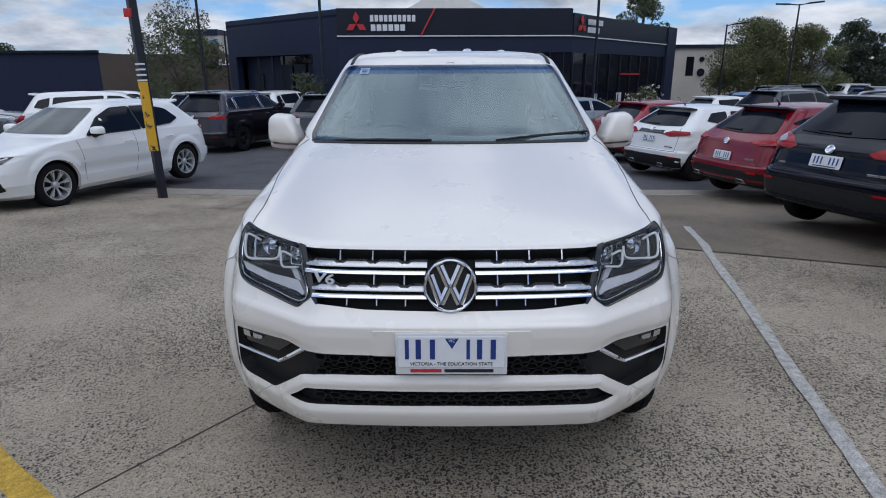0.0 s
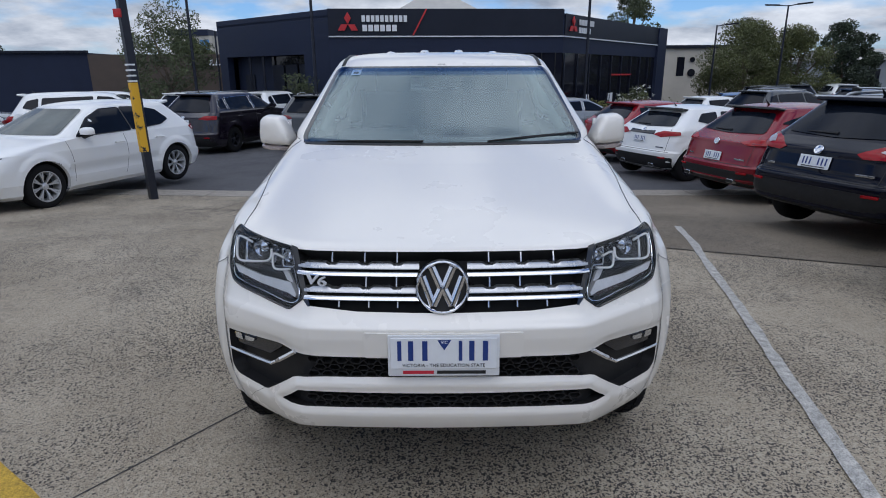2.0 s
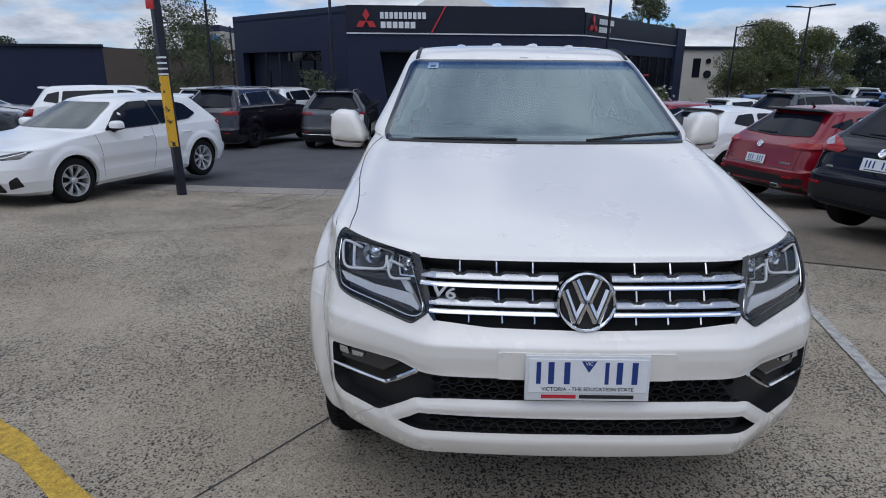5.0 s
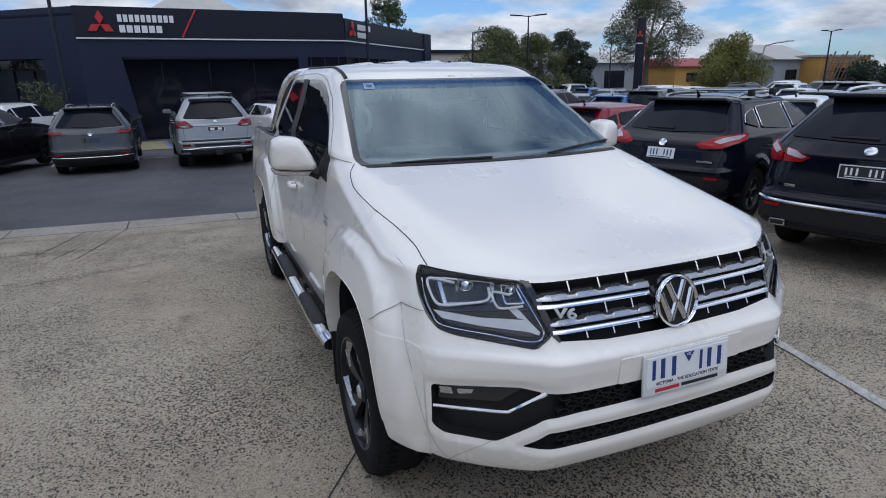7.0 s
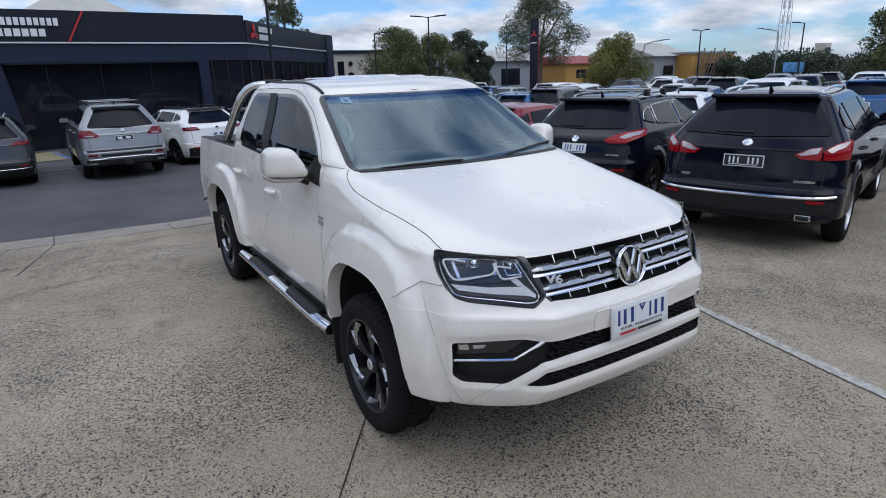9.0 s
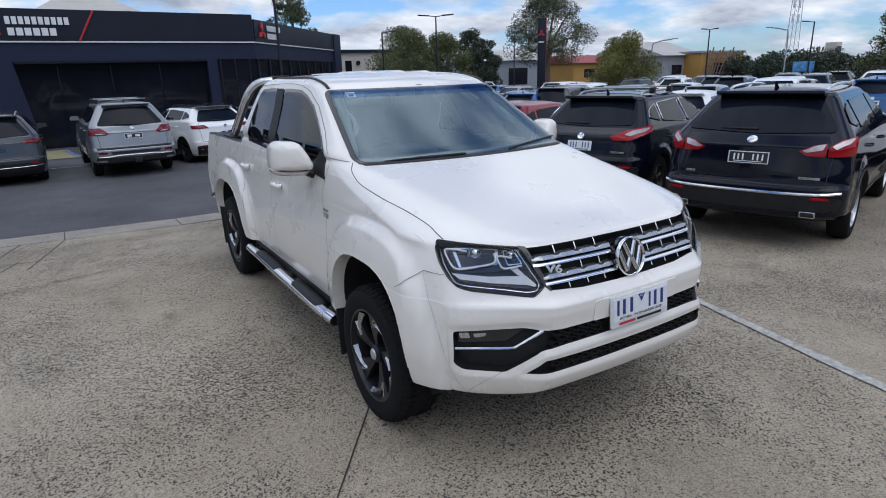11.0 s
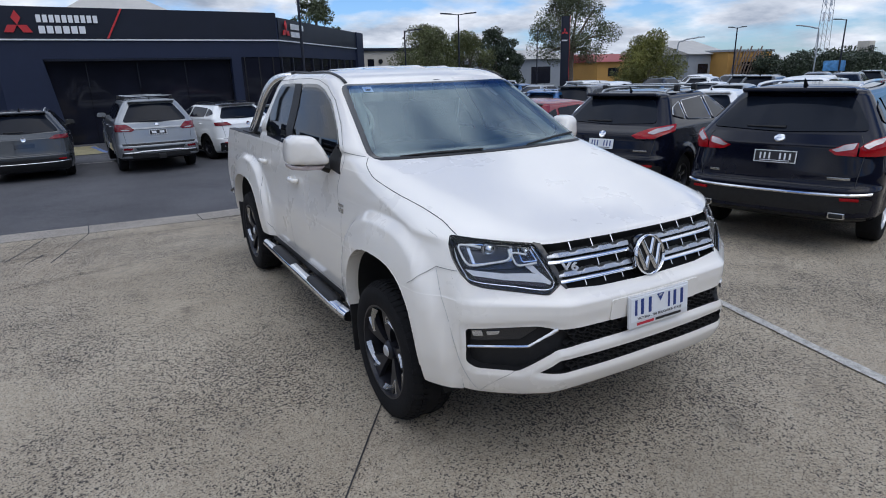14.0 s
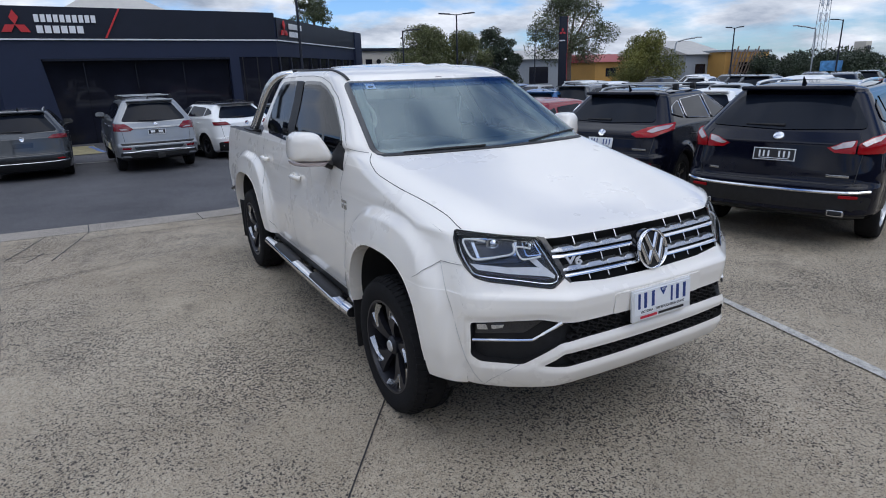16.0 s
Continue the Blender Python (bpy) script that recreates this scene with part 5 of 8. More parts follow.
    tube("panel_gap", pts, 0.0010, SEAM_SOFT, pickup, 5)
    # shut line between bonnet and wing
    seam = [(0.799, 0.436, 1.128), (0.798, 0.488, 1.143), (0.793, 0.574, 1.166), (0.804, 0.722, 1.195), (0.819, 0.846, 1.215), (0.835, 0.978, 1.236), (0.846, 1.188, 1.272), (0.841, 1.275, 1.295), (0.820, 1.373, 1.329), (0.781, 1.441, 1.359)]
    pts = []
    for x, y, z in seam:
        q = PK.side(y, z, s)
        pts.append(Vector((s * x, y, z)) if abs(abs(q.x) - x) < 0.008 else q + Vector((0, 0, 0.001)))
    tube("bonnet_gap", smooth_path(pts, 8), 0.0023, SEAM, pickup, 6)
    ribbon("panel_gap", [(1.46, 1.362), (1.64, 1.376)], lift, (s, 0, 0), SEAM_PALE, pickup, 0.003, 0.0015)
    for arch in ARCHES:
        arch_lip("arch_edge", PK, arch, s, WHITE, pickup, zmin=0.47)
        arch_lip("wheel_well", PK, arch, s, LINER, pickup, zmin=0.3, grow=1.0, depth=0.42, out=-0.07)
    # door handles
    for y, z in ((2.56, 1.085), (3.46, 1.125)):
        c = PK.side(y, z, s)
        hd = new("door_handle"); hd.parent = pickup; hd.matrix_basis = Matrix.Translation(c)
        pts = [(s * 0.004, -0.095, 0.004), (s * 0.03, -0.075, 0.006), (s * 0.036, 0, 0.004), (s * 0.03, 0.075, 0), (s * 0.004, 0.095, -0.002)]
        tube("grip", smooth_path(pts, 5), 0.014, WHITE, hd, 8, 1.25)
        v, f = lathe_data([(0.0, s * 0.002), (0.035, s * 0.003), (0.042, s * 0.001)], 20)
        mesh_ob("dish", v, f, WHITE_B, hd)
    # mirror
    mir = new("door_mirror"); mir.parent = pickup; mir.matrix_basis = pose(s * 1.018, 1.86, 1.374)
    shell = fillet([(1.10 * a, 0.97 * b) for a, b in ((-0.104, -0.050), (-0.076, 0.020), (-0.035, 0.096), (0.058, 0.104), (0.094, 0.074), (0.104, -0.02), (0.100, -0.075), (0.0, -0.086), (-0.094, -0.082))], 0.024)
    loft("shell", shell, ((-0.114, 0.10), (-0.112, 0.52), (-0.102, 0.81), (-0.074, 0.955), (-0.020, 1.0), (0.060, 0.985), (0.078, 0.95), (0.078, 0.88)), s, WHITE, mir)
    strip_poly = fillet([(-0.096, -0.082), (0.108, -0.076), (0.102, -0.102), (0.044, -0.110), (-0.066, -0.110)], 0.010)
    loft("repeater", strip_poly, ((-0.10, 0.5), (-0.084, 0.85), (-0.05, 1.0), (0.06, 0.98), (0.068, 0.5)), s, LAMP_CLEAR, mir, "clear indicator strip")
    box("mirror_glass", (0.165, 0.006, 0.13), (0, 0.079, 0.0), CHROME, mir, 0.002, rot=(0, 0, s * 22))
    tube("mirror_arm", [(-s * 0.16, 0.0, -0.125), (-s * 0.12, 0.01, -0.108), (-s * 0.06, 0.01, -0.088)], [0.05, 0.044, 0.03], PLASTIC, mir, 8, 0.7)
    # side step
    st = new("side_step"); st.parent = pickup
    path = [(s * 0.950, 1.475, 0.405), (s * 0.960, 1.58, 0.41), (s * 0.965, 1.75, 0.41), (s * 0.965, 3.25, 0.42), (s * 0.955, 3.38, 0.42), (s * 0.88, 3.45, 0.41)]
    tube("bar", smooth_path(path, 6), 0.045, CHROME, st, 12, 0.8, "chrome side step")
    for y0, y1 in ((1.68, 2.22), (2.55, 3.15)):
        tube("tread_pad", [(s * 0.958, y0, 0.432), (s * 0.958, y0 + 0.05, 0.437), (s * 0.958, y1 - 0.05, 0.442), (s * 0.958, y1, 0.437)], [0.03, 0.046, 0.046, 0.03], PLASTIC, st, 10, 0.5)
    for y in (1.75, 2.45, 3.2):
        tube("bracket", [(s * 0.96, y, 0.40), (s * 0.75, y, 0.44)], 0.02, LINER, st, 6)
    # sill in black, its colour standing in for the shadowed gap below the doors
    box("shaded_sill", (0.10, 2.0, 0.06), (s * 0.862, 2.42, 0.465), PLASTIC, pickup, 0.02)
    # mud flaps
    box("mud_flap", (0.23, 0.012, 0.40), (s * 0.845, 1.43, 0.40), PLASTIC, pickup, 0.004, rot=(-6, 0, 0), label="black rubber mud flap")
    box("mud_flap", (0.23, 0.012, 0.40), (s * 0.845, 4.55, 0.40), PLASTIC, pickup, 0.004, rot=(-6, 0, 0), label="black rubber mud flap")
    # small badge on the wing
    c = PK.side(1.585, 1.045, s)
    v, f = quads([(-0.05, 0.018, 0.03, 0.034, 0), (-0.05, -0.03, -0.03, 0.006, 0), (-0.02, -0.03, 0.03, 0.006, 0)], 0.003)
    mesh_ob("wing_badge", v, f, STEEL, pickup, sharp=None).matrix_basis = from_frame(c, (0, s, 0), (0, 0, 1))
    # roof drip strip
    pts = []
    for x, y in ((0.630, 2.11), (0.628, 2.16), (0.626, 2.25), (0.622, 2.45), (0.618, 2.8), (0.612, 3.1), (0.600, 3.30)):
        pts.append((s * x, y, roof_height(x, y) + 0.002))
    tube("roof_strip", smooth_path(pts, 5), 0.013, PLASTIC, pickup, 6, 0.6)
# ribs of the roof
for x in (-0.36, -0.12, 0.12, 0.36):
    zt = 1.849 if abs(x) > 0.3 else 1.858
    tube("roof_rib", [(x, 2.42, zt - 0.012), (x, 2.52, zt), (x, 3.1, zt), (x, 3.2, zt - 0.014)], [0.02, 0.032, 0.032, 0.02], WHITE, pickup, 8, 0.45)
# wheels
STYLE_VW = {"accents": ((0.59, 0.023), (0.02, 0.012)), "rim": RIM_DARK, "face": RIM_DARK, "spokes": 5, "split": True, "fork": ((0.30, 0.027), (-0.20, 0.030)), "twist": 0.16, "turn": 0.35, "tread": True, "cap": RIM_SILVER}
for y in (0.968, 4.055):
    for s in (-1, 1):
        wheel(pickup, (s * 0.845, y, 0.381), s, 0.378, 0.264, 0.255, STYLE_VW)
# underside, bed, tailgate
box("underbody", (1.25, 4.3, 0.30), (0, 2.5, 0.62), LINER, pickup, 0.03)
box("chassis", (0.9, 4.8, 0.12), (0, 2.6, 0.42), LINER, pickup, 0.02)
box("engine_shield", (1.1, 0.5, 0.03), (0, 0.52, 0.44), PLASTIC, pickup, 0.01)
box("bed_cover", (1.60, 1.36, 0.03), (0, 4.45, 1.262), PLASTIC, pickup, 0.008, label="black bed cover")
for s in (-1, 1):
    box("bed_rail", (0.07, 1.34, 0.05), (s * 0.825, 4.46, 1.268), PLASTIC, pickup, 0.008)
# sports bar
bar = new("sports_bar"); bar.parent = pickup
tagged(bar, "polished steel sports bar behind the cab")
for s in (-1, 1):
    for dy in (0.0, 0.075):
        pts = [(s * 0.775, 4.34 + dy * 1.5, 1.285), (s * 0.750, 4.12 + dy, 1.475), (s * 0.722, 3.92 + dy, 1.65), (s * 0.675, 3.78 + dy, 1.765), (s * 0.60, 3.70 + dy, 1.812), (s * 0.45, 3.66 + dy, 1.82)]
        tube("hoop", smooth_path(pts, 6), 0.029, POLISHED, bar, 10)
    box("foot", (0.10, 0.32, 0.03), (s * 0.78, 4.42, 1.292), PLASTIC, bar, 0.008)
    box("collar", (0.15, 0.17, 0.085), (s * 0.47, 3.70, 1.813), PLASTIC, bar, 0.02)
tube("cross_bar", [(-0.45, 3.66, 1.814), (0.45, 3.66, 1.814)], 0.034, STEEL, bar, 10)
tube("cross_bar", [(-0.45, 3.735, 1.814), (0.45, 3.735, 1.814)], 0.034, STEEL, bar, 10)
tail = fillet([(-0.74, 0.66), (0.74, 0.66), (0.74, 1.25), (-0.74, 1.25)], 0.03)
patch("tailgate", tail, PK.rear, WHITE, pickup, off=0.006, toward=(0, 1, 0), step=0.1, depth=0.01)
for s in (-1, 1):
    box("tail_light", (0.13, 0.06, 0.36), (s * 0.80, 5.12, 1.06), LAMP_RED, pickup, 0.02)
box("rear_bumper", (1.72, 0.18, 0.16), (0, 5.19, 0.60), CHROME, pickup, 0.03, label="chrome rear bumper")
tube("bumper_corner", [(-0.955, 4.72, 0.70), (-0.965, 4.86, 0.66)], 0.015, PLASTIC, pickup, 6)
# cabin
box("cabin_floor", (1.5, 2.3, 0.05), (0, 2.65, 0.80), INTERIOR, pickup, 0.01)
bm = bmesh.new()
block(bm, (1.56, 0.50, 0.30), pose(0, 1.62, 1.20), 0.09, 4)
block(bm, (0.34, 0.55, 0.40), pose(0, 1.85, 1.02, -12, 0, 0), 0.05, 3)
block(bm, (0.46, 0.24, 0.09), pose(-0.37, 1.64, 1.355), 0.04, 3)
part("dashboard", bm, INTERIOR, pickup, "dark dashboard")
wheel_ring = [(-0.37 + 0.185 * math.cos(a), 1.95 - 0.08 * math.sin(a), 1.24 + 0.165 * math.sin(a)) for a in np.linspace(0, 2 * math.pi, 33)]
tube("steering_wheel", wheel_ring, 0.016, PLASTIC, pickup, 8)
tube("steering_column", [(-0.37, 1.95, 1.24), (-0.37, 1.72, 1.18)], [0.07, 0.05], PLASTIC, pickup, 10)
for x in (-0.37, 0.37):
    bm = bmesh.new()
    block(bm, (0.50, 0.52, 0.16), pose(x, 2.42, 0.95), 0.06, 3)
    block(bm, (0.48, 0.15, 0.62), pose(x, 2.74, 1.28, -12, 0, 0), 0.06, 3)
    part("seat", bm, CLOTH, pickup, "dark cloth front seat")
    box("headrest", (0.27, 0.10, 0.18), (x, 2.82, 1.66), CLOTH, pickup, 0.04, seg=3)
bm = bmesh.new()
block(bm, (1.36, 0.5, 0.16), pose(0, 3.2, 0.97), 0.05, 3)
block(bm, (1.36, 0.14, 0.58), pose(0, 3.52, 1.28, -10, 0, 0), 0.05, 3)
part("rear_seat", bm, CLOTH, pickup, "dark cloth rear bench")
for x in (-0.42, 0.42):
    box("headrest", (0.25, 0.09, 0.15), (x, 3.56, 1.60), CLOTH, pickup, 0.035, seg=3)
for s in (-1, 1):
    tube("pillar_cover", [(s * 0.70, 1.60, 1.38), (s * 0.62, 1.88, 1.56), (s * 0.55, 2.16, 1.73)], 0.03, TRIM_PALE, pickup, 8)
    tube("grab_handle", smooth_path([(s * 0.66, 1.72, 1.47), (s * 0.60, 1.78, 1.50), (s * 0.57, 1.88, 1.57), (s * 0.59, 1.95, 1.62)], 4), 0.014, TRIM_PALE, pickup, 6)
    tube("belt", [(s * 0.60, 2.72, 1.60), (s * 0.52, 2.70, 1.10)], 0.02, TRIM_PALE, pickup, 4)
patch("rear_glass", [(a * 1.04, 1.555 + (b - 1.555) * 1.06) for a, b in REAR_CUT], PK.rear, REAR_GLASS, pickup, off=0.003, toward=(0, 1, 0), step=0.08, label="tinted rear cab window")
box("headliner", (1.05, 1.25, 0.02), (0, 2.85, 1.765), TRIM_PALE, pickup, 0.008)
box("rear_view_mirror", (0.24, 0.03, 0.075), (0.0, 2.06, 1.665), PLASTIC, pickup, 0.02)
box("mirror_stem", (0.06, 0.03, 0.10), (0.0, 2.02, 1.72), PLASTIC, pickup, 0.01)
stk = [(-0.565, 1.700), (-0.505, 1.700), (-0.500, 1.732), (-0.558, 1.732)]
patch("sticker", stk, PK.front, STICKER, pickup, off=0.0055, step=0.05, label="pale service sticker")
v, f = quads([(-0.018, -0.010, 0.012, -0.005, 0), (-0.018, 0.0, 0.016, 0.006, 0)], 0.0005)
mesh_ob("sticker_bars", v, f, INK_BLACK, pickup, sharp=None).matrix_basis = from_frame(PK.front(-0.532, 1.716) + Vector((0, -0.009, 0.004)), (1, -0.3, 0), (0, 1.5, 1))
# wipers and washer
for x0, x1, z0, z1 in ((0.24, 0.755, 1.362, 1.388), (-0.62, -0.10, 1.359, 1.362)):
    a, b = PK.front(x0, z0) + Vector((0, -0.012, 0.004)), PK.front(x1, z1) + Vector((0, -0.014, 0.006))
    tube("wiper", [a, a.lerp(b, 0.35) + Vector((0, -0.004, 0.002)), a.lerp(b, 0.4), b], [0.004, 0.006, 0.009, 0.006], PLASTIC, pickup, 6, label="black wiper")
cowl = [(-0.74, 1.348), (0.74, 1.348), (0.75, 1.355), (-0.75, 1.355)]
patch("cowl", cowl, PK.front, PLASTIC, pickup, off=0.004, step=0.03, depth=0.004)


# ---- the other cars ------------------------------------------------------
SILVER5 = {"rim": RIM_SILVER, "face": RIM_SILVER, "spokes": 5, "fork": ((0.16, 0.018), (-0.16, 0.018)), "turn": 0.3}
SILVER10 = {"rim": RIM_SILVER, "face": RIM_SILVER, "spokes": 8, "fork": ((0.11, 0.013), (-0.11, 0.013)), "turn": 0.2}
DARK5 = {"rim": RIM_DARK, "face": RIM_DARK, "second": RIM_CUT, "spokes": 5, "fork": ((0.18, 0.016), (-0.18, 0.018)), "turn": 0.2}
DARK_CUT = {"rim": RIM_DARK, "face": RIM_CUT, "spokes": 5, "fork": ((0.15, 0.014), (-0.15, 0.014)), "turn": 0.2}
BLACK10 = {"rim": RIM_DARK, "face": RIM_DARK, "spokes": 5, "fork": ((0.14, 0.015), (-0.14, 0.015)), "turn": 0.2}


def make_car(name, label, category, paint, L, W, H, R, fa, ra, zn, zc, yc, yt, yr, yb, zb, wheels, roof_w=0.60, clear=0.20, windows=(), lights=(), clears=(), plate=0.85, dark_plate=False,
             rails=None, cladding=0.0, black_bumper=False, darks=(), bumper_top=0.46, spoiler=True, spoiler_mat=None, front_detail=False, chrome_strip=None, rear_win=None, pipe=(), glass_mat=None, screen_mat=None, group="", corner=(0.32, 0.28), bars=False, trim=None, badge=True, rim_r=0.215, near=False, lens=None, guard=False, roof_mat=None):
    h = W / 2
    fz = [(clear, 0.22), (clear + 0.06, 0.06), (0.42, 0.0), (0.58, 0.0), (zn - 0.10, 0.05), (zn, 0.16), (zn + 0.55 * (zc - zn), 0.16 + 0.40 * (yc - 0.16)), (zc, yc), (zc + 0.03, yc + 0.03 + 0.03 * (yt - yc) / (H - zc)),
          (H - 0.10, yt), (H - 0.05, yt + 0.16), (H - 0.02, yt + 0.45), (H, (yt + yr) / 2 - 0.1)]
    rz = [(clear, L - 0.25), (clear + 0.07, L - 0.08), (0.40, L - 0.01), (bumper_top + 0.06, L), (bumper_top + 0.11, L - 0.045), (zb - 0.10, L - 0.07 - 0.2 * (L - yb - 0.07)), (zb, yb), (H - 0.11, yr), (H - 0.055, yr - 0.06), (H - 0.02, yr - 0.30), (H, (yt + yr) / 2 + 0.1)]
    wz = [(clear, h - 0.10), (clear + 0.06, h - 0.05), (0.42, h - 0.012), (0.62, h), (0.80, h - 0.006), (zc, h - 0.04), (zc + 0.06, h - 0.07), (H - 0.12, roof_w + 0.035), (H - 0.06, roof_w - 0.03), (H - 0.02, roof_w - 0.22), (H, 0.12)]
    cz = [(clear, corner[0]), (zn, corner[0] * 1.1), (zc, 0.24), (H - 0.12, 0.17), (H - 0.02, 0.15), (H, 0.05)]
    zs = sorted({round(z, 3) for q in (fz, rz, wz) for z, _ in q})
    zs = [z for i, z in enumerate(zs) if i == 0 or z - zs[i - 1] > 0.006]

    def at(q, z):
        return float(np.interp(z, [a for a, _ in q], [b for _, b in q]))

    rows = []
    for z in zs:
        c = at(cz, z)
        bow = 0.10 if z < zc else 0.14
        if z > H - 0.03:
            bow = 0.05
        rows.append((z, at(fz, z), at(rz, z), at(wz, z), c, c * 1.1, bow, c * 0.85, c * 0.8, 0.07 if z < H - 0.03 else 0.04))
    arches = ((fa, R - 0.005, R + 0.050, R + 0.047), (ra, R - 0.005, R + 0.050, R + 0.047))

    def flare(y, z):
        q = min(math.hypot(y - a, z - R) / (R + 0.06) for a in (fa, ra))
        s = min(1, max(0, (1.30 - q) / 0.22))
        return 0.022 * s * s * (3 - 2 * s) - 0.02 * math.exp(-((z - 0.48) / 0.09) ** 2) * (1 if fa + 0.4 < y < ra - 0.4 else 0)

    sk = Skin(rows, flare, n=4, power=2.2)
    car = thing(name, label, category, group)
    v, f, n = body_grid(sk, 1 if near else 2, (10, 8, 96) if near else (8, 6, 46), arches, None, power=2.0)
    if roof_mat:
        cap = [q for q in f if min(v[i][2] for i in q) > H - 0.085]
        f = [q for q in f if min(v[i][2] for i in q) <= H - 0.085]
        used = sorted({i for q in cap for i in q})
        slot = {i: k for k, i in enumerate(used)}
        mesh_ob("roof", [v[i] for i in used], [tuple(slot[i] for i in q) for q in cap], roof_mat, car, "black roof", [n[i] for i in used])
        used = sorted({i for q in f for i in q})
        slot = {i: k for k, i in enumerate(used)}
        v, f, n = [v[i] for i in used], [tuple(slot[i] for i in q) for q in f], [n[i] for i in used]
    mesh_ob("body", v, f, paint, car, normals=n)
    gm = glass_mat or DARK_GLASS
    front = fillet([(-at(wz, zc + 0.05) + 0.14, zc + 0.05), (at(wz, zc + 0.05) - 0.14, zc + 0.05), (roof_w - 0.09, H - 0.115), (-roof_w + 0.09, H - 0.115)], 0.05)
    patch("windscreen", front, sk.front, screen_mat or gm, car, off=0.008, step=0.10)
    x0, x1 = (rear_win or (at(wz, zb + 0.04) - 0.15, roof_w - 0.12))
    back = fillet([(-x0, zb + 0.035), (0, zb + 0.01), (x0, zb + 0.035), (x1, H - 0.135), (-x1, H - 0.135)], 0.07)
    patch("rear_window", back, sk.rear, gm, car, off=0.008, toward=(0, 1, 0), step=0.09)
    wp = [sk.rear(x, zb + 0.055) + Vector((0, 0.018, 0)) for x in (-0.02, 0.16, 0.36)]
    tube("rear_wiper", wp, [0.018, 0.015, 0.008], PLASTIC, car, 6)
    for s in (-1, 1):
        side = (lambda y, z, s=s: sk.side(y, z, s))
        for poly in windows:
            patch("side_window", fillet(poly, 0.04), side, gm, car, off=0.010, toward=(s, 0, 0), step=0.10)
            if trim:
                q = densify(fillet(poly, 0.04), 0.08)
                tube("window_trim", [side(*p) + Vector((s * 0.011, 0, 0)) for p in q + q[:1]], 0.0055, trim, car, 5)
        for poly in darks:
            patch("rear_band", fillet(poly if s > 0 else mirrored(poly), 0.012), sk.rear, GLOSS_BLACK, car, off=0.007, toward=(0, 1, 0), step=0.05, depth=0.01, label="gloss black rear band")
        for mat, group_polys in ((lens or LAMP_RED, lights), (LAMP_CLEAR, clears)):
            for poly in group_polys:
                p2 = poly if s > 0 else mirrored(poly)
                patch("tail_light", fillet(p2, 0.012), sk.rear, mat, car, off=0.017 if mat is LAMP_CLEAR else 0.012, toward=(0, 1, 0), step=0.04, depth=0.014, label="clear reversing lamp" if mat is LAMP_CLEAR else "red tail light")
        for arch in arches:
            arch_lip("arch_edge", sk, arch, s, PLASTIC if cladding else paint, car, power=2.0, zmin=clear + 0.02, depth=0.05)
            arch_lip("wheel_well", sk, arch, s, LINER, car, power=2.0, zmin=clear, depth=0.35, out=-0.05)
        zd = zc - 0.12
        mid = (fa + ra) / 2
        doors = [(fa + R + 0.17, clear + 0.13), (fa + R + 0.19, 0.66), (yc + 0.20, zc - 0.03)], [(mid + 0.16, clear + 0.13), (mid + 0.27, 0.62), (mid + 0.20, zc)]
        for a, b, e in doors:
            d = [tuple((1 - t) ** 2 * a[i] + 2 * t * (1 - t) * b[i] + t * t * e[i] for i in (0, 1)) for t in np.linspace(0, 1, 9)]
            ribbon("panel_gap", d, side, (s, 0, 0), SEAM, car, 0.007, 0.002, 0.06)
        for y in ((fa + ra) / 2 + 0.08, ra - 0.35):
            c = side(y, zd - 0.01)
            tube("door_handle", smooth_path([c + Vector((s * 0.002, -0.09, 0)), c + Vector((s * 0.032, -0.06, 0.004)), c + Vector((s * 0.032, 0.06, 0.004)), c + Vector((s * 0.002, 0.09, 0))], 4), 0.013, paint, car, 6)
        if cladding:
            low = [(fa + R + 0.06, clear + 0.03), (ra - R - 0.06, clear + 0.03), (ra - R - 0.05, clear + cladding), (fa + R + 0.05, clear + cladding)]
            patch("sill_cladding", low, side, PLASTIC, car, off=0.008, toward=(s, 0, 0), step=0.10, depth=0.01)
        # mirror
        c = side(yc + 0.55, zc + 0.035)
        mir = new("door_mirror"); mir.parent = car; mir.matrix_basis = Matrix.Translation(c + Vector((s * 0.10, 0, 0.045)))
        bm = bmesh.new()
        bmesh.ops.create_uvsphere(bm, u_segments=14, v_segments=10, radius=1.0)
        for vv in bm.verts:
            x, y, z = (math.copysign(abs(k) ** 0.7, k) for k in vv.co)
            vv.co = (x * 0.112, min(y, 0.3) * 0.10, max(z, -0.45) * 0.075)
        part("shell", bm, paint, mir)
        tube("mirror_base", [(-s * 0.10, 0.0, -0.075), (-s * 0.02, 0.0, -0.050), (s * 0.085, 0.0, -0.040)], [0.052, 0.045, 0.022], PLASTIC, mir, 8, 0.7)
        tube("mirror_arm", [(-s * 0.14, 0, -0.05), (-s * 0.05, 0, -0.045)], 0.022, PLASTIC, mir, 6)
        if rails:
            y0, y1 = yt + 0.25, yr - 0.30
            zr = H - 0.05
            xr = side((y0 + y1) / 2, zr).x - s * 0.03
            pts = [Vector((xr - s * d, y, zr + k)) for d, y, k in ((0.02, y0, -0.01), (0.01, y0 + 0.12, 0.035), (0.0, (y0 + y1) / 2, 0.055), (0.01, y1 - 0.12, 0.040), (0.02, y1, 0.0))]
            tube("roof_rail", smooth_path(pts, 5), 0.017 if near else 0.013, rails, car, 6)
        for y in (fa, ra):
            wheel(car, (s * (h - 0.125), y, R), s, R, rim_r, 0.215, wheels)
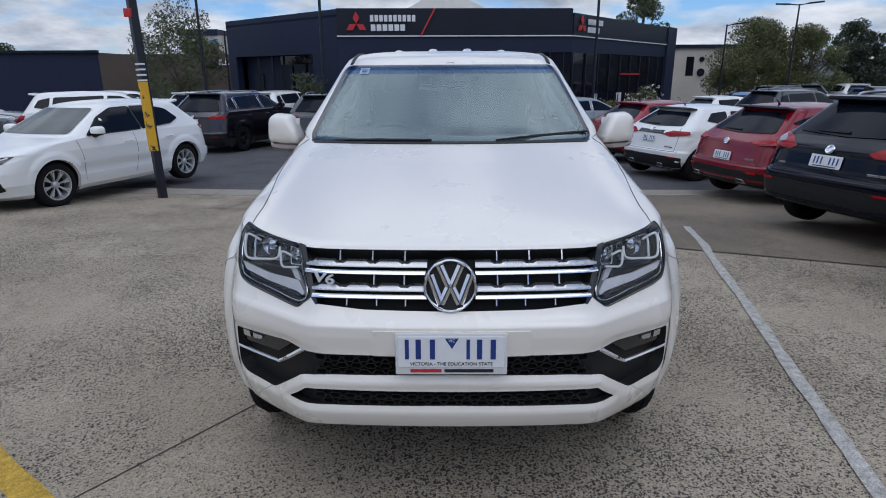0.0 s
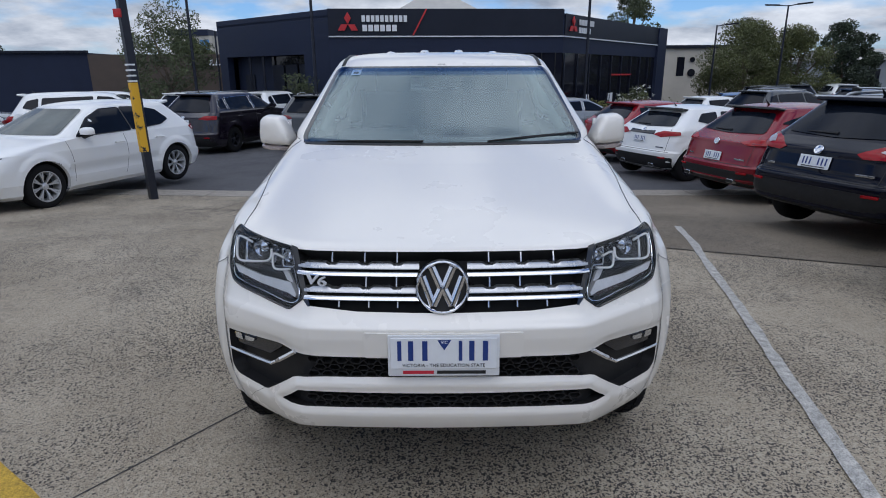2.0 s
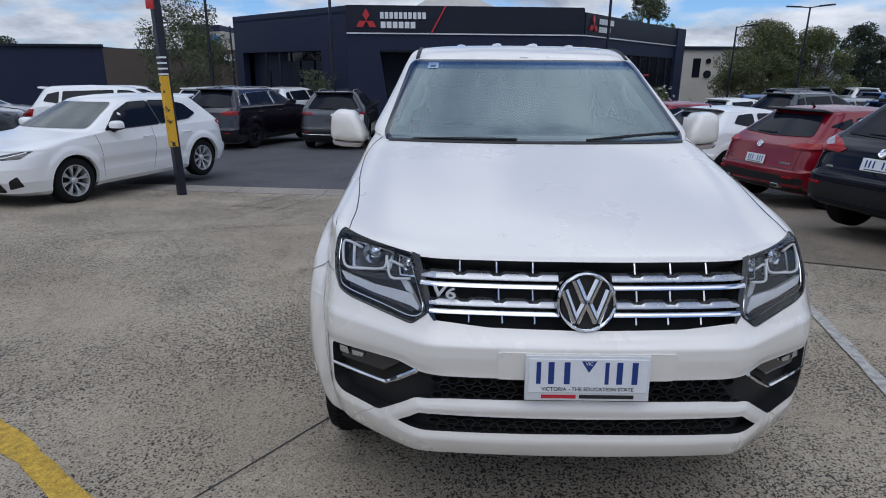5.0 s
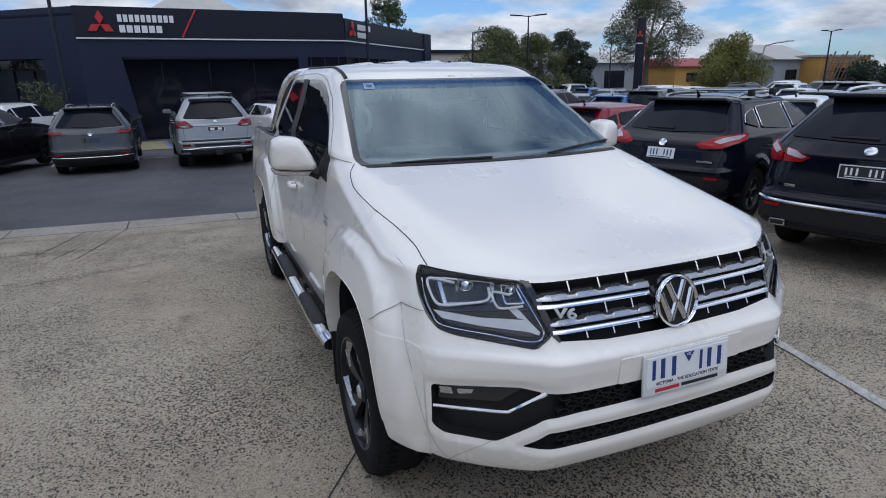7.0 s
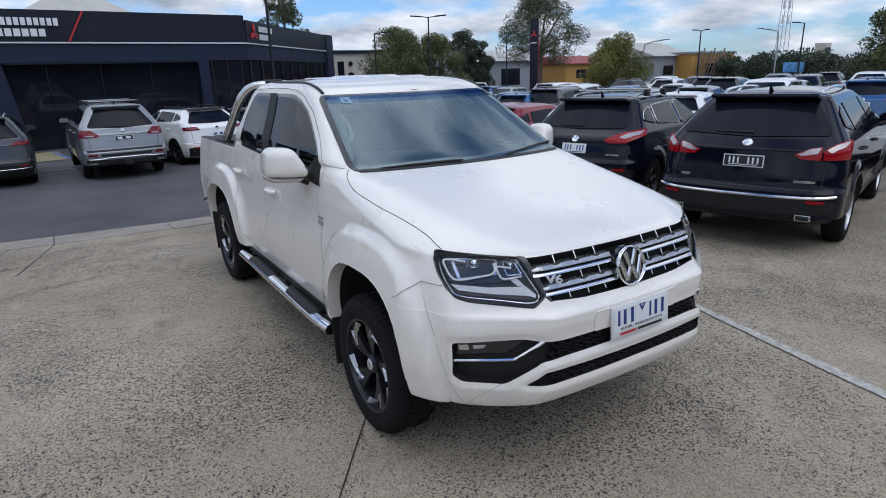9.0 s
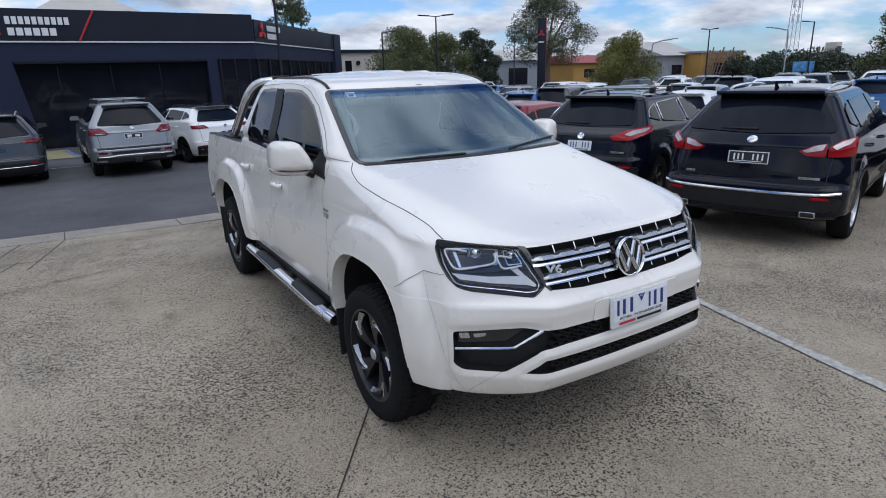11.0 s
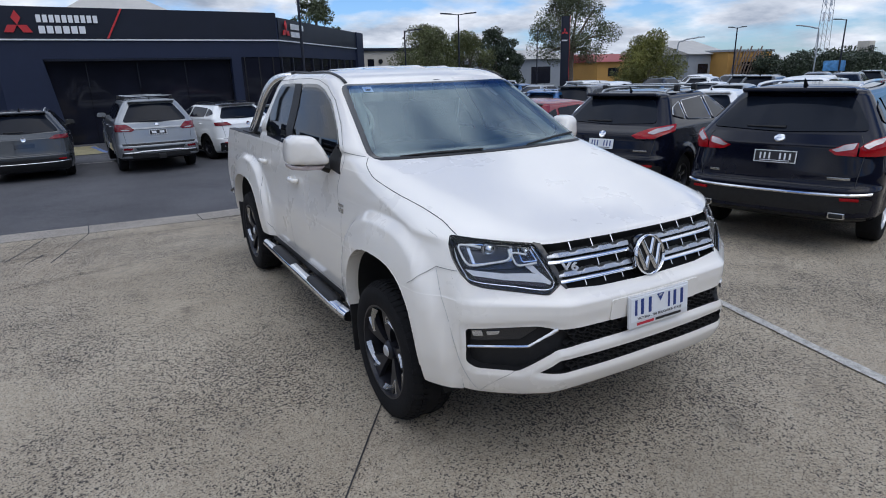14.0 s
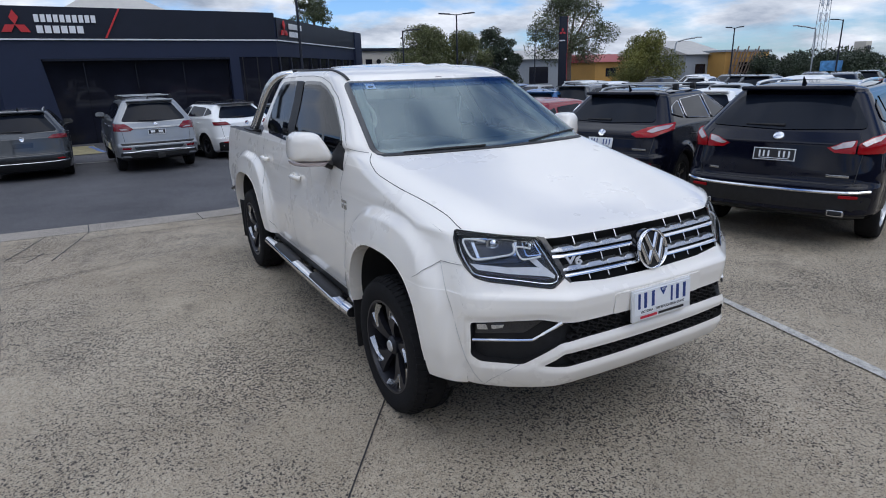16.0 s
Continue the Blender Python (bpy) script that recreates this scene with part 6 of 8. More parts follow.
    if bars:
        for y in (yt + 0.55, yr - 0.55):
            tube("roof_bar", [(-roof_w + 0.02, y, H + 0.045), (roof_w - 0.02, y, H + 0.045)], 0.022, GALV, car, 6, 0.6)
            for s in (-1, 1):
                box("bar_foot", (0.07, 0.09, 0.09), (s * (roof_w - 0.04), y, H + 0.010), PLASTIC, car, 0.015)
    box("underbody", (W - 0.62, L - 0.5, 0.35), (0, L / 2, clear + 0.20), LINER, car, 0.03)
    bump = fillet([(-h + 0.09, clear + 0.05), (h - 0.09, clear + 0.05), (h - 0.05, bumper_top - 0.02), (0.55, bumper_top), (-0.55, bumper_top), (-h + 0.05, bumper_top - 0.02)], 0.04)
    if cladding or black_bumper:
        patch("rear_bumper", bump, sk.rear, PLASTIC, car, off=0.010, toward=(0, 1, 0), step=0.08, depth=0.014, label="black plastic rear bumper")
    else:
        low = fillet([(-h + 0.22, clear + 0.04), (h - 0.22, clear + 0.04), (h - 0.28, clear + 0.15), (-h + 0.28, clear + 0.15)], 0.03)
        patch("rear_valance", low, sk.rear, PLASTIC, car, off=0.008, toward=(0, 1, 0), step=0.08, depth=0.012)
    ribbon("panel_gap", [(-h + 0.13, bumper_top + 0.09), (h - 0.13, bumper_top + 0.09)], sk.rear, (0, 1, 0), SEAM, car, 0.008, 0.002, 0.05)
    for s in (-1, 1):
        ribbon("panel_gap", [(s * (h - 0.20), bumper_top + 0.09), (s * (h - 0.17), zb - 0.12), (s * (h - 0.24), zb)], sk.rear, (0, 1, 0), SEAM, car, 0.007, 0.002, 0.05)
        if guard:
            continue
        box("rear_reflector", (0.16, 0.02, 0.03), tuple(sk.rear(s * (h - 0.22), bumper_top - 0.02) + Vector((0, 0.010, 0))), LAMP_RED, car, 0.006, rot=(0, 0, -s * 14))
    if guard:
        skirt = fillet([(-h + 0.05, clear + 0.02), (h - 0.05, clear + 0.02), (h - 0.09, 0.53), (0.42, 0.50), (-0.42, 0.50), (-h + 0.09, 0.53)], 0.03)
        patch("bumper_skirt", skirt, sk.rear, LINER, car, off=0.012, toward=(0, 1, 0), step=0.08, depth=0.014, label="black lower bumper skirt")
        ledge = fillet([(-h + 0.12, bumper_top + 0.075), (h - 0.12, bumper_top + 0.075), (h - 0.10, bumper_top + 0.115), (-h + 0.10, bumper_top + 0.115)], 0.015)
        patch("bumper_ledge", ledge, sk.rear, PLASTIC, car, off=0.020, toward=(0, 1, 0), step=0.08, depth=0.03, label="dark step along the bumper top")
        inset = fillet([(-0.52, 0.575), (0.52, 0.575), (0.56, 0.645), (-0.56, 0.645)], 0.02)
        patch("bumper_inset", inset, sk.rear, GREY_PAINT, car, off=0.012, toward=(0, 1, 0), step=0.08, depth=0.012)
        line = [sk.rear(x, 0.545 - 0.02 * min(1, max(0, (abs(x) - 0.40) / 0.15))) + Vector((0, 0.018, 0)) for x in np.linspace(-h + 0.12, h - 0.12, 21)]
        tube("bumper_bar", line, 0.017, SATIN, car, 6, 1.0, "satin silver bumper bar")
        for s in (-1, 1):
            q = fillet([(s * 0.60, 0.570), (s * 0.84, 0.575), (s * 0.83, 0.665), (s * 0.57, 0.655)], 0.015)
            patch("reflector_surround", q, sk.rear, SATIN, car, off=0.010, toward=(0, 1, 0), step=0.05, depth=0.012)
            q = fillet([(s * 0.63, 0.590), (s * 0.81, 0.593), (s * 0.80, 0.643), (s * 0.61, 0.637)], 0.012)
            patch("corner_reflector", q, sk.rear, LAMP_DEEP, car, off=0.016, toward=(0, 1, 0), step=0.05, depth=0.008)
        tube("tailgate_strip", [sk.rear(x, 1.075) + Vector((0, 0.012, 0)) for x in np.linspace(-0.52, 0.52, 9)], 0.012, SILVER_PAINT, car, 6, 0.8)
    if chrome_strip:
        pts = [sk.rear(x, chrome_strip + 0.03 * (abs(x) / h) ** 4) + Vector((0, 0.012, 0)) for x in np.linspace(-h + 0.06, h - 0.06, 19)]
        tube("chrome_strip", pts, 0.016 if near else 0.010, CHROME if near else STEEL, car, 6, 1.0, "chrome bumper strip")
    if near:
        for s, w in ((-1, 0.19), (1, 0.10)):
            c = sk.rear(s * (h - 0.34), bumper_top + 0.17)
            box("letter_bar", (w, 0.006, 0.024), (c.x, c.y + 0.004, c.z), STEEL, car, 0.002, rot=(0, 0, -s * 5))
    for x in pipe:
        c = sk.rear(x, clear + 0.12)
        box("exhaust_tip", (0.15, 0.12, 0.07), (c.x, c.y - 0.01, c.z), STEEL, car, 0.02)
        box("exhaust_mouth", (0.12, 0.02, 0.045), (c.x, c.y + 0.047, c.z), LINER, car, 0.012)
    if plate:
        c = sk.rear(0, plate)
        nn = lifted_normal(sk.rear, 0, plate, (0, 1, 0))
        up = Vector((1, 0, 0)).cross(nn)
        number_plate(car, from_frame(c + nn * 0.014, (-1, 0, 0), up if up.z > 0 else -up), dark_plate, near)
    if badge:
        c = sk.rear(0, zb - 0.11 if not plate or abs(plate - zb + 0.11) > 0.12 else zb - 0.05)
        nn = lifted_normal(sk.rear, 0, c.z, (0, 1, 0))
        v, f = lathe_data([(0.0, 0.006), (0.030, 0.005), (0.048, 0.010), (0.054, 0.004), (0.054, -0.004)], 22)
        o = mesh_ob("badge", v, f, CHROME, car, "round chrome badge", sharp=50)
        o.matrix_basis = Matrix.Translation(c + nn * 0.006) @ nn.to_track_quat("X", "Z").to_matrix().to_4x4()
    if spoiler:
        bm = bmesh.new()
        block(bm, (2 * roof_w - 0.14, 0.26, 0.045), pose(0, yr - 0.03, H - 0.075, 9, 0, 0), 0.02, 3)
        part("roof_spoiler", bm, spoiler_mat or paint, car)
    tube("aerial", [(0, yr - 0.28, H - 0.03), (0, yr - 0.20, H + 0.055)], [0.028, 0.004], PLASTIC, car, 8, 0.5)
    if front_detail:
        for s in (-1, 1):
            poly = [(h - 0.42, zn - 0.13), (h - 0.10, zn - 0.11), (h - 0.055, zn - 0.02), (h - 0.13, zn - 0.02), (h - 0.40, zn - 0.085)]
            poly = poly if s > 0 else mirrored(poly)
            lamp = patch("headlight", fillet(poly, 0.012), sk.front, LAMP_DARK, car, off=0.005, step=0.03, label="dark slim headlight")
            pts = [sk.front(s * x, z) + Vector((0, -0.012, 0)) for x, z in ((h - 0.40, zn - 0.10), (h - 0.25, zn - 0.09), (h - 0.12, zn - 0.05), (h - 0.09, zn - 0.03))]
            tube("light_guide", pts, 0.010, BLADE, lamp, 6)
        low = fillet([(-0.62, clear + 0.08), (0.62, clear + 0.08), (0.50, zn - 0.22), (-0.50, zn - 0.22)], 0.05)
        patch("grille", low, sk.front, PLASTIC, car, off=0.006, step=0.06)
        for s in (-1, 1):
            q = [(s * (h - 0.24), clear + 0.12), (s * (h - 0.10), clear + 0.16), (s * (h - 0.12), clear + 0.30), (s * (h - 0.20), clear + 0.24)]
            patch("side_duct", fillet(q, 0.02), sk.front, PLASTIC, car, off=0.006, step=0.05)
    return car


def place(ra, at, heading, z=None, slope=False):
    x, y = at
    th = math.atan2(heading[0], -heading[1])
    return pose(x, y, gz(y, x) if z is None else z, 0, 0, math.degrees(th)) @ pose(0, -ra, 0)


def windows_for(yc, yt, yr, yb, zc, H, split, third=True, k=0.0):
    """Outlines of the side glass between bonnet, roof and tail."""
    zl, zh = zc + 0.03, H - 0.125
    out = [[(yc + 0.42, zl), (split - 0.04, zl + 0.015), (split - 0.07, zh), (yt + 0.20, zh - 0.02), (yt - 0.02, zh - 0.11)]]
    end = yb - 0.75 if third else yb - 0.42
    out.append([(split + 0.04, zl + 0.015), (end, zl + 0.04 + k), (end - 0.06, zh - 0.03), (split + 0.02, zh)])
    if third:
        out.append([(end + 0.07, zl + 0.045 + k), (end + 0.42, zl + 0.11 + k), (end + 0.30, zh - 0.10), (end + 0.02, zh - 0.035)])
    return out


ROW = Vector((0.94, 0.34))
# black crossover with roof bars
c = make_car("crossover_car", "black crossover with roof bars and red tail lights", "car", BLACK_PAINT, 4.38, 1.81, 1.56, 0.345, 0.90, 3.55, 0.92, 1.06, 1.15, 1.95, 3.72, 4.10, 1.10, DARK_CUT,
             windows=windows_for(1.15, 1.95, 3.72, 4.10, 1.06, 1.56, 2.45, True, 0.03), rear_win=(0.66, 0.50), lights=[[(0.42, 0.985), (0.60, 1.065), (0.86, 1.125), (0.895, 1.04), (0.72, 0.955), (0.50, 0.945)]], clears=[[(0.62, 1.015), (0.70, 1.065), (0.85, 1.100), (0.84, 1.055), (0.70, 1.000)]],
             clear=0.30, plate=0.86, rails=GALV, bars=True, cladding=0.14, bumper_top=0.62, pipe=(), trim=CHROME, near=True)
c.matrix_basis = place(3.55, (4.81, 4.64), (0.956, 0.293))
# black SUV with a chrome strip
c = make_car("suv_car", "glossy black SUV with red lamps and a chrome bumper strip", "car", BLACK_PAINT, 4.65, 1.84, 1.64, 0.358, 0.92, 3.65, 0.98, 1.12, 1.2, 2.0, 4.02, 4.42, 1.17, SILVER5,
             windows=windows_for(1.2, 2.0, 4.02, 4.42, 1.12, 1.64, 2.55, True, 0.02), rear_win=(0.74, 0.52), lights=[[(0.45, 1.035), (0.58, 1.085), (0.685, 1.105), (0.685, 0.985), (0.52, 0.990)], [(0.70, 1.07), (0.78, 1.13), (0.875, 1.165), (0.905, 1.14), (0.900, 0.985), (0.70, 0.985)]], clears=[[(0.48, 1.040), (0.58, 1.078), (0.675, 1.098), (0.655, 1.050), (0.52, 1.020)], [(0.72, 1.075), (0.79, 1.122), (0.870, 1.150), (0.845, 1.100), (0.76, 1.060)]],
             clear=0.30, plate=0.945, dark_plate=True, rails=CHROME, cladding=0.14, bumper_top=0.60, chrome_strip=0.615, near=True, pipe=(-0.62, 0.62), rim_r=0.235)
c.matrix_basis = place(3.65, (4.79, 2.06), (0.962, 0.273))
# red crossover
c = make_car("small_crossover", "deep red small crossover with black bumper", "car", RED_PAINT, 4.27, 1.765, 1.50, 0.33, 0.88, 3.45, 0.90, 1.03, 1.2, 1.95, 3.55, 3.98, 1.05, BLACK10,
             windows=windows_for(1.2, 1.95, 3.55, 3.98, 1.03, 1.50, 2.4, True, 0.06), lights=[[(0.46, 0.955), (0.62, 1.00), (0.85, 1.01), (0.86, 0.94), (0.62, 0.925)]],
             clear=0.27, plate=0.72, cladding=0.16, bumper_top=0.54, spoiler_mat=GLOSS_BLACK, pipe=(-0.5, 0.5), near=True)
c.matrix_basis = place(3.45, (5.14, 7.61), (0.97, 0.241))
# white hot hatch
c = make_car("hatchback_car", "white hot hatch with black bumper insert and black wheels", "car", WHITE_B, 4.0, 1.80, 1.43, 0.325, 0.85, 3.41, 0.86, 0.98, 1.15, 1.85, 3.35, 3.78, 1.02, BLACK10,
             windows=[[(1.55, 1.02), (2.62, 1.04), (2.55, 1.31), (2.05, 1.30), (1.86, 1.22)], [(2.72, 1.05), (3.22, 1.14), (3.05, 1.28), (2.66, 1.31)]], lights=[[(0.34, 0.90), (0.55, 0.97), (0.84, 0.965), (0.86, 0.91), (0.55, 0.86)]],
             plate=0.80, black_bumper=True, darks=[[(-0.02, 0.955), (0.34, 0.965), (0.36, 0.90), (-0.02, 0.90)]], bumper_top=0.50, spoiler_mat=GLOSS_BLACK, pipe=(-0.42, 0.42), near=True)
c.matrix_basis = place(3.41, (4.66, 10.35), (0.933, 0.36))
# red hatch
c = make_car("hatchback_car", "bright red hatchback parked in the row", "car", RED2_PAINT, 4.25, 1.79, 1.46, 0.32, 0.88, 3.5, 0.86, 1.0, 1.15, 1.9, 3.5, 3.95, 1.04, SILVER5,
             windows=windows_for(1.15, 1.9, 3.5, 3.95, 1.0, 1.46, 2.4, False), lights=[[(0.52, 0.90), (0.66, 0.97), (0.86, 0.98), (0.86, 0.88)]], plate=0.80)
c.matrix_basis = place(3.5, (4.75, 13.3), (0.94, 0.34))
# white hatch seen from its front
c = make_car("hatchback_car", "clean white hatchback with silver alloy wheels", "car", WHITE_B, 4.37, 1.79, 1.485, 0.330, 0.92, 3.56, 0.83, 0.97, 1.15, 1.98, 3.80, 4.18, 1.03, SILVER10,
             windows=[[(1.54, 0.985), (2.64, 1.005), (2.61, 1.378), (2.22, 1.368), (1.91, 1.240)], [(2.655, 1.008), (3.34, 1.05), (3.56, 1.13), (3.38, 1.300), (3.05, 1.370), (2.625, 1.380)]], lights=[[(0.50, 0.92), (0.66, 0.98), (0.86, 0.98), (0.86, 0.90)]], plate=0.7, front_detail=True, screen_mat=PALE_SCREEN, trim=GLOSS_BLACK, rim_r=0.232, near=True)
c.matrix_basis = place(3.56, (-5.62, 9.6), (-0.329, -0.944), z=-0.17)
# dark blue SUV
c = make_car("suv_car", "dark plum SUV parked beside the road", "car", PLUM_PAINT, 4.78, 1.89, 1.67, 0.36, 0.95, 3.73, 0.98, 1.13, 1.2, 2.0, 4.15, 4.55, 1.12, DARK5,
             windows=windows_for(1.2, 2.0, 4.15, 4.55, 1.13, 1.67, 2.6, True), lights=[[(0.46, 0.98), (0.66, 1.05), (0.90, 1.05), (0.90, 0.95), (0.66, 0.95)]], plate=0.88, rails=GALV, trim=CHROME, cladding=0.14, bumper_top=0.5)
c.matrix_basis = place(3.73, (-6.55, 15.76), (0.298, 0.955))
# dark grey SUV, no plate
c = make_car("suv_car", "dark grey SUV with empty plate recess", "car", GREY_PAINT, 4.49, 1.84, 1.61, 0.35, 0.88, 3.56, 0.95, 1.10, 1.2, 2.0, 3.9, 4.25, 1.08, SILVER5,
             windows=windows_for(1.2, 2.0, 3.9, 4.25, 1.10, 1.61, 2.5, True), lights=[[(0.50, 0.965), (0.62, 1.03), (0.88, 1.04), (0.88, 0.95), (0.60, 0.95)]], plate=None, darks=[[(-0.02, 0.775), (0.19, 0.775), (0.20, 0.875), (-0.02, 0.875)]], lens=LAMP_DEEP, rails=GALV, cladding=0.14, bumper_top=0.52, chrome_strip=0.43)
c.matrix_basis = place(3.56, (-3.40, 15.85), (-0.01, 1.0))
# silver four wheel drive
c = make_car("suv_car", "silver four wheel drive with roof bars and tow bar", "car", SILVER_PAINT, 4.89, 1.86, 1.77, 0.39, 0.95, 3.80, 1.08, 1.22, 1.25, 2.05, 4.35, 4.65, 1.20, DARK5, clear=0.32,
             windows=windows_for(1.25, 2.05, 4.35, 4.65, 1.22, 1.77, 2.65, True), lights=[[(0.50, 1.06), (0.66, 1.18), (0.90, 1.19), (0.92, 1.02), (0.58, 1.02)]], clears=[[(0.60, 1.045), (0.66, 1.075), (0.80, 1.075), (0.76, 1.045)]], plate=0.98, dark_plate=True, rails=None, bars=True, bumper_top=0.62, guard=True, lens=LAMP_DEEP)
box("tow_bar", (0.16, 0.22, 0.12), (0, 4.92, 0.42), LINER, c, 0.02)
c.matrix_basis = place(3.80, (-0.64, 15.55), (-0.035, 0.999))
# white compact SUV
c = make_car("suv_car", "white compact SUV with dark roof", "car", WHITE_B, 4.40, 1.82, 1.56, 0.35, 0.88, 3.52, 0.98, 1.12, 1.2, 2.0, 3.8, 4.15, 1.10, BLACK10,
             windows=windows_for(1.2, 2.0, 3.8, 4.15, 1.12, 1.56, 2.45, True), lights=[[(0.48, 0.96), (0.58, 1.04), (0.87, 1.04), (0.87, 0.95)]], plate=0.82, rails=PLASTIC, cladding=0.16, bumper_top=0.52, spoiler_mat=GLOSS_BLACK, trim=GLOSS_BLACK, lens=LAMP_DEEP, roof_mat=GLOSS_BLACK)
c.matrix_basis = place(3.52, (1.68, 16.73), (-0.265, 0.964))
# silver grey wagon side on
c = make_car("wagon_car", "silver grey wagon parked near the showroom", "car", SILVER_PAINT, 4.6, 1.80, 1.47, 0.33, 0.92, 3.6, 0.88, 1.0, 1.2, 2.0, 4.1, 4.45, 1.02, SILVER5,
             windows=windows_for(1.2, 2.0, 4.1, 4.45, 1.0, 1.47, 2.5, True), lights=[[(0.55, 0.92), (0.66, 0.98), (0.87, 0.98), (0.87, 0.88)]], plate=0.8, trim=CHROME)
c.matrix_basis = place(3.6, (3.7, 18.6), (0.945, 0.33))
# cars behind the hatch, by the far building
big_suv = make_car("suv_car", "white large SUV parked in the yard", "car", WHITE_B, 4.95, 1.92, 1.69, 0.37, 0.95, 3.8, 1.02, 1.14, 1.25, 2.05, 4.4, 4.72, 1.13, SILVER5, clear=0.26,
                   windows=windows_for(1.25, 2.05, 4.4, 4.72, 1.14, 1.69, 2.65, True), lights=[[(0.66, 0.90), (0.70, 1.08), (0.90, 1.08), (0.91, 0.90)]], plate=0.85, rails=None, bumper_top=0.6)
big_suv.matrix_basis = place(3.8, (-11.0, 15.9), (0.90, 0.44))
dark_suv = make_car("suv_car", "dark plum SUV parked in the yard", "car", GREY_PAINT, 4.7, 1.88, 1.70, 0.37, 0.95, 3.7, 1.0, 1.15, 1.2, 2.0, 4.1, 4.5, 1.14, SILVER5,
                    windows=windows_for(1.2, 2.0, 4.1, 4.5, 1.15, 1.70, 2.6, True), lights=[[(0.60, 0.95), (0.70, 1.08), (0.90, 1.08), (0.90, 0.95)]], plate=0.85, rails=GALV, bumper_top=0.55)
dark_suv.matrix_basis = place(3.7, (-14.7, 12.9), (0.90, 0.44))
white_hatch = make_car("hatchback_car", "white hatchback in the far rows", "car", WHITE_B, 4.2, 1.78, 1.47, 0.32, 0.88, 3.45, 0.86, 1.0, 1.15, 1.9, 3.5, 3.9, 1.02, SILVER5,
                       windows=windows_for(1.15, 1.9, 3.5, 3.9, 1.0, 1.47, 2.4, False), lights=[[(0.52, 0.90), (0.66, 0.97), (0.86, 0.98), (0.86, 0.88)]], plate=0.8)
white_hatch.matrix_basis = place(3.45, (11.3, 8.0), (0.94, 0.34))
blue_hatch = make_car("hatchback_car", "blue hatchback in the far rows", "car", BLUE_PAINT, 4.2, 1.78, 1.50, 0.32, 0.88, 3.45, 0.88, 1.02, 1.15, 1.9, 3.5, 3.9, 1.04, SILVER5,
                      windows=windows_for(1.15, 1.9, 3.5, 3.9, 1.02, 1.50, 2.4, False), lights=[[(0.52, 0.90), (0.66, 0.97), (0.86, 0.98), (0.86, 0.88)]], plate=0.8)
blue_hatch.matrix_basis = place(3.45, (12.0, 15.2), (0.94, 0.34))
grey_suv = make_car("suv_car", "grey wagon in the far rows", "car", GREY_PAINT, 4.7, 1.86, 1.66, 0.36, 0.95, 3.7, 0.98, 1.12, 1.2, 2.0, 4.2, 4.5, 1.12, SILVER5,
                    windows=windows_for(1.2, 2.0, 4.2, 4.5, 1.12, 1.66, 2.6, True), lights=[[(0.60, 0.95), (0.70, 1.08), (0.90, 1.08), (0.90, 0.95)]], plate=0.85, rails=GALV, bumper_top=0.55)
grey_suv.matrix_basis = place(3.7, (13.2, 14.6), (0.94, 0.34))
silver_hatch = make_car("hatchback_car", "silver hatchback in the far rows", "car", SILVER_PAINT, 4.3, 1.79, 1.48, 0.32, 0.88, 3.5, 0.88, 1.02, 1.15, 1.9, 3.6, 4.0, 1.04, SILVER5,
                        windows=windows_for(1.15, 1.9, 3.6, 4.0, 1.02, 1.48, 2.4, False), lights=[[(0.52, 0.90), (0.66, 0.97), (0.86, 0.98), (0.86, 0.88)]], plate=0.8)
silver_hatch.matrix_basis = place(3.5, (11.8, 10.6), (0.94, 0.34))
# further rows of the yard
random.seed(11)
kinds = ((white_hatch, 3.45), (blue_hatch, 3.45), (grey_suv, 3.7), (silver_hatch, 3.5), (big_suv, 3.8), (dark_suv, 3.7))
for ox, n0, n1 in ((18.5, -3, 8), (25.5, -4, 9), (33.0, -4, 9), (41.0, -4, 9)):
    for k in range(n0, n1):
        px, py = ox - 0.30 * k + random.uniform(-0.3, 0.3), 9.5 + 2.75 * k + random.uniform(-0.15, 0.15)
        if ox < 20 and k in (2, 6):
            continue
        src, ra = random.choice(kinds)
        flip = random.choice((1, 1, -1))
        tagged(copy_thing(src, place(ra, (px, py), (0.94 * flip, 0.34 * flip))), group="cars in the far rows")
for px, py, i in ((11.2, 5.2, 0), (11.6, 2.3, 4), (12.2, -0.5, 3), (11.0, 18.4, 5), (10.2, 21.6, 0)):
    src, ra = kinds[i]
    tagged(copy_thing(src, place(ra, (px, py), (0.94, 0.34))), group="cars in the far rows")
for px, py, hd, i in ((-9.3, 21.5, (0.3, 0.95), 4), (-6.9, 22.6, (0.3, 0.95), 4), (-11.9, 20.6, (0.9, 0.3), 0), (-17.0, 18.0, (0.9, 0.44), 3), (-19.6, 12.2, (0.9, 0.44), 4), (-20.5, 21.0, (0.9, 0.44), 0), (-14.5, 24.0, (0.9, 0.44), 4),
                      (13.5, 26.5, (0.95, -0.3), 1), (17.5, 29.0, (0.95, -0.3), 1), (21.0, 33.0, (0.2, 1), 5), (25.0, 35.0, (0.2, 1), 4)):
    src, ra = kinds[i]
    tagged(copy_thing(src, place(ra, (px, py), hd)), group="cars round the yard")


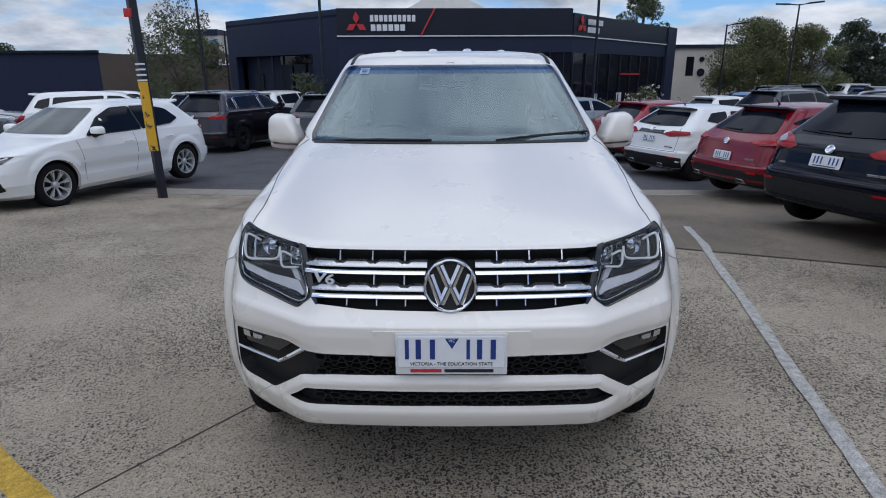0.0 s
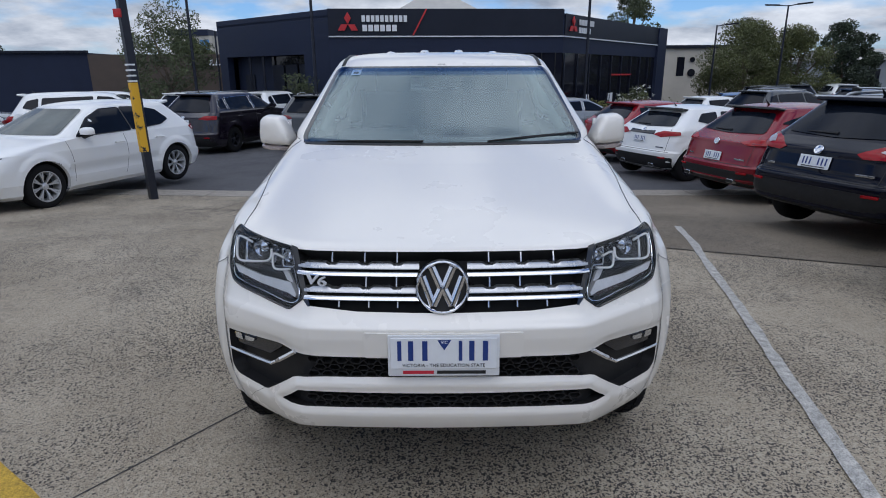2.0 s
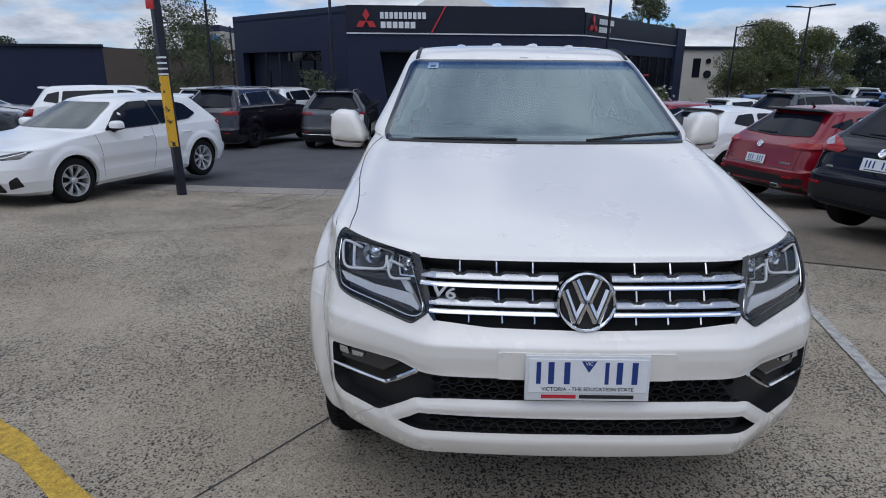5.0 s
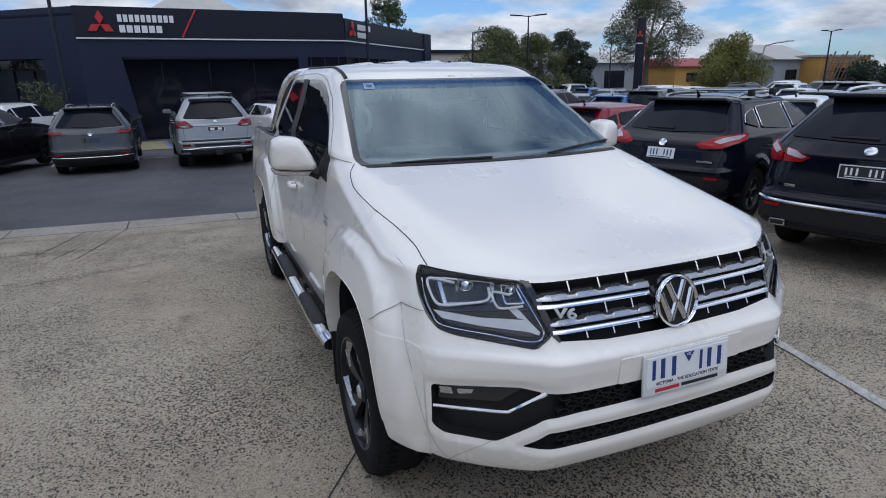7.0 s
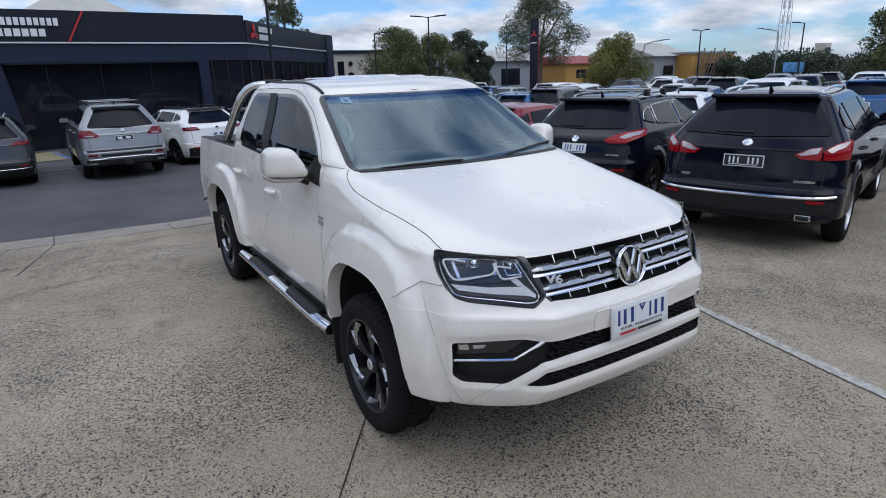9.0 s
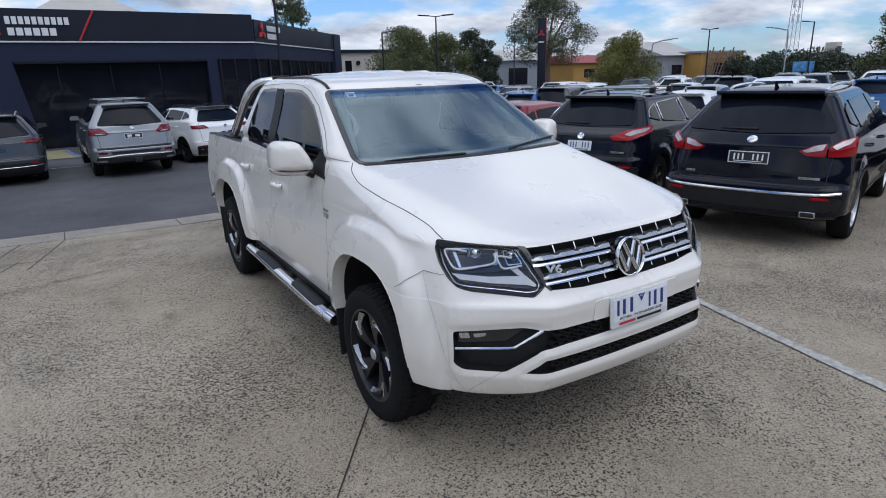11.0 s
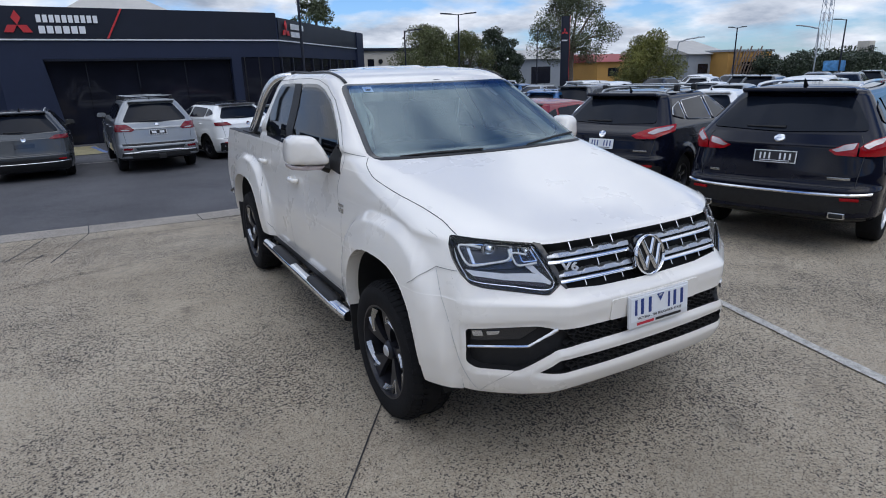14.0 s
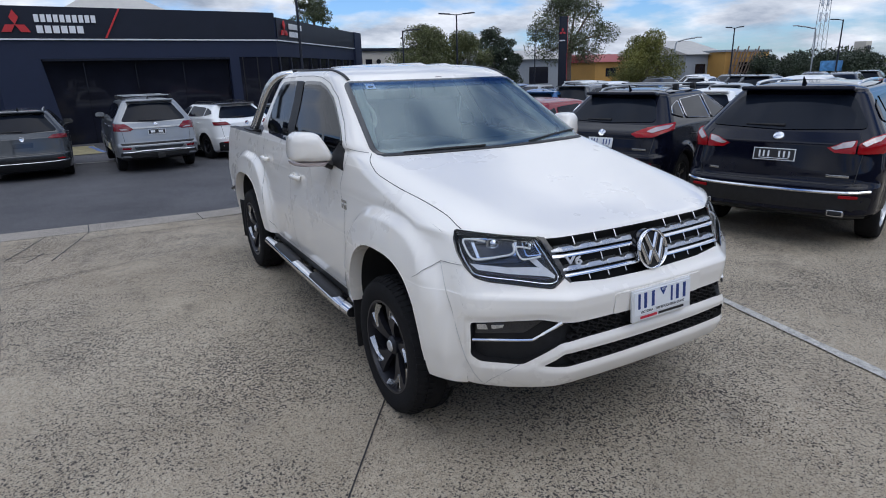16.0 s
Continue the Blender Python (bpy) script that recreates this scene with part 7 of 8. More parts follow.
# ---- showroom ------------------------------------------------------------
def wall_prism(name, plan, z0, z1, mat, parent=None, label="", bevel=0.0):
    bm = bmesh.new()
    f = bm.faces.new([bm.verts.new((x, y, z0)) for x, y in plan])
    ext = bmesh.ops.extrude_face_region(bm, geom=[f])
    for v in [g for g in ext["geom"] if isinstance(g, bmesh.types.BMVert)]:
        v.co.z = z1
    bmesh.ops.recalc_face_normals(bm, faces=bm.faces[:])
    return part(name, bm, mat, parent, label)


def slab_between(name, p, q, z0, z1, thick, mat, parent, out=0.0, lean=0.0, label=""):
    """An upright panel from p to q in the plan; out sets it towards the yard."""
    p, q = Vector(p), Vector(q)
    d = (q - p).normalized()
    n = Vector((d.y, -d.x))
    a, b = p + n * out, q + n * out
    c, e = b - n * thick, a - n * thick
    bm = bmesh.new()
    lo = [bm.verts.new((v.x, v.y, z0)) for v in (a, b, c, e)]
    hi = [bm.verts.new((v.x + lean * d.x * k, v.y + lean * d.y * k, z1)) for v, k in zip((a, b, c, e), (1, 1, 1, 1))]
    bm.faces.new(lo[::-1]); bm.faces.new(hi)
    for i in range(4):
        j = (i + 1) % 4
        bm.faces.new((lo[i], lo[j], hi[j], hi[i]))
    bmesh.ops.recalc_face_normals(bm, faces=bm.faces[:])
    return part(name, bm, mat, parent, label)


GB = -0.66
P0, P1, P2, P3 = (-11.3, 31.6), (-4.45, 25.5), (5.85, 25.9), (14.2, 36.0)
TOP = 4.42
showroom = thing("showroom", "dark navy single-storey car showroom with black sign fascia", "building")
# fascia and upper walls
for a, b, top in ((P0, P1, TOP), (P1, P2, TOP), (P2, P3, 4.24)):
    slab_between("wall", a, b, 2.62, top, 0.35, CLADDING, showroom)
wall_prism("roof", [P0, P1, P2, P3, (14, 60), (-11, 60)], 4.1, 4.2, CLADDING, showroom)
slab_between("side_wall", (-11.3, 60), P0, GB, TOP, 0.35, CLADDING, showroom)
slab_between("side_wall", P3, (14.2, 60), GB, 4.24, 0.35, CLADDING, showroom)
slab_between("fascia", P1, (5.80, 25.9), 3.36, 4.44, 0.10, CLAD_BLACK, showroom, 0.06, label="black sign fascia")
slab_between("fascia", (5.88, 25.95), (13.3, 34.9), 3.36, 4.26, 0.10, CLAD_BLACK, showroom, 0.06)
slab_between("white_line", P1, P2, 3.285, 3.335, 0.10, WHITE_TRIM, showroom, 0.075)
slab_between("white_line", P2, (13.3, 34.9), 3.285, 3.335, 0.10, WHITE_TRIM, showroom, 0.075)
slab_between("end_blade", (13.3, 34.9), P3, GB, 4.28, 0.5, CLADDING, showroom, 0.12, lean=0.0)


def on_line(p, q, s):
    return (p[0] + (q[0] - p[0]) * s, p[1] + (q[1] - p[1]) * s)


def along_front(x):
    return on_line(P1, P2, (x - P1[0]) / (P2[0] - P1[0]))


# lower walls with their openings
slab_between("wall", P1, along_front(-3.05), GB, 2.62, 0.35, CLADDING, showroom)
slab_between("wall_return", along_front(-3.05), along_front(-2.6), GB, 2.62, 0.3, CLADDING, showroom, -0.02, lean=-0.45)
slab_between("wall", along_front(3.75), along_front(4.15), GB, 2.62, 0.35, CLADDING, showroom)
slab_between("shop_window", along_front(-3.0), along_front(3.8), GB, 2.62, 0.04, SHOP_GLASS, showroom, -0.45, label="dark reflecting shop window")
slab_between("soffit", along_front(-3.0), along_front(3.8), 2.55, 2.615, 0.9, CLAD_BLACK, showroom, -0.02)
for i in range(4):
    c = along_front(-1.7 + i * 1.8)
    box("mullion", (0.03, 0.05, 3.2), (c[0], c[1] + 0.43, 0.98), SHOP_GLASS, showroom, 0.008)
for i in range(3):
    c = along_front(4.3 + i * 0.62)
    box("mullion", (0.035, 0.05, 3.3), (c[0], c[1] + 0.02, 0.98), PLASTIC, showroom, 0.008)
slab_between("shop_window", along_front(4.15), P2, GB, 2.62, 0.04, SHOP_GLASS, showroom, -0.03)
slab_between("shop_window", P2, (13.3, 34.9), GB, 2.62, 0.04, SHOP_GLASS, showroom, -0.05)
for i in range(9):
    c = on_line(P2, (13.3, 34.9), (i + 0.15) / 9)
    box("mullion", (0.06, 0.06, 3.2), (c[0], c[1], 1.0), CLAD_BLACK, showroom, 0.008, rot=(0, 0, 50))
slab_between("red_band", on_line(P2, P3, 0.42), on_line(P2, P3, 0.62), 1.62, 1.70, 0.03, SIGN_RED, showroom, 0.02)
for s in (0.18, 0.40):
    slab_between("notice", on_line(P2, P3, s), on_line(P2, P3, s + 0.045), 0.25, 0.75, 0.01, SIGN_WHITE, showroom, 0.0)
# left wing: door, dark bay
W = lambda s: on_line(P0, P1, s)
slab_between("wall", W(0.0), W(0.08), GB, 2.62, 0.35, CLADDING, showroom)
slab_between("dark_bay", W(0.08), W(0.44), GB, 2.62, 0.05, CLADDING, showroom, -0.6)
slab_between("door", W(0.16), W(0.25), GB, 1.75, 0.05, CLAD_BLACK, showroom, -0.54, label="dark side door")
slab_between("dark_opening", W(0.44), W(0.80), GB, 2.62, 0.05, SHOP_GLASS, showroom, -0.5)
slab_between("wall", W(0.80), W(1.0), GB, 2.62, 0.35, CLADDING, showroom)
for s in (0.43, 0.30):
    c = W(s)
    box("post", (0.10, 0.10, 3.24), (c[0], c[1] + 0.2, 1.0), CLAD_BLACK, showroom, 0.01)
for s0, s1 in ((0.45, 0.55), (0.57, 0.67), (0.69, 0.79)):
    slab_between("bay_panel", W(s0), W(s1), GB, 2.2, 0.03, CLAD_BLACK, showroom, -0.44)
wall_prism("inner_wall", [(-11, 40), (14, 40), (14, 40.2), (-11, 40.2)], GB, 4.2, CLADDING, showroom)
# sign: three diamonds, two bars of lettering as plain shapes, red slash
sign = thing("fascia_sign", "three red diamonds with white lettering bars on the fascia", "sign")


def sign_at(x, z, out=0.09):
    d = Vector((P2[0] - P1[0], P2[1] - P1[1])).normalized()
    c = along_front(x)
    return from_frame((c[0] + d.y * out, c[1] - d.x * out, z), (d.x, d.y, 0), (0, 0, 1))


def diamonds(m, size, parent, lean=1.0):
    for a in (90, 210, 330):
        c, s = math.cos(radians(a)), math.sin(radians(a))
        pts = []
        for r, da in ((0.0, 0), (0.5, 30), (0.866, 0), (0.5, -30)):
            rr = size * (0 if r == 0 else (0.58 if abs(da) else 1.0))
            t = radians(a + da)
            pts.append((rr * math.cos(t), rr * math.sin(t)))
        v = [(x, y, z) for z in (0, 0.05) for x, y in pts]
        f = [(4, 5, 6, 7), (0, 3, 2, 1), (0, 1, 5, 4), (1, 2, 6, 5), (2, 3, 7, 6), (3, 0, 4, 7)]
        mesh_ob("diamond", v, f, SIGN_RED, parent, sharp=None).matrix_basis = m


def letter_bars(name, count, width, height, gap, m, mat, parent):
    """Unlettered wording: a row of upright bars, as long and high as the words."""
    w = (width - gap * (count - 1)) / count
    for i in range(count):
        v, f = quads([(i * (w + gap), 0, i * (w + gap) + w, height, 0)], 0.04)
        mesh_ob(name, v, f, mat, parent, sharp=None).matrix_basis = m


diamonds(sign_at(-3.60, 3.80), 0.50, sign)
letter_bars("word_bar", 10, 1.95, 0.26, 0.055, sign_at(-3.0, 3.90), SIGN_WHITE, sign)
letter_bars("word_bar", 6, 1.48, 0.26, 0.055, sign_at(-2.98, 3.52), SIGN_WHITE, sign)
v, f = quads([(-0.035, 0, 0.035, 1.08, 0.60)], 0.04)
mesh_ob("slash", v, f, SIGN_RED, sign, sharp=None).matrix_basis = sign_at(-0.80, 3.35)
sign2 = thing("fascia_sign", "small three red diamonds with white lettering bars", "sign")


def wing_at(s, z, out=0.09):
    d = Vector((P3[0] - P2[0], P3[1] - P2[1])).normalized()
    c = on_line(P2, P3, s)
    return from_frame((c[0] + d.y * out, c[1] - d.x * out, z), (d.x, d.y, 0), (0, 0, 1))


diamonds(wing_at(0.055, 3.76), 0.42, sign2)
letter_bars("word_bar", 10, 1.5, 0.24, 0.05, wing_at(0.10, 3.84), SIGN_WHITE, sign2)
letter_bars("word_bar", 6, 1.15, 0.24, 0.05, wing_at(0.10, 3.50), SIGN_WHITE, sign2)
# plain unseen walls added behind and beside the yard to darken what cars reflect
for name, plan in (("unseen_wall_south", [(-44, -24.4), (44, -24.4), (44, -24), (-44, -24)]), ("unseen_wall_west", [(-44.4, -24.4), (-44, -24.4), (-44, 8), (-44.4, 8)])):
    tagged(wall_prism(name, plan, gz(0), 5.2, WALL_DARK), "plain dark grey unseen wall added to darken reflections", "wall", kind="structure")
# pyramid roof light behind the fascia
bm = bmesh.new()
base = [bm.verts.new(p) for p in ((-3.6, 34, 4.3), (4.6, 34, 4.3), (4.6, 42, 4.3), (-3.6, 42, 4.3))]
tip = bm.verts.new((0.3, 38, 6.9))
for i in range(4):
    bm.faces.new((base[i], base[(i + 1) % 4], tip))
part("roof_pyramid", bm, ROOF_PALE, showroom, "pale pyramid roof light")

# ---- neighbouring buildings ----------------------------------------------
nb = thing("workshop_building", "long dark and brown flat-roofed building", "building")
wall_prism("wall", [(-46, 38.5), (-22.0, 38.6), (-22.0, 52), (-46, 52)], GB, 3.15, CLADDING, nb)
wall_prism("wall", [(-21.98, 38.4), (-11.6, 39.4), (-11.6, 52), (-21.98, 52)], GB, 3.05, CLAD_BROWN, nb, "brown panelled wall")
wall_prism("parapet", [(-46, 38.3), (-22.0, 38.4), (-22.0, 38.6), (-46, 38.5)], 3.15, 3.3, CLAD_BLACK, nb)
mark = thing("wall_sign", "small white sign shape on the brown wall", "sign")
v, f = quads([(0, 0, 0.7, 0.10, 0.1), (0.1, 0.12, 0.25, 0.42, 0.05), (0.5, 0.12, 0.65, 0.42, 0.05), (1.1, 0.0, 1.3, 0.42, 0), (1.5, 0, 1.7, 0.42, 0)], 0.03)
mesh_ob("mark", v, f, SIGN_WHITE, mark, sharp=None).matrix_basis = from_frame((-14.6, 39.05, 2.35), (1, 0.08, 0), (0, 0, 1))
mid = thing("office_building", "pale modern office block behind", "building")
wall_prism("wall", [(-40, 95), (-33.5, 95), (-33.5, 105), (-40, 105)], GB, 7.6, WALL_CREAM, mid)
wall_prism("top", [(-40.2, 94.8), (-34, 94.8), (-34, 104), (-40.2, 104)], 7.6, 8.5, CLADDING, mid)
for i in range(3):
    slab_between("window", (-39.4 + i * 2.0, 94.95), (-38.0 + i * 2.0, 94.95), 5.0, 7.0, 0.05, SCREEN_BLUE if i == 2 else SHOP_GLASS, mid, 0.04)


def house(name, label, x0, x1, y, depth, z1, wall, windows=(), roof=None, ridge=0.0, roof_mat=None):
    hs = thing(name, label, "building")
    wall_prism("wall", [(x0, y), (x1, y), (x1, y + depth), (x0, y + depth)], GB, z1, wall, hs)
    if ridge:
        bm = bmesh.new()
        a = [bm.verts.new(p) for p in ((x0 - 0.4, y - 0.5, z1), (x1 + 0.4, y - 0.5, z1), (x1 + 0.4, y + depth + 0.5, z1), (x0 - 0.4, y + depth + 0.5, z1))]
        r = [bm.verts.new(p) for p in ((x0 - 0.4, y + depth / 2, z1 + ridge), (x1 + 0.4, y + depth / 2, z1 + ridge))]
        bm.faces.new((a[0], a[1], r[1], r[0])); bm.faces.new((a[2], a[3], r[0], r[1])); bm.faces.new((a[1], a[2], r[1])); bm.faces.new((a[3], a[0], r[0])); bm.faces.new(a[::-1])
        part("roof", bm, roof_mat, hs)
    else:
        wall_prism("roof", [(x0 - 0.2, y - 0.2), (x1 + 0.2, y - 0.2), (x1 + 0.2, y + depth), (x0 - 0.2, y + depth)], z1, z1 + 0.25, roof_mat or WALL_GREY, hs)
    for wx0, wx1, wz0, wz1 in windows:
        slab_between("window", (wx0, y), (wx1, y), wz0, wz1, 0.05, SHOP_GLASS, hs, 0.03)
    return hs


house("cream_building", "cream rendered building with dark windows", 18.3, 27, 47.5, 10, 3.6, WALL_CREAM, ((19.65, 20.25, 1.5, 2.95),), roof_mat=CLAD_BLACK)
for z, r in ((1.75, 0.30), (2.75, 0.20)):
    ring = thing("round_window", "round dark window on the cream wall", "window", group="round windows of the cream building")
    v, f = lathe_data([(0.0, 0.02), (r * 0.82, 0.02), (r * 0.88, 0.06), (r, 0.06), (r, -0.02)], 24)
    mesh_ob("disc", [(y, -x, z) for x, y, z in v], f, SHOP_GLASS, ring).matrix_basis = pose(20.85, 47.46, z)
house("carport", "open carport with pale metal roof", 41, 52, 58, 10, 2.9, WALL_GREY, ((42, 44, 0, 2), (46, 49, 0, 2)), ridge=1.2, roof_mat=ROOF_PALE)
house("brick_house", "ochre house with red metal roof", 58, 72, 59, 9, 2.4, WALL_ORANGE, ((60, 62, 0.5, 1.6), (66, 68, 0.5, 1.6)), ridge=1.1, roof_mat=ROOF_RED)
house("grey_shed", "grey metal gabled shed", 66, 74, 51, 12, 3.0, WALL_GREY, ((68, 70, 0.6, 1.8),), ridge=2.0, roof_mat=ROOF_PALE)
house("ochre_building", "ochre commercial building with dark door", 70.5, 80, 48.5, 14, 3.2, WALL_ORANGE, ((73.5, 77, 0, 1.9),), roof_mat=WALL_GREY)
slats = thing("timber_screen", "leaning weathered timber slat screen", "screen")
for i in range(9):
    tube("slat", [(70.6 + i * 0.6, 48.1, -0.6), (71.4 + i * 0.75, 47.9, 3.5 + 0.4 * math.sin(i * 2.1))], 0.10, TIMBER, slats, 5)
for z in (0.6, 1.5, 2.4):
    tube("rail", [(70.8 + z * 0.2, 48.15, z), (76.2 + z * 0.3, 48.15, z)], 0.06, TIMBER, slats, 5)

# ---- poles, lamps, pylon -------------------------------------------------
post = thing("post", "leaning dark steel post with worn yellow paint and white marks", "post")
b0, b1 = Vector((-4.53, 7.63, gz(7.63))), Vector((-4.66, 7.68, 4.6))
d = (b1 - b0)
R0 = 0.080


def on_post(z0, z1, r, mat, name, label="", shift=(0, 0, 0)):
    pts = [b0 + d * ((z - b0.z) / d.z) + Vector(shift) for z in np.linspace(z0, z1, 4)]
    v, f = tube_data(pts, r, 4)
    return mesh_ob(name, v, f, mat, post, label, sharp=20)


on_post(b0.z, 4.6, R0, POLE, "shaft")
on_post(0.56, 1.61, R0 - 0.004, POLE_YELLOW, "yellow_band", "worn yellow paint band", (-0.014, -0.022, 0))
for z in (1.62, 1.70, 1.78, 1.86):
    on_post(z, z + 0.025, R0 - 0.004, SIGN_WHITE, "white_mark", "", (-0.014, -0.022, 0))
c = b0 + d * (2.62 / d.z)
box("red_tag", (0.11, 0.04, 0.12), (c.x - 0.045, c.y - 0.08, 2.60), SIGN_RED, post, 0.008)


def lamp_post(x, y, h, arms=2, r=0.07, turn=0.0, reach=1.0, name="street_lamp", label="tall dark steel yard lamp with two flat heads"):
    g = gz(y, x)
    lp = thing(name, label, "lamp", m=pose(x, y, g, 0, 0, turn))
    tube("pole", [(0, 0, 0), (0, 0, h * 0.5), (0, 0, h)], [r, r * 0.8, r * 0.6], POLE, lp, 8)
    for s in ((-1, 1) if arms == 2 else (1,)):
        tube("arm", [(0, 0, h - 0.05), (s * 0.5 * reach, 0, h + 0.02)], 0.03, POLE, lp, 6)
        box("lamp_head", (0.75 * reach, 0.26, 0.07), (s * 0.78 * reach, 0, h + 0.04), POLE, lp, 0.02, rot=(0, -s * 4, 0))
    box("base", (0.3, 0.3, 0.03), (0, 0, 0.015), POLE, lp, 0.005)
    return lp


lamp_post(19.6, 32.7, 5.9, 2, turn=-32)
lamp_post(37.0, 46.0, 6.0, 1, turn=-30)
lamp_post(41.6, 28.0, 5.0, 2, turn=-50, reach=0.55)
lamp_post(45.8, 22.4, 5.2, 1, turn=120, reach=0.7)
lamp_post(16.6, 34.5, 5.0, 1, turn=-32)
for x, y, h in ((-10.6, 26.0, 7.5), (-5.05, 25.0, 7.5), (7.05, 26.3, 7.5), (-13.6, 38.0, 5.0)):
    ob = thing("light_pole", "slim dark steel light pole by the showroom", "pole", m=pose(x, y, gz(y, x)))
    tube("pole", [(0, 0, 0), (0, 0, h)], [0.075, 0.055], POLE, ob, 8)
    box("base", (0.26, 0.26, 0.03), (0, 0, 0.015), POLE, ob, 0.005)
for x, y, h, tw in ((63.0, 33.5, 5.6, 150), (47.5, 38.0, 4.6, -35)):
    sl = thing("street_lamp", "galvanised street lamp with curved arm", "lamp", m=pose(x, y, gz(y, x), 0, 0, tw))
    tube("pole", smooth_path([(0, 0, 0), (0, 0, h - 0.6), (0.5, 0, h), (1.9, 0, h + 0.25)], 5), 0.07, GALV, sl, 8)
    box("lamp_head", (0.6, 0.2, 0.1), (2.1, 0, h + 0.26), GALV, sl, 0.03)
pyl = thing("pylon_sign", "tall dark pylon sign with small red diamonds", "sign", m=pose(30.0, 34.2, gz(34, 30), 0, 0, -40))
part("slab", block(bmesh.new(), (0.62, 0.35, 6.1), pose(0, 0, 3.05), 0.03), CLAD_BLACK, pyl)
part("edge", block(bmesh.new(), (0.02, 0.36, 6.1), pose(0.322, 0, 3.05), 0.005), SIGN_RED, pyl)
diamonds(from_frame((-0.05, -0.19, 5.0), (1, 0, 0), (0, 0, 1)), 0.28, pyl)
letter_bars("word_bar", 9, 0.4, 0.09, 0.014, from_frame((-0.25, -0.19, 4.35), (1, 0, 0), (0, 0, 1)), SIGN_WHITE, pyl)
tw = thing("lattice_tower", "galvanised steel lattice communications tower", "tower", m=pose(132.6, 70, -0.63))
for sx in (-1, 1):
    for sy in (-1, 1):
        tube("leg", [(sx * 1.0, sy * 1.0, 0), (sx * 0.5, sy * 0.5, 26)], 0.06, GALV, tw, 5)
for i in range(13):
    z0, z1 = i * 2.0, i * 2.0 + 2
    a, b = 1.0 - 0.5 * z0 / 26, 1.0 - 0.5 * z1 / 26
    for s in (-1, 1):
        tube("brace", [(-a, s * a, z0), (b, s * b, z1)], 0.035, GALV, tw, 4)
        tube("brace", [(s * a, -a, z0), (s * b, b, z1)], 0.035, GALV, tw, 4)
for z in (11.0, 14.0, 17.0):
    for s in (-1, 1):
        box("antenna", (0.4, 0.3, 1.8), (s * 1.05, 0, z), SIGN_WHITE, tw, 0.05)
bill = thing("billboard", "blue poster board on posts", "sign", m=pose(63.5, 31.8, -0.63, 0, 0, -62))
part("board", block(bmesh.new(), (1.9, 0.15, 1.0), pose(0, 0, 1.9), 0.03), SCREEN_BLUE, bill)
for s in (-1, 1):
    tube("leg", [(s * 0.7, 0.1, 0), (s * 0.7, 0.1, 2.38)], 0.07, GALV, bill, 6)
tank = thing("pale_tower_block", "far pale tower with dark windows", "building", m=pose(146, 68, -0.63))
part("shaft", block(bmesh.new(), (2.4, 2.4, 6.2), pose(0, 0, 3.1), 0.1), WALL_CREAM, tank)
for i in range(3):
    part("window", block(bmesh.new(), (0.45, 0.1, 2.6), pose(-0.7 + i * 0.7, -1.23, 4), 0.02), SHOP_GLASS, tank)

# ---- trees and shrubs ----------------------------------------------------
def leaves(rng, centres, radii, per, size, squash=0.8):
    """Small bent leaves in uneven clumps."""
    v, f = [], []
    for c, r in zip(centres, radii):
        n = max(4, int(per * r * r))
        u = rng.normal(size=(n, 3))
        u /= np.linalg.norm(u, axis=1, keepdims=True)
        rad = r * rng.uniform(0.45, 1.08, n) ** 0.6
        pos = c + u * rad[:, None] * np.array((1, 1, squash))
        for p in pos:
            a = rng.normal(size=3); a /= np.linalg.norm(a)
            b = np.cross(a, rng.normal(size=3)); b /= np.linalg.norm(b) + 1e-9
            s = size * rng.uniform(0.6, 1.3)
            k = len(v)
            v += [tuple(p - a * s), tuple(p + b * s * 0.45), tuple(p + a * s), tuple(p - b * s * 0.45)]
            f.append((k, k + 1, k + 2, k + 3))
    return v, f


def tree(name, label, x, y, h, spread, trunk, leaf, seed, clumps=40, size=0.16, low=0.35, per=70, droop=0.0, shape="round", gap=0.0):
    rng = np.random.default_rng(seed)
    g = gz(y, x)
    tr = thing(name, label, "tree", m=pose(x, y, g))
    th = h * (low + 0.12)
    tube("trunk", smooth_path([(0, 0, -0.1), (rng.uniform(-.1, .1), 0.05, th * 0.5), (rng.uniform(-.2, .2), 0, th)], 4), [trunk * (1.25 - 0.6 * i / 8) for i in range(9)], BARK, tr, 8)
    cs, rs = [], []
    for i in range(clumps):
        t = rng.uniform(0, 1)
        z = h * (low + (1 - low) * t)
        if shape == "round":
            m = math.sqrt(max(0.05, 1 - (2 * t - 0.85) ** 2 / 1.4))
        elif shape == "spread":
            m = 0.35 + 0.65 * math.sin(math.pi * min(1, t + 0.15))
        else:
            m = 0.9 - 0.5 * t
        a, r = rng.uniform(0, 2 * math.pi), spread * m * rng.uniform(0.25, 1.0) ** 0.7
        cs.append(np.array((r * math.cos(a), r * math.sin(a), z - droop * r)))
        rs.append(spread * rng.uniform(0.18, 0.34))
    for i in range(0, clumps, max(1, clumps // 9)):
        e = cs[i]
        s = Vector((0, 0, th * rng.uniform(0.7, 1.0)))
        q, w = tube_data(smooth_path([s, s.lerp(Vector(e), 0.5) + Vector((0, 0, 0.25 * spread * rng.uniform(-0.2, 0.6))), Vector(e)], 3), [trunk * 0.5 * (1 - 0.12 * k) for k in range(7)], 5)
        mesh_ob("limb", q, w, BARK, tr)
    v, f = leaves(rng, cs, rs, per / max(0.05, (spread * 0.26) ** 2), size)
    mesh_ob("crown", v, f, leaf, tr, sharp=None)
    return tr


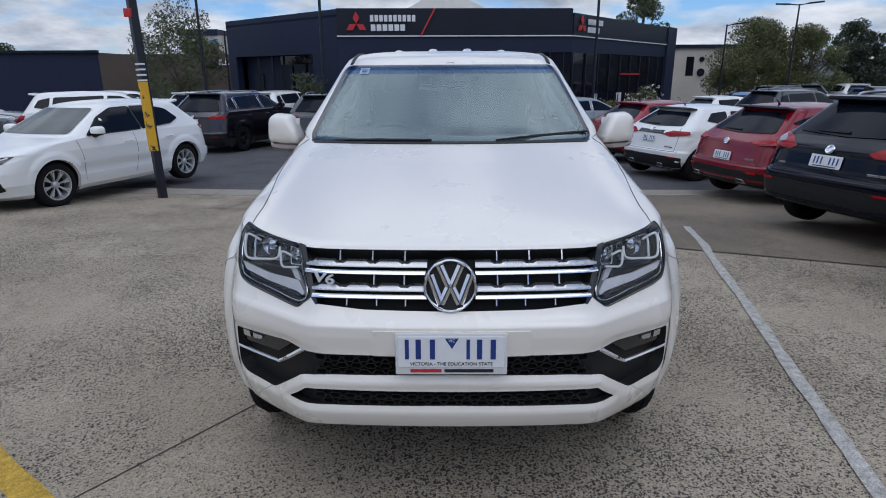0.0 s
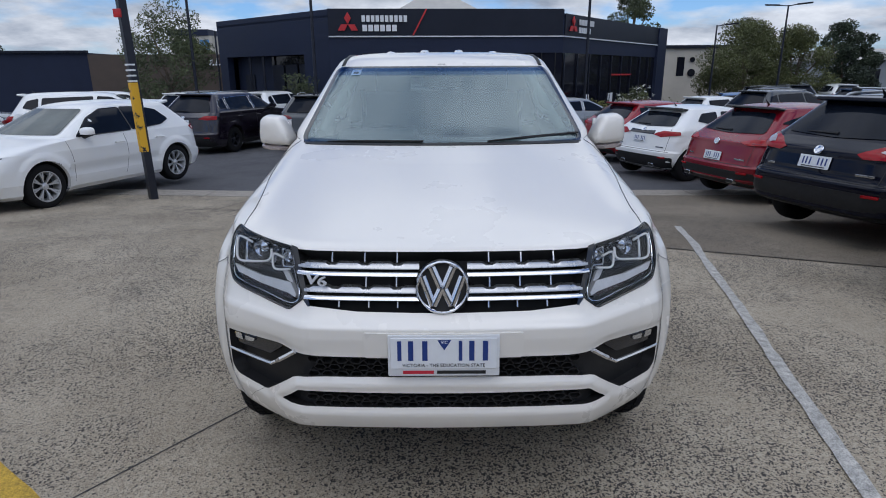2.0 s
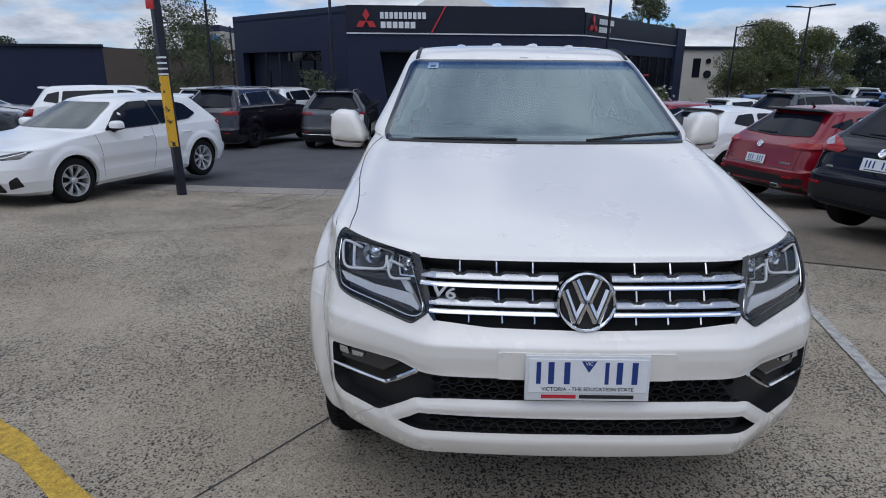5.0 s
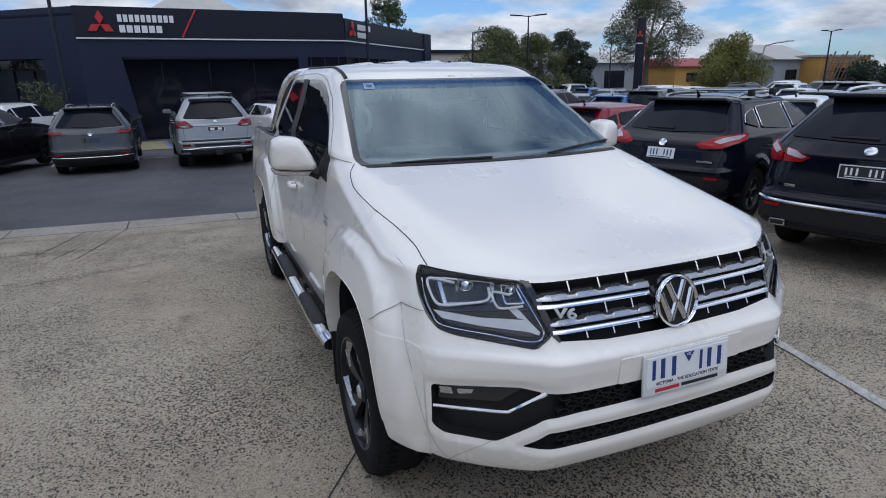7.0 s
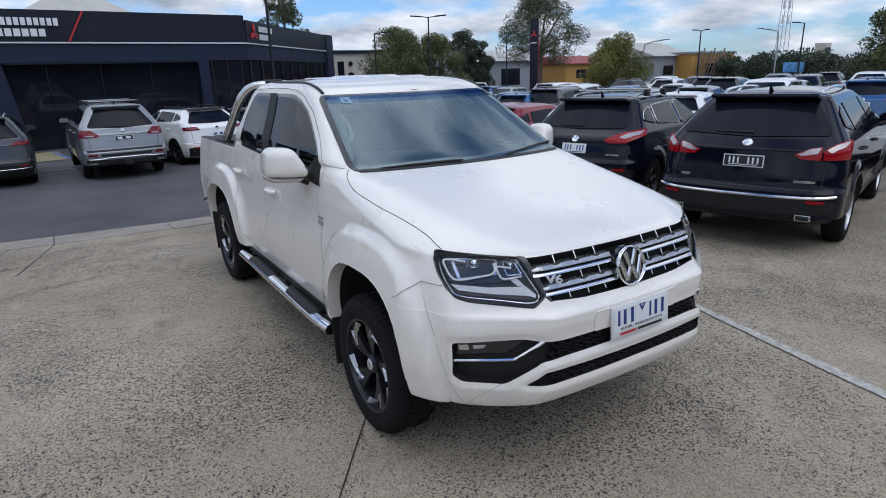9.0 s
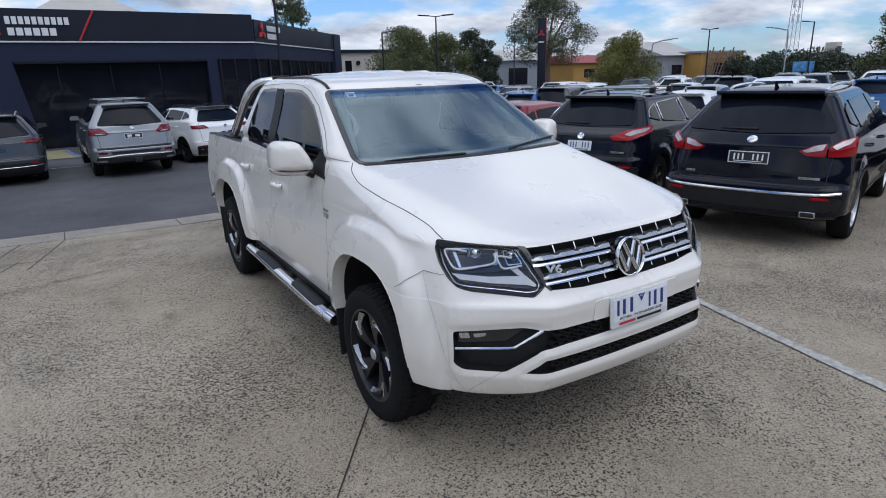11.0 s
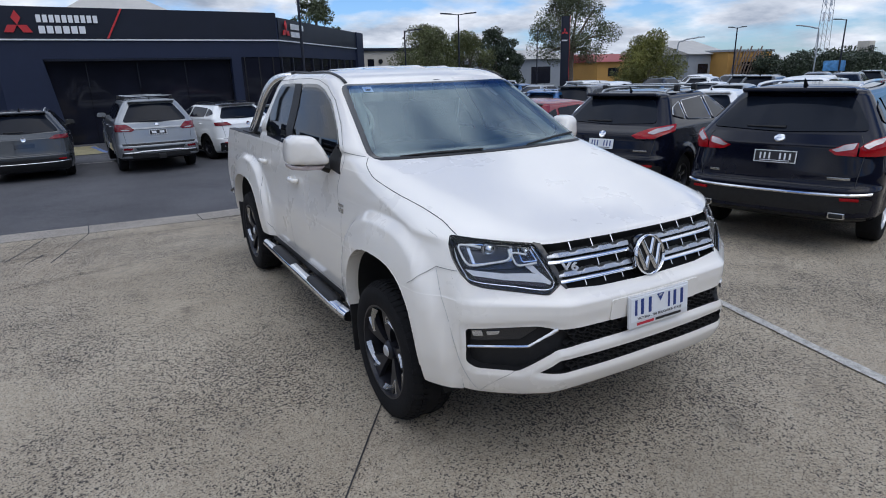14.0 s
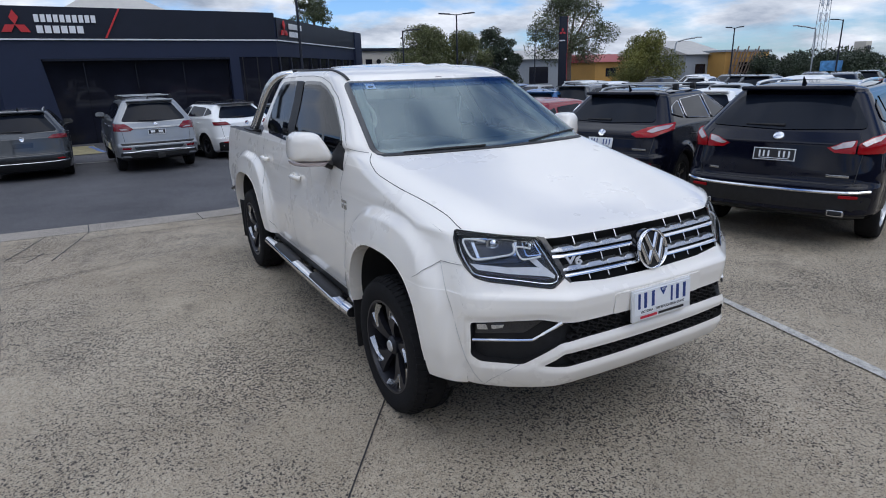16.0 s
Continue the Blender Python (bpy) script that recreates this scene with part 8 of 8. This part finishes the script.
def polar(az, r, y0=-1.7, x0=-2.15):
    return x0 + r * math.sin(radians(az)), y0 + r * math.cos(radians(az))


tree("tree", "drooping grey-green birch beside the showroom", -12.3, 27.5, 5.9, 2.0, 0.10, LEAF_GUM, 3, 70, 0.060, 0.20, 190, droop=0.35)
tree("tree", "bushy olive tree in the yard", *polar(29.5, 46), 5.4, 3.0, 0.16, LEAF_OLIVE, 5, 110, 0.070, 0.14, 330, shape="spread")
tree("tree", "bushy olive tree in the yard", *polar(33.0, 47), 5.0, 2.2, 0.16, LEAF_OLIVE, 6, 70, 0.070, 0.14, 330, shape="spread")
tree("tree", "dense dark green round tree", *polar(35.9, 58), 5.8, 2.2, 0.18, LEAF_DARK, 7, 60, 0.10, 0.12, 300)
tree("tree", "large open gum tree with bare limbs", *polar(42.4, 66), 9.8, 4.2, 0.34, LEAF_GUM, 8, 80, 0.095, 0.34, 300, shape="spread")
tree("tree", "small yellow-green deciduous tree in the yard", *polar(49.0, 47), 4.3, 2.4, 0.14, LEAF_YELLOW, 9, 80, 0.070, 0.18, 300, shape="spread")
tree("tree", "gum tree rising behind the showroom roof", *polar(19.4, 72), 10.4, 3.3, 0.30, LEAF_GUM, 10, 44, 0.13, 0.45, 240, shape="spread")
tree("tree", "gum tree rising behind the showroom roof", *polar(15.8, 78), 8.4, 2.2, 0.26, LEAF_GUM, 12, 32, 0.13, 0.5, 240, shape="spread")
tree("tree", "dark leafy tree close beside the cream building", *polar(20.5, 40), 3.9, 1.2, 0.10, LEAF_OLIVE, 13, 26, 0.12, 0.2, 130)
tree("tree", "leafy tree at the far side of the yard", *polar(69.5, 60), 5.6, 3.2, 0.18, LEAF_OLIVE, 14, 60, 0.11, 0.2, 260)
tree("tree", "dark tree behind the brown wall", -27.0, 70, 6.0, 2.6, 0.2, LEAF_OLIVE, 15, 40, 0.2, 0.3, 120)
tree("tree", "dark tree behind the brown wall", -58.0, 80, 6.0, 3.6, 0.2, LEAF_DARK, 16, 40, 0.22, 0.3, 120)


def shrub(name, label, x, y, h, r, leaf, seed, size=0.05, n=26, flowers=0):
    rng = np.random.default_rng(seed)
    sh = thing(name, label, "shrub", m=pose(x, y, gz(y, x)))
    cs = [np.array((rng.uniform(-1, 1) * r * 0.7, rng.uniform(-1, 1) * r * 0.7, h * rng.uniform(0.25, 0.85))) for _ in range(n)]
    v, f = leaves(rng, cs, [r * rng.uniform(0.25, 0.42) for _ in cs], 60 / (r * 0.33) ** 2, size)
    mesh_ob("foliage", v, f, leaf, sh, sharp=None)
    for i in range(5):
        q = cs[i]
        tube("stem", [(0.05 * i - 0.1, 0, -0.05), tuple(q)], [0.02, 0.008], BARK, sh, 5)
    if flowers:
        cs2 = [c + rng.normal(size=3) * r * 0.25 for c in cs for _ in range(flowers)]
        v, f = leaves(rng, cs2, [0.07] * len(cs2), 6 / 0.0049, 0.045)
        mesh_ob("flowers", v, f, PETAL, sh, sharp=None)
    return sh


shrub("shrub", "thin grey-green shrub against the showroom wall", -5.9, 25.6, 2.6, 0.9, LEAF_GUM, 21, 0.06, 24)
shrub("rose_bush", "rose bush covered in white blooms", 8.6, 24.2, 1.9, 0.95, LEAF_OLIVE, 22, 0.06, 26, 5)
shrub("hedge_shrub", "clipped green shrub by the showroom window", 6.6, 24.0, 1.35, 0.95, LEAF_YELLOW, 23, 0.05, 30)
shrub("hedge_shrub", "low clipped green hedge", 11.2, 24.6, 1.2, 1.3, LEAF_OLIVE, 24, 0.05, 34)
rng = np.random.default_rng(31)
cs, rs = [], []
for i in range(110):
    az, r = rng.uniform(57.5, 68.5), rng.uniform(86, 92)
    px, py = polar(az, r)
    cs.append(np.array((px, py, rng.uniform(-0.3, 2.2))))
    rs.append(rng.uniform(0.8, 1.5))
v, f = leaves(rng, cs, rs, 150, 0.17)
tagged(mesh_ob("far_hedge", v, f, LEAF_DARK, None, sharp=None), "dark green line of bushes at the far edge of the yard", "hedge", kind="stuff")
cs, rs = [], []
for i in range(170):
    az, r = rng.uniform(18, 95), rng.uniform(150, 190)
    px, py = polar(az, r)
    cs.append(np.array((px, py, rng.uniform(-0.5, 2.0))))
    rs.append(rng.uniform(2.0, 4.0))
for i in range(120):
    az, r = rng.uniform(-75, -10), rng.uniform(150, 190)
    px, py = polar(az, r)
    cs.append(np.array((px, py, rng.uniform(-0.5, 3.0))))
    rs.append(rng.uniform(2.0, 4.0))
v, f = leaves(rng, cs, rs, 30, 0.42)
tagged(mesh_ob("far_woods", v, f, LEAF_DARK, None, sharp=None), "distant dark trees along the horizon", "woods", kind="stuff")
